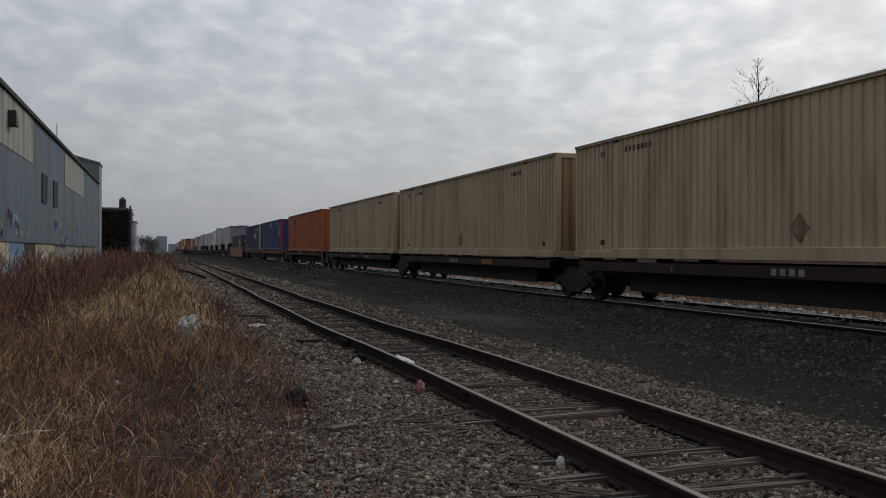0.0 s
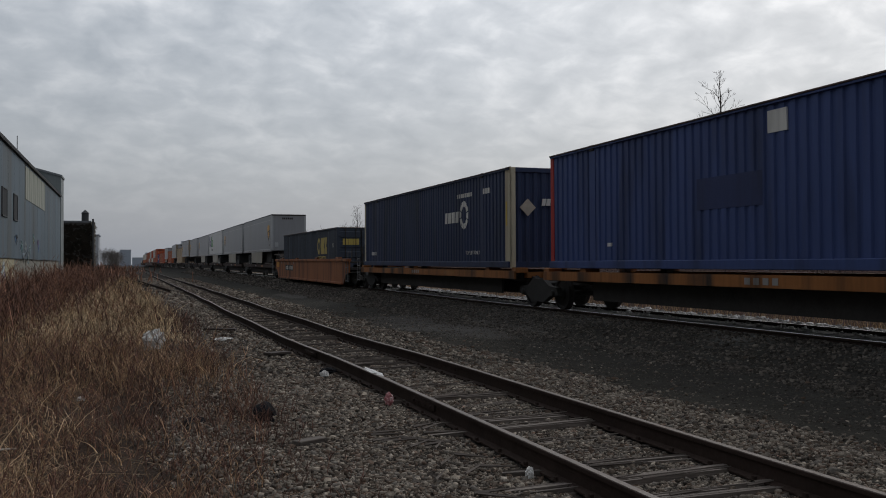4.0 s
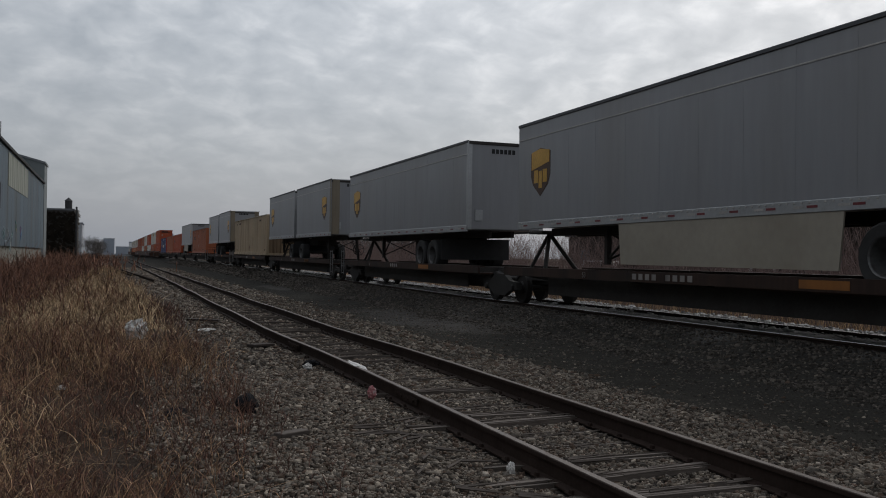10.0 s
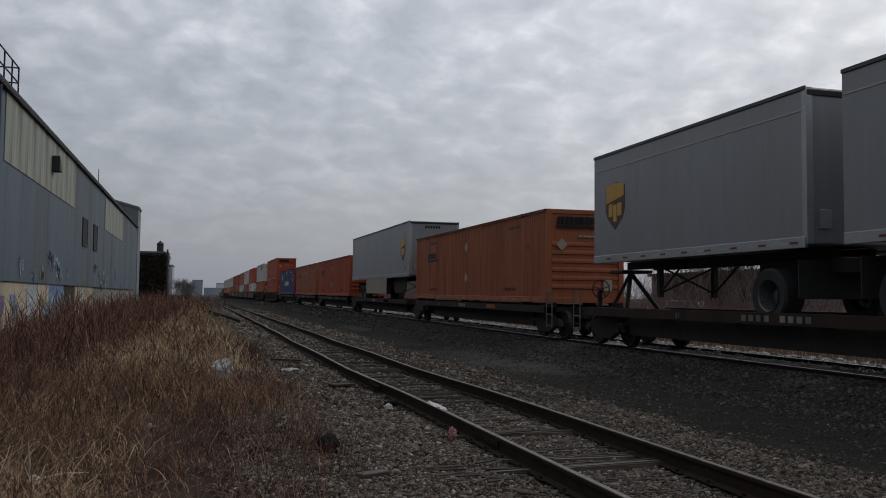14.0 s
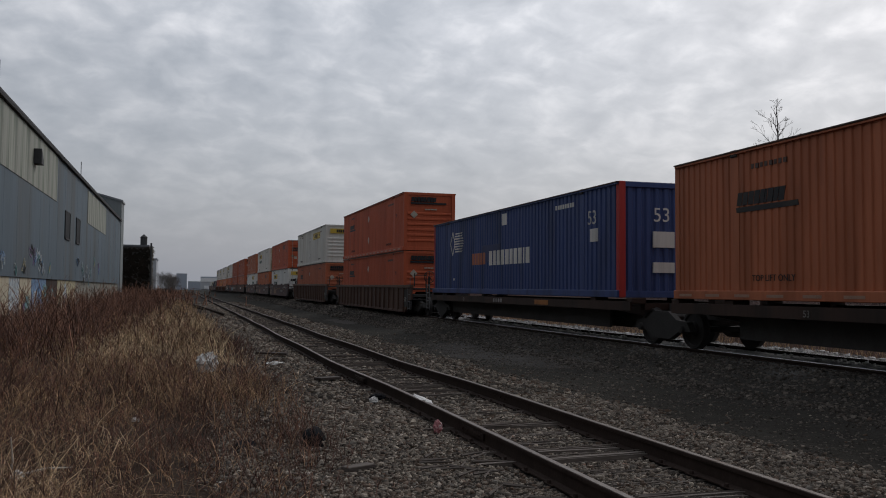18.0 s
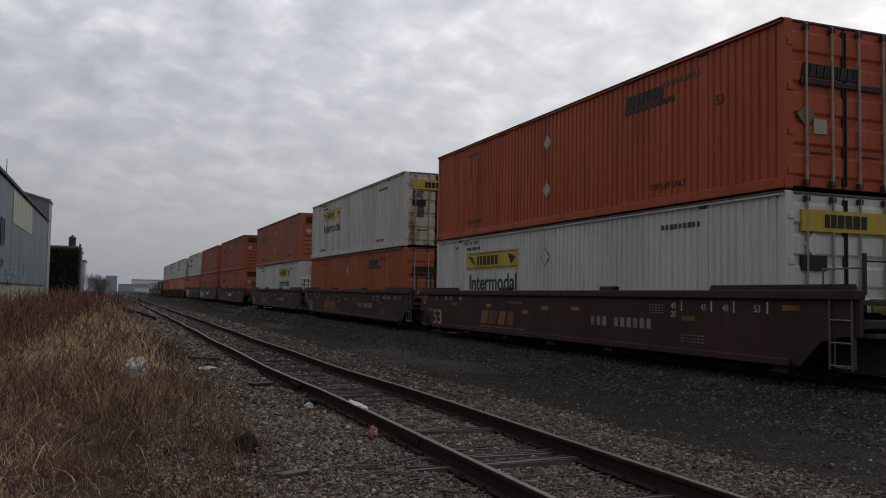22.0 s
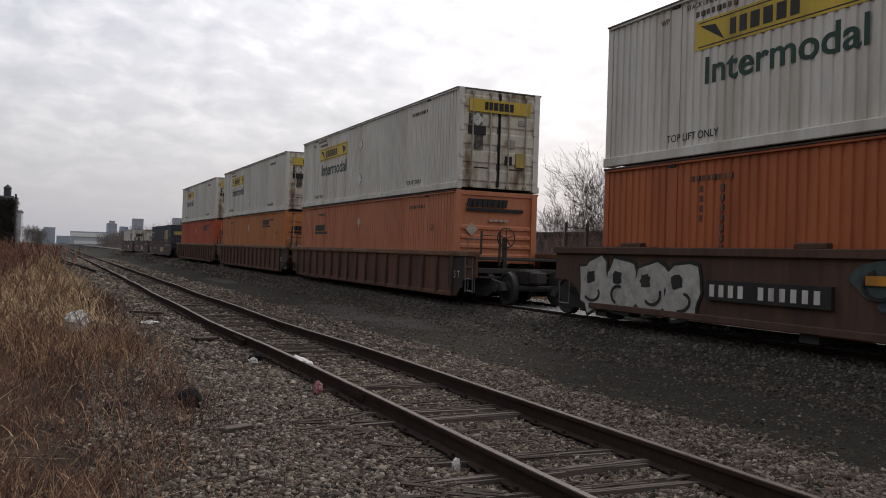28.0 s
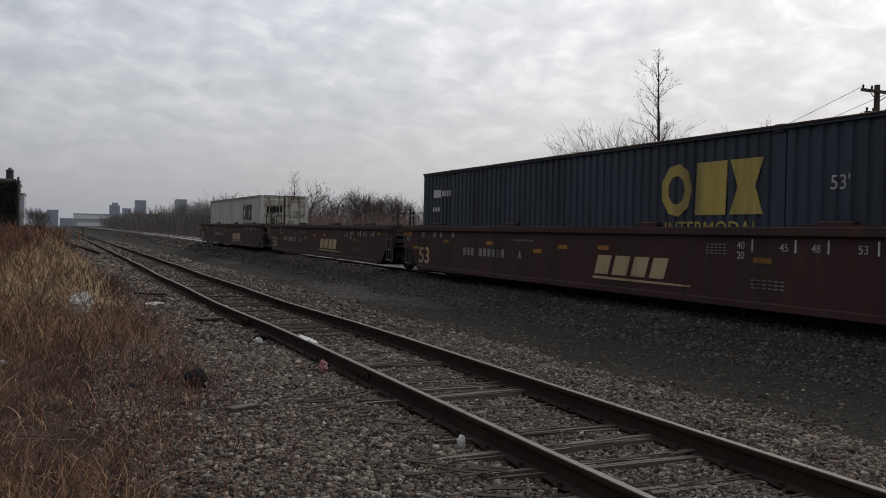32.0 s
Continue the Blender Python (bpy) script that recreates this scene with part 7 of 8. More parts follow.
def spine_car(u0, u1, deck, label, trucks=(True, True), load="box", bands=True, coupler=(False, False)):
    """A spine car under a box or a trailer; u0, u1: its ends. Heights are from the rail's top."""
    c = thing("spine_car", label, "rail car", "spine cars")
    on_train(c, u0, MAIN_TOP)
    L = u1 - u0
    k = round(L, 1)
    part("centre_sill", lambda g: g.prism([(0.1, 0.62), (1.9, 0.62), (2.7, 0.30), (L - 2.7, 0.30), (L - 1.9, 0.62), (L - 0.1, 0.62), (L - 0.1, 0.95), (0.1, 0.95)], "x", -0.30, 0.30), BLACKISH, c, key=k)
    for s in (-1, 1):
        part("side_rail", lambda g: g.prism([(s * 1.30, 0.78), (s * 1.36, 0.78), (s * 1.36, 1.0), (s * 1.12, 1.0), (s * 1.12, 0.96), (s * 1.30, 0.96)], "y", 0.9, L - 0.9), deck, c, key=(k, s))
        part("under_frame", lambda g: (g.box(s * 0.9 - 0.03, s * 0.9 + 0.03, 2.7, L - 2.7, 0.31, 0.94),), BLACKISH, c, key=(k, s))
    for q in np.linspace(1.9, L - 1.9, 7):
        part("cross_arm", lambda g: g.prism([(-1.30, 0.80), (-0.28, 0.60), (0.28, 0.60), (1.30, 0.80), (1.30, 0.94), (-1.30, 0.94)], "y", -0.09, 0.09), BLACKISH, c, at=(0, float(q), 0), key="arm")
    if load == "box":
        for q in (1.0, 2.9, L - 2.9, L - 1.0):
            part("pedestal", lambda g: (g.slab(-1.32, -0.95, -0.14, 0.14, 0.94, 1.09, 0.015), g.slab(0.95, 1.32, -0.14, 0.14, 0.94, 1.09, 0.015), g.box(-0.95, 0.95, -0.1, 0.1, 0.80, 0.96)), deck, c, at=(0, q, 0), key="ped")
    else:
        part("hitch", lambda g: (g.rod((-0.5, L - 1.7, 0.9), (0, L - 1.0, 1.95), 0.06), g.rod((0.5, L - 1.7, 0.9), (0, L - 1.0, 1.95), 0.06), g.rod((-0.35, L - 0.5, 0.9), (0, L - 1.0, 1.95), 0.05), g.slab(-0.45, 0.45, L - 1.4, L - 0.6, 1.93, 2.02, 0.02)), BLACKISH, c, "folding trailer hitch", key=k)
        part("wheel_deck", lambda g: (g.slab(-1.29, -0.55, 1.0, L * 0.42, 0.74, 0.80, 0.01), g.slab(0.55, 1.29, 1.0, L * 0.42, 0.74, 0.80, 0.01)), deck, c, key=k)
    if bands:
        part("amber_band", lambda g: g.box(-1.366, -1.35, L * 0.30, L * 0.30 + 1.0, 0.82, 0.96), AMBER_WORN, c, "worn amber painted panel", key=k)
        part("amber_band", lambda g: g.box(-1.366, -1.35, L * 0.76, L * 0.76 + 0.7, 0.82, 0.96), AMBER_WORN, c, "worn amber painted panel", key=k)
    if deck is not SPINE_YELLOW:
        place("lettering", word_mesh("53", 0.17, MARK_DIM, 0.006), c, (-1.366, L * 0.72, 0.82))
    part("number_stencil", lambda g: [g.box(-1.367, -1.35, L * 0.50 + i * 0.23, L * 0.50 + i * 0.23 + 0.14, 0.83, 0.95) for i in range(9 if all(coupler) else 4) if i != 4], MARK_DIM, c, "worn white reporting marks", key=k)
    part("air_hose", lambda g: (g.rod((-0.4, 2.6, 0.72), (-0.4, L - 2.6, 0.72), 0.025), g.rod((0.5, L * 0.5, 0.52), (0.5, L * 0.5 + 1.2, 0.52), 0.2, n=10)), BLACKISH, c, "brake pipe and air tank", key=k)
    if trucks[0]:
        truck(c, 0.0 if not coupler[0] else 1.5)
    if trucks[1]:
        truck(c, L if not coupler[1] else L - 1.5)
    if coupler[1]:
        part("coupler", lambda g: (g.slab(-0.14, 0.14, L - 0.2, L + 0.75, 0.55, 0.85, 0.03), g.slab(-0.22, 0.22, L + 0.6, L + 0.85, 0.52, 0.88, 0.04)), BLACKISH, c, key=k)
        ladder(c, L - 0.62)
        brake_wheel(c, L - 0.2, 1.5)
    if coupler[0]:
        part("coupler", lambda g: (g.slab(-0.14, 0.14, -0.75, 0.2, 0.55, 0.85, 0.03), g.slab(-0.22, 0.22, -0.85, -0.6, 0.52, 0.88, 0.04)), BLACKISH, c, key=(k, 0))
        ladder(c, 0.25)
    return c


def well_car(u0, u1, body, kind_, label, top=1.42, trucks=(True, True), coupler=(True, True), marks=None, low=0.12, lip_up=0.0):
    """A well car for stacked boxes; kind_: ribbed or smooth sides. u0, u1: the ends of its body; heights from the rail's top."""
    c = thing("well_car", label, "rail car", "well cars")
    on_train(c, u0, MAIN_TOP)
    L = u1 - u0
    k = (round(L, 1), round(top, 2), round(low, 2))
    lip = 0.95
    for s in (-1, 1):
        side = part("side_sill", lambda g: g.prism([(0.0, top - 0.62), (0.35, top - 0.62), (lip - 0.2, top - 0.72), (lip, low + 0.22), (lip + 0.22, low), (L - lip - 0.22, low), (L - lip, low + 0.22), (L - lip + 0.2, top - 0.72), (L - 0.35, top - 0.62), (L, top - 0.62), (L, top), (0, top)], "x", s * 1.40 - 0.03, s * 1.40 + 0.03), body, c, key=(k, s))
        part("top_chord", lambda g: g.slab(s * 1.40 - 0.10, s * 1.40 + 0.07, 0, L, top - 0.07, top + 0.07, 0.012), body if kind_ == "smooth" else CHORD_TAN if body is WELL_RIB else CHORD_DARK, c, key=(k, s))
        part("bottom_chord", lambda g: g.slab(s * 1.40 - 0.08, s * 1.40 + 0.06, lip + 0.4, L - lip - 0.4, low - 0.02, low + 0.10, 0.012), body, c, key=(k, s))
        if lip_up:
            for a, b in ((0.1, 3.4), (L - 3.4, L - 0.1)):
                part("end_coaming", lambda g: g.prism([(a, top), (b, top), (b - 0.12, top + lip_up), (a + 0.05, top + lip_up)], "x", s * 1.40 - 0.05, s * 1.40 + 0.05), body, c, key=(k, s, a))
        if kind_ == "ribbed":
            for q in np.arange(lip + 0.45, L - lip, 1.02):
                part("rib", lambda g: g.prism([(s * 1.42, -0.075), (s * 1.42, 0.075), (s * 1.50, 0.05), (s * 1.50, -0.05)], "z", 0.14, top - 0.02), body, side, at=(0, float(q), 0), key=(top, s))
        else:
            for q in (2.6, L * 0.36, L * 0.64, L - 2.6):
                part("guide_block", lambda g: g.slab(s * 1.32 - 0.1, s * 1.32 + 0.1, -0.3, 0.3, top + 0.06, top + 0.16, 0.02), body, side, at=(0, q, 0), key=("gb", top, s))
    part("well_floor", lambda g: ([g.box(-1.38, 1.38, q - 0.18, q + 0.18, 0.10, 0.25) for q in (lip + 0.7, L * 0.36, L * 0.5, L * 0.64, L - lip - 0.7)],), BLACKISH, c, key=k)
    for a, b in ((0.0, 1.45), (L - 1.45, L)):
        part("end_platform", lambda g: (g.slab(-1.36, 1.36, a, b, top - 0.50, top - 0.36, 0.02), g.box(-0.3, 0.3, a, b, 0.55, top - 0.5)), BLACKISH, c, key=(k, a))
    for far in (False, True):
        m = (lambda q: L - q) if far else (lambda q: q)

        def span(p, q):
            return (min(m(p), m(q)), max(m(p), m(q)))

        y0, y1 = span(0.06, 1.40)
        part("end_deck", lambda g: (g.slab(-1.34, 1.34, y0, y1, top - 0.15, top - 0.09, 0.01), [g.box(-1.32, 1.32, q, q + 0.03, top - 0.09, top - 0.07) for q in np.arange(y0 + 0.05, y1 - 0.05, 0.13)]), BLACKISH, c, "dark end walkway grating", key=(k, far, "deck"))
        y0, y1 = span(0.30, 1.25)
        part("end_side_plate", lambda g: g.prism([(y0, top - 0.1), (y1, top - 0.1), (y1 - 0.08, 0.66), (y0 + 0.22, 0.60)], "x", -1.36, -1.33), body, c, key=(k, far, "plate"))
        part("air_reservoir", lambda g: (g.rod((-0.95, m(0.95), 0.93), (-0.05, m(0.95), 0.93), 0.17, n=10), g.slab(0.15, 0.75, *span(0.7, 1.15), 0.78, 1.05, 0.03)), BLACKISH, c, "brake reservoir and valve box", key=(k, far, "air"))
        part("handrail", lambda g: (g.rod((-1.27, m(0.10), top - 0.05), (-1.27, m(0.10), top + 0.40), 0.016), g.rod((-1.27, m(0.85), top - 0.05), (-1.27, m(0.85), top + 0.40), 0.016), g.rod((-1.27, m(0.10), top + 0.40), (-1.27, m(0.85), top + 0.40), 0.016)), LADDER_GREY, c, key=(k, far, "rail"))
        part("stirrup_step", lambda g: (g.rod((-1.40, m(0.12), 0.28), (-1.40, m(0.12), 0.75), 0.016), g.rod((-1.40, m(0.50), 0.28), (-1.40, m(0.50), 0.75), 0.016), g.rod((-1.40, m(0.12), 0.28), (-1.40, m(0.50), 0.28), 0.016)), LADDER_GREY, c, key=(k, far, "step"))
        part("air_hose", lambda g: (g.rod((0.35, m(0.02), 0.62), (0.42, m(-0.35), 0.34), 0.025), g.rod((0.42, m(-0.35), 0.34), (0.36, m(-0.62), 0.46), 0.025)), BLACKISH, c, key=(k, far, "hose"))
    for y in (1.45, L - 1.55):
        part("end_bulkhead", lambda g: g.box(-1.37, 1.37, y, y + 0.1, 0.24, top - 0.42), BLACKISH, c, key=(k, y))
    for y, s in ((0.05, -1), (L - 0.12, 1)):
        part("grab_post", lambda g: (g.slab(-1.285, -1.24, y, y + 0.045, top, top + 0.62, 0.01), g.slab(-0.73, -0.685, y, y + 0.045, top - 0.3, top + 0.62, 0.01), g.rod((-1.26, y + 0.03, top + 0.5), (-0.7, y + 0.03, top + 0.5), 0.015)), BLACKISH, c, key=(k, y))
        part("end_walkway", lambda g: (g.box(-1.36, 1.36, y - 0.25 if s < 0 else y, y if s < 0 else y + 0.3, top - 0.62, top - 0.57), g.rod((-1.2, y, top - 0.9), (1.2, y, top - 0.9), 0.02)), BLACKISH, c, key=(k, y))
    ladder(c, 0.12, -1.46, 0.25, top)
    if trucks[0]:
        truck(c, 0.35 if coupler[0] else -0.55)
    if trucks[1]:
        truck(c, L - 0.35)
    for on, a, b in ((coupler[0], -0.95, 0.3), (coupler[1], L - 0.3, L + 0.95)):
        part("coupler" if on else "articulated_joint", lambda g: (g.slab(-0.14, 0.14, a, b, 0.55, 0.85, 0.03), g.slab(-0.24, 0.24, (a + b) / 2 - 0.2, (a + b) / 2 + 0.2, 0.5, 0.9, 0.04)), BLACKISH, c, key=(k, a))
    if coupler[0]:
        brake_wheel(c, 0.1, top + 0.45)
    if marks:
        marks(c, L, top)
    return c


def well_words(c, text, y, z, size, material, bold=0.0, wide=1.0):
    return place("lettering", word_mesh(text, size, material, 0.006, 0.0, bold, wide), c, (-1.436, y, z))


def marks_brown_well(c, L, top, logo=True):
    X = -1.435
    dim = MARK_CREAM if logo else MARK_FADED
    part("name_mark", lambda g: blocks(g, X, 8.5 if logo else 13.7, 0.48, 0.38, (1.2, 1.25, 1.15, 1.1), 0.35, 0.35), dim, c, "worn company name", key=(L, logo))
    part("name_underline", lambda g: g.prism([((8.55 if logo else 13.75), 0.38), ((5.6 if logo else 10.8), 0.38), ((5.6 if logo else 10.8), 0.41), ((8.55 if logo else 13.75), 0.43)], "x", X - 0.006, X + 0.006), dim, c, key=(L, logo))
    well_words(c, "53", L - 1.28, 0.34, 0.66, MARK_CREAM, 0.014, 1.3)
    part("number_panel", lambda g: g.box(X - 0.004, X + 0.006, L - 0.75, L - 0.08, 1.13, 1.30), AMBER_WORN, c, "worn amber panel", key=(L, "p"))
    well_words(c, "125", L - 0.30, 0.98, 0.20, MARK_WHITE)
    for t, y in (("53", L - 1.52), ("48", L - 2.35), ("45", L - 2.82), ("40", L - 3.62)):
        well_words(c, t, y, 1.12, 0.19, MARK_WHITE)
    well_words(c, "40", 4.5, 1.08, 0.17, MARK_WHITE)
    well_words(c, "20", 4.5, 0.92, 0.17, MARK_WHITE)
    for t, y in (("45", 3.6), ("48", 3.0), ("53", 2.2)):
        well_words(c, t, y, 1.06, 0.17, MARK_WHITE)
    well_words(c, "A", 11.7, 0.66, 0.26, MARK_WHITE)
    part("load_scale", lambda g: [g.box(X - 0.006, X + 0.006, y, y + 0.03, 1.04, 1.24) for y in (4.15, 3.28, 2.68, 1.86)], MARK_WHITE, c, key=L)
    part("amber_band", lambda g: [g.box(X - 0.006, X + 0.006, y, y + 0.38, z_, z_ + 0.09) for y, z_ in ((L * 0.42, 0.96), (L * 0.5, 0.94), (L * 0.68, 0.96), (L * 0.82, 0.96), (3.75, 0.86), (1.15, 1.10), (L - 1.25, 0.74), (10.6, 0.82))], AMBER_DIM, c, "amber reflective panels", key=L)
    part("number_stencil", lambda g: ([g.box(X - 0.006, X + 0.006, (12.4 if logo else 5.15) + i * 0.24, (12.4 if logo else 5.15) + i * 0.24 + 0.15, 0.66, 0.86) for i in range(10) if i != 6], [g.box(X - 0.006, X + 0.006, 3.5 + i * 0.12, 3.58 + i * 0.12, 0.46 + 0.06 * j, 0.48 + 0.06 * j) for i in range(6) for j in range(3)], [g.box(X - 0.006, X + 0.006, 11.0 + i * 0.12, 11.08 + i * 0.12, 1.08, 1.12) for i in range(8)], [g.box(X - 0.006, X + 0.006, 4.75 + i * 0.1, 4.81 + i * 0.1, 0.98 + 0.05 * j, 1.0 + 0.05 * j) for i in range(5) for j in range(4)]), MARK_DIM, c, "small unreadable white stencils", key=(L, logo))


def marks_brown_plain(c, L, top):
    marks_brown_well(c, L, top, False)


def marks_rib_well(c, L, top):
    X = -1.435
    well_words(c, "125 T", 1.62, 0.62, 0.28, MARK_WHITE)
    part("dark_panel", lambda g: g.box(X - 0.003, X + 0.01, 0.75, 1.7, 0.36, 1.2), MARK_DARK, c, key=L)
    part("number_stencil", lambda g: [g.box(-1.505, -1.49, L * 0.45 + i * 0.16, L * 0.45 + i * 0.16 + 0.1, top - 0.0, top + 0.03) for i in range(9)], MARK_DIM, c, "small white reporting marks", key=L)


def marks_dark_well(c, L, top):
    X = -1.435
    part("number_stencil", lambda g: [g.box(X - 0.006, X + 0.006, L * 0.42 + i * 0.24, L * 0.42 + i * 0.24 + 0.16, 0.72, 1.0) for i in range(10) if i != 6], MARK_WHITE, c, "white reporting marks", key=L)
    part("number_panel", lambda g: g.box(X - 0.003, X + 0.006, L * 0.42 - 0.15, L * 0.42 + 2.6, 0.64, 1.08), MARK_DARK, c, key=L)
    part("amber_band", lambda g: [g.box(X - 0.006, X + 0.006, y, y + 0.45, 1.0, 1.14) for y in (2.2, L * 0.36, L * 0.6)], AMBER, c, key=L)


def stroke(g, pts, w, x):
    """A sprayed line through points of (y, z), w wide."""
    for (y0, z0), (y1, z1) in zip(pts[:-1], pts[1:]):
        d = math.hypot(y1 - y0, z1 - z0) or 1.0
        ny, nz = -(z1 - z0) / d * w / 2, (y1 - y0) / d * w / 2
        g.prism([(y0 + ny, z0 + nz), (y1 + ny, z1 + nz), (y1 - ny, z1 - nz), (y0 - ny, z0 - nz)], "x", x - 0.004, x + 0.008)


def curl(r, y, z, size, turns):
    """A loose looping hand-drawn line."""
    a0, n, k = r.uniform(0, 6.28), 12, r.choice((-1, 1))
    return [(y + size * (0.4 + 0.6 * q / n) * math.cos(a0 + k * turns * 6.28 * q / n) * 1.5, min(1.30, max(0.22, z + size * (0.4 + 0.6 * q / n) * math.sin(a0 + k * turns * 6.28 * q / n)))) for q in range(n + 1)]


def marks_graffiti_well(c, L, top):
    """Sprayed shapes along a whole well unit: pale rounded forms at its far end, coloured patches along the middle."""
    X = -1.50
    part("number_panel", lambda g: g.box(X, -1.43, 11.75, 14.3, 0.62, 0.95), MARK_DARK, c, key="gw")
    part("number_stencil", lambda g: [g.box(X - 0.006, X + 0.006, 14.2 - i * 0.215 - 0.11, 14.2 - i * 0.215, 0.68, 0.88) for i in range(11) if i != 4], MARK_WHITE, c, "white reporting marks", key="gw")
    for y in (10.6, 7.6, 3.4, 1.2):
        part("amber_band", lambda g: g.box(X - 0.006, X + 0.01, y, y + 0.6, 1.0, 1.13), AMBER, c, key=("gw", y))
    r = random.Random(9)
    for k in range(4):
        y_, h_ = L - 1.5 - k * 0.88, (1.12, 1.0, 1.05, 1.0, 0.8)[k]
        z_ = (0.72, 0.74, 0.70, 0.72, 0.60)[k]
        part("graffiti", lambda g: tag_shape(g, y_, z_, 1.18, h_ + 0.14, k + 40, -1.449 - 0.001 * k), MARK_DARK, c, "dark graffiti outline")
        part("graffiti", lambda g: tag_shape(g, y_, z_, 1.06, h_, k + 40, -1.457 - 0.001 * k), SPRAY_WHITE, c, "pale bubble graffiti shape")
        part("graffiti", lambda g: (tag_shape(g, y_ + 0.12, z_ + 0.16, 0.30, 0.26, k + 50, -1.465 - 0.001 * k), stroke(g, curl(r, y_, z_ - 0.12, 0.24, 0.45), 0.05, -1.466 - 0.001 * k)), MARK_DARK, c, "dark graffiti shading")
    cool = (MURAL[0], MURAL[1], MURAL[2], SPRAYS[2], MURAL[0], WELL_DARK, MURAL[2])
    warm = (SPRAYS[1], SPRAYS[4], MURAL[2], SPRAYS[3], SPRAYS[1], WELL_DARK, MURAL[0])
    plum = (SPRAYS[0], SPRAYS[4], SPRAYS[0], WELL_DARK, SPRAYS[3], MURAL[3], SPRAYS[4])
    for k in range(84):
        y_ = 0.7 + 10.4 * ((k * 0.618) % 1.0)
        z_ = r.uniform(0.34, 1.16)
        colours = cool if y_ + r.uniform(-0.5, 0.5) > 5.4 else warm if y_ + r.uniform(-0.4, 0.4) > 2.4 else plum
        part("graffiti", lambda g: tag_shape(g, y_, z_, r.uniform(0.35, 1.1), r.uniform(0.22, 0.62), k + 60, -1.449 - 0.0003 * k), colours[k % 7], c, "sprayed coloured graffiti patch")
    for k in range(90):
        y_ = 0.9 + 10.1 * ((k * 0.755) % 1.0)
        colours = (MURAL[1], MARK_DARK, SPRAYS[2], MURAL[0], MARK_DARK) if y_ > 5.2 else (SPRAYS[1], MARK_DARK, MURAL[2], SPRAYS[3], MARK_DARK) if y_ > 2.2 else (SPRAYS[0], SPRAYS[4], MURAL[3], SPRAYS[3], SPRAYS[0])
        z_ = r.uniform(0.45, 1.1)
        part("graffiti", lambda g: stroke(g, curl(r, y_, z_, r.uniform(0.10, 0.26), r.uniform(0.3, 0.8)), r.uniform(0.02, 0.055), -1.476 - 0.0003 * k), colours[k % 5], c, "sprayed graffiti line")


def marks_teal_well(c, L, top):
    marks_dark_well(c, L, top)
    r = random.Random(4)
    for k in range(14):
        y_ = r.uniform(L - 6.0, L - 1.2)
        part("graffiti", lambda g: tag_shape(g, y_, r.uniform(0.5, 0.95), r.uniform(0.4, 0.9), r.uniform(0.4, 0.8), k + 90, -1.449 - 0.0006 * k), GRAFFITI[(2, 1, 2)[k % 3]], c, "faded teal graffiti patch")
    for k in range(12):
        y_ = r.uniform(L - 6.0, L - 1.4)
        part("graffiti", lambda g: stroke(g, curl(r, y_, r.uniform(0.5, 1.0), r.uniform(0.2, 0.4), r.uniform(0.4, 0.9)), 0.06, -1.462 - 0.0004 * k), (MARK_DARK, GRAFFITI[1])[k % 2], c, "sprayed graffiti line")


# ---- the consist, front to back ----
BOX_Z, LOW_Z, HIGH_Z = 1.60, 0.73, 3.62
OR, OD, RO = ORANGE, ORANGE_DULL, RED_ORANGE


def orange_box(u, z, end, body=ORANGE, L=16.15, what="orange 53-foot container with black name"):
    return container(u, z, L, body, "orange", end, H=2.90 if z < 1.7 and z > 1.5 else 2.86, label=what)


def white_box(u, z, end, near_panel=False, body=None):
    return container(u, z, 16.15, body or WHITE, "panel_near" if near_panel else "panel", end, H=2.86, label="white 53-foot container with a yellow name panel")


for u0, L in ((3.9, 16.2), (21.3, 16.3), (38.7, 16.2)):
    container(u0, BOX_Z, L, TAN, "tan", "plain", H=2.88, label="tan corrugated container with rust stains, on a spine car")
orange_box(57.6, BOX_Z, "plain", ORANGE, 16.155, what="orange container on a rusty spine car")
container(78.5, BOX_Z, 16.1, BLUE, "blue", "plain", RED_POST, 2.88, label="blue corrugated container with red corner posts")
container(97.1, BOX_Z, 15.95, NAVY, "navy", "plain", CREAM_POST, 2.88, label="navy container with a cream corner panel")
container(118.6, 0.68, 15.9, SLATE_NAVY, "slate", "doors", None, 2.88, label="dark slate container low in a yellow well car")
trailer(139.9, 2.58, 16.0, TRAILER_GREY, "badge_near", 2.73, True, "near", label="grey van trailer with a brown shield badge and cream skirt")
trailer(157.2, 2.58, 16.2, TRAILER_GREY, "badge_far", 2.73, True, label="grey van trailer with a brown shield badge, on a spine car")
trailer(174.95, 2.58, 16.1, TRAILER_WHITE, "parcel", 2.73, True, wheel_mat=WHEEL_WHITE, label="white van trailer with a purple and green name")
trailer(192.25, 2.58, 16.1, TRAILER_GREY, "badge_far", 2.73, True, label="grey van trailer with a brown shield badge and cream skirt")
trailer(211.9, 2.62, 14.0, TRAILER_GREY, "badge_far", 2.75, False, label="shorter grey van trailer with a brown shield badge")
trailer(229.5, 2.75, 8.4, TRAILER_GREY, "badge_near", 2.80, False, "near", label="short grey pup trailer with a brown shield badge")
trailer(238.6, 2.75, 8.5, TRAILER_GREY, "badge_far", 2.80, False, label="short grey pup trailer, the second of a pair")
container(248.2, BOX_Z, 16.25, TAN, "tan", "plain", H=2.90, label="tan corrugated container on a spine car between trailers")
trailer(267.7, 2.73, 8.4, TRAILER_GREY, "badge_near", 2.85, False, "near", label="short grey pup trailer with a brown shield badge")
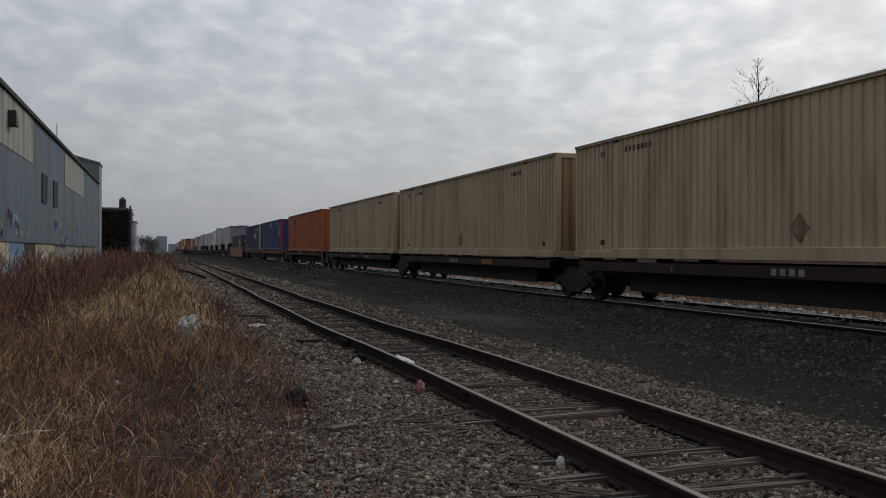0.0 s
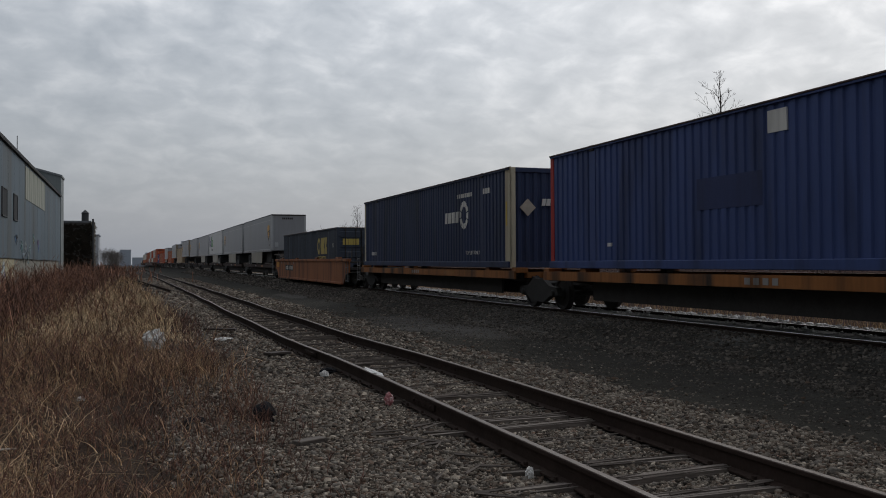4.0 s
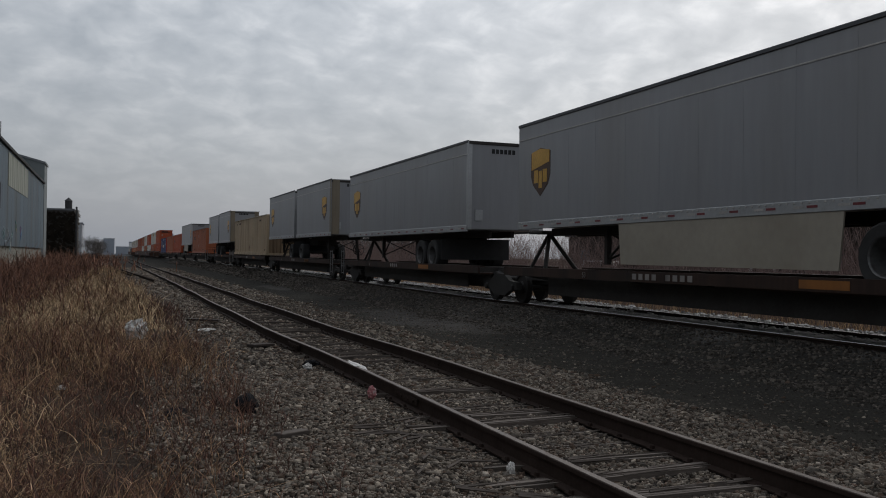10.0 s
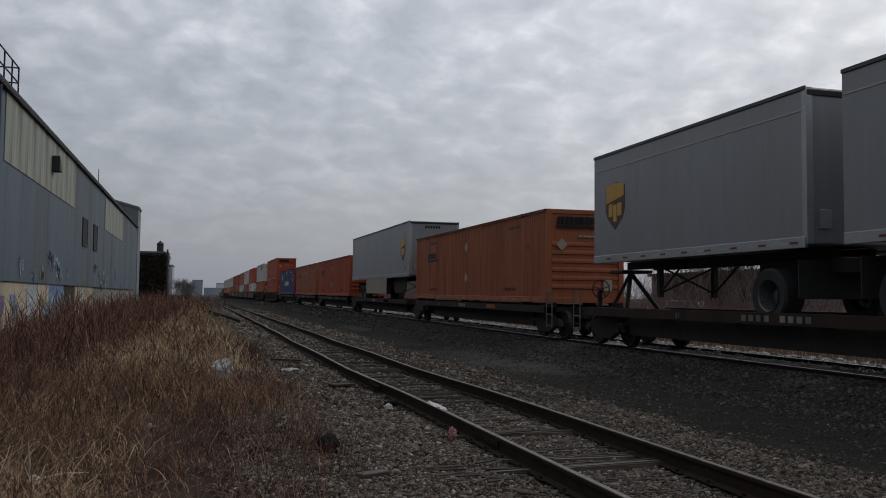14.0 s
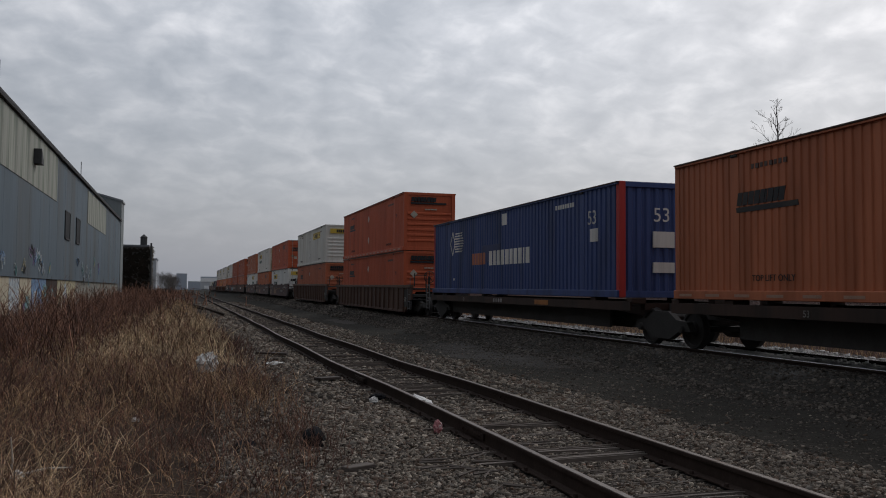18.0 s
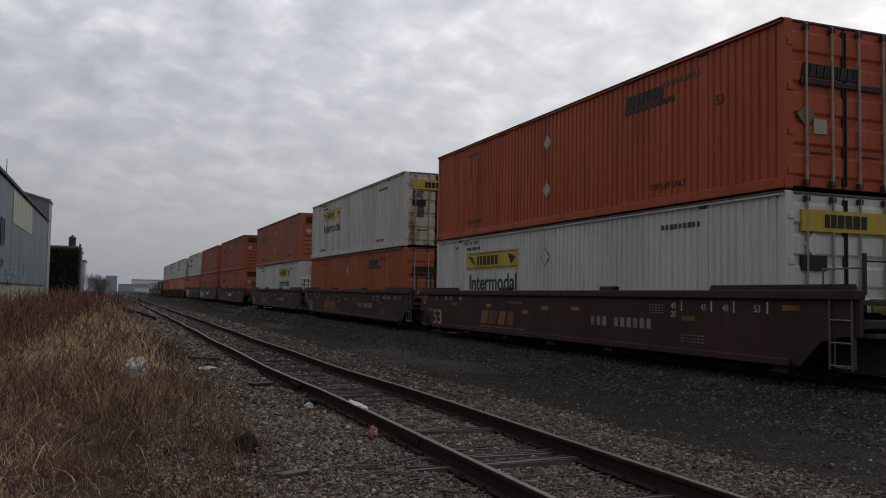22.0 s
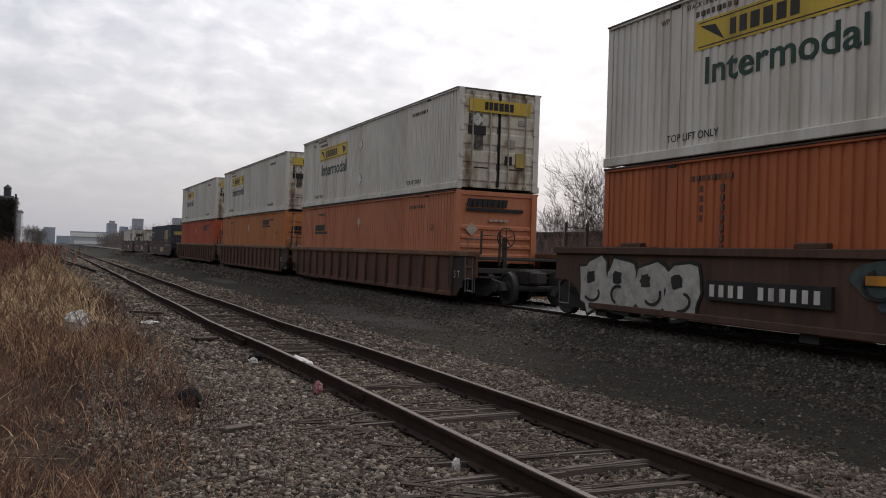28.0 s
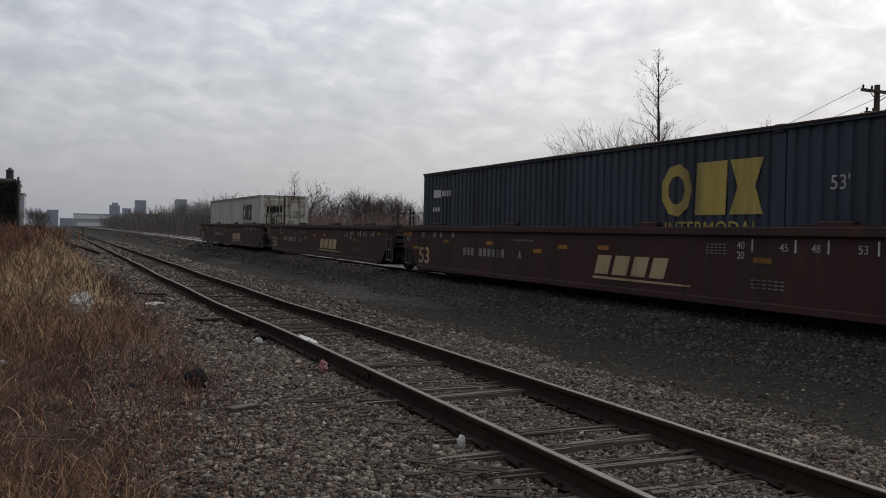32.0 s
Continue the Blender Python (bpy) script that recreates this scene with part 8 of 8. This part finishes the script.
trailer(277.0, 2.73, 8.45, TRAILER_GREY, "badge_far", 2.80, False, label="short grey pup trailer, the second of a pair")
orange_box(288.7, BOX_Z, "ribs", OD, 16.4, "faded orange container with ribbed end")
trailer(306.6, 2.75, 16.6, TRAILER_GREY, "badge_near", 2.78, True, "near", label="grey van trailer between orange containers")
orange_box(324.4, BOX_Z, "ribs", RO, 16.3, "red-orange container with pale placards")
orange_box(342.0, BOX_Z, "ribs", OD, 16.4, "faded orange container on a spine car")
container(360.9, BOX_Z, 16.3, BLUE, "stack", "plain", RED_POST, 2.88, label="blue container with a striped emblem and red corner posts")

orange_box(382.5, LOW_Z, "ribs", RO), orange_box(382.5, HIGH_Z, "ribs", RO)
orange_box(406.2, LOW_Z, "ribs", ORANGE_PINK), container(406.2, HIGH_Z, 16.15, WHITE, "panel_only", "ribs", H=2.86, label="white 53-foot container with a yellow name panel")
white_box(430.0, LOW_Z, "doors", body=WHITE_COOL), orange_box(430.0, HIGH_Z, "doors", RO)
orange_box(449.8, LOW_Z, "doors", OR), white_box(449.8, HIGH_Z, "doors")
white_box(469.25, LOW_Z, "ribs", True, WHITE_COOL), orange_box(469.25, HIGH_Z, "ribs", OD)
orange_box(492.4, LOW_Z, "ribs", ORANGE_PINK), orange_box(492.4, HIGH_Z, "ribs", RUSTY_ORANGE)
orange_box(511.6, LOW_Z, "ribs", RUSTY_ORANGE), orange_box(511.6, HIGH_Z, "ribs", RUSTY_ORANGE)
orange_box(531.4, LOW_Z, "doors", OR), white_box(531.4, HIGH_Z, "doors")
orange_box(554.6, LOW_Z, "ribs", ORANGE_WASHED), white_box(554.6, HIGH_Z, "doors")
orange_box(573.9, LOW_Z, "doors", ORANGE_OCHRE), white_box(573.9, HIGH_Z, "doors")
orange_box(593.2, LOW_Z, "doors", RO), white_box(593.2, HIGH_Z, "doors")
container(616.5, 0.65, 16.1, SLATE_NAVY, "slate", "doors", None, 2.88, label="dark slate container with a large yellow mark in a well car")
container(655.2, 0.65, 16.3, WHITE, "slate_white", "doors", None, 2.88, label="dirty white container with a black name in the last well car")

SPINES = [(2.6, 20.7, DECK_RUST, "box", 0, 0), (20.7, 38.2, DECK_RUST, "box", 0, 0), (38.2, 55.9, DECK_RUST, "box", 0, 1), (56.9, 75.2, DECK_RUST, "box", 1, 1), (76.9, 95.85, SPINE_YELLOW, "box", 1, 0), (95.85, 114.4, SPINE_YELLOW, "box", 0, 1),
          (138.6, 156.4, DECK_RUST, "van", 1, 0), (156.4, 174.2, DECK_RUST, "van", 0, 0), (174.2, 191.7, DECK_RUST, "van", 0, 0), (191.7, 210.0, DECK_RUST, "van", 0, 0), (210.0, 227.3, DECK_RUST, "van", 0, 1), (228.6, 247.7, DECK_RUST, "van", 1, 0), (247.7, 265.6, DECK_RUST, "box", 0, 1),
          (266.9, 286.8, DECK_RUST, "van", 1, 1), (287.9, 305.9, DECK_RUST, "box", 1, 0), (305.9, 324.1, DECK_RUST, "van", 0, 0), (324.1, 341.4, DECK_RUST, "box", 0, 0), (341.4, 359.4, DECK_RUST, "box", 0, 0), (359.4, 378.3, DECK_RUST, "box", 0, 1)]
for k, (a, b, deck, load, c0, c1) in enumerate(SPINES):
    spine_car(a, b, deck, "sooty spine car with a rusty side rail" if deck is DECK_RUST else "spine car with worn orange side rails", (True, bool(c1)), load, True, (bool(c0), bool(c1)))
def marks_yellow_well(c, L, top):
    X = -1.435
    part("number_panel", lambda g: g.box(X - 0.003, X + 0.01, 14.85, 17.6, 0.66, 1.02), MARK_DARK, c, "black painted number panel", key="yw")
    part("number_stencil", lambda g: [g.box(X - 0.008, X + 0.006, 17.43 - i * 0.235 - 0.13, 17.43 - i * 0.235, 0.73, 0.96) for i in range(11) if i != 4], MARK_WHITE, c, "white reporting marks", key="yw")
    part("number_panel", lambda g: g.box(X - 0.003, X + 0.006, L - 1.6, L - 0.4, 0.86, 1.22), AMBER, c, "worn amber panel", key="yw2")
    for y in (L - 2.6, L - 3.6, L - 4.3, L - 5.4, L - 7.0):
        part("load_mark", lambda g: g.box(X - 0.006, X + 0.006, y, y + 0.14, 1.10, 1.24), MARK_DIM, c, key=("yw", y))


well_car(115.6, 137.2, WELL_YELLOW, "smooth", "worn yellow well car with rounded sides", 1.33, marks=marks_yellow_well)
well_car(380.5, 400.6, WELL_DARK, "ribbed", "dark brown ribbed well car carrying two orange containers", 1.34, marks=marks_rib_well)
well_car(404.4, 424.4, WELL_DARK, "ribbed", "dark brown ribbed well car with a double stack", 1.40, marks=marks_rib_well)
for a, b, t, c, m_ in ((428.4, 447.4, 0, (1, 0), 1), (448.3, 467.0, 0, (0, 0), 1), (467.9, 487.0, 1, (0, 1), 1)):
    well_car(a, b, WELL_BROWN, "smooth", "mineral-brown smooth-sided well car unit with white stencils", 1.36, (True, bool(t)), (bool(c[0]), bool(c[1])), marks_brown_plain, 0.24, 0.16)
for a, b, t, c, m_ in ((490.8, 509.6, 0, (1, 0), marks_dark_well), (510.5, 529.1, 0, (0, 0), marks_teal_well), (530.0, 549.1, 1, (0, 1), marks_graffiti_well)):
    well_car(a, b, WELL_DARK, "smooth", "grimy brown well car unit with graffiti", 1.42, (True, bool(t)), (bool(c[0]), bool(c[1])), m_, 0.26, 0.08)
for a, b, t, c in ((553.0, 571.8, 0, (1, 0)), (572.7, 591.2, 0, (0, 0)), (592.1, 611.2, 1, (0, 1))):
    well_car(a, b, WELL_RIB, "ribbed", "rust-brown ribbed well car unit with a double stack", 1.28, (True, bool(t)), (bool(c[0]), bool(c[1])), marks_rib_well)
for a, b, t, c in ((614.8, 633.9, 0, (1, 0)), (634.8, 653.1, 0, (0, 0)), (654.0, 675.6, 1, (0, 1))):
    well_car(a, b, WELL_BROWN, "smooth", "mineral-brown smooth-sided well car unit near the train's end", 1.36, (True, bool(t)), (bool(c[0]), bool(c[1])), marks_brown_well, 0.15, 0.10)


def motions():
    for ob, x, u, z in MOVING:
        rows = []
        for t in range(33):
            y = u - float(np.interp(t, [q for q, _ in TRAIN], [q for _, q in TRAIN]))
            rise, turn_ = float(grade(y + 16) - grade(y)) / 16, float(bend(y + 16) - bend(y)) / 16
            rows.append((t, pose(x + float(bend(y)), y, z + float(grade(y)), math.degrees(math.atan(rise)), 0, -math.degrees(math.atan(turn_)))))
        walk(ob, rows)


motions()
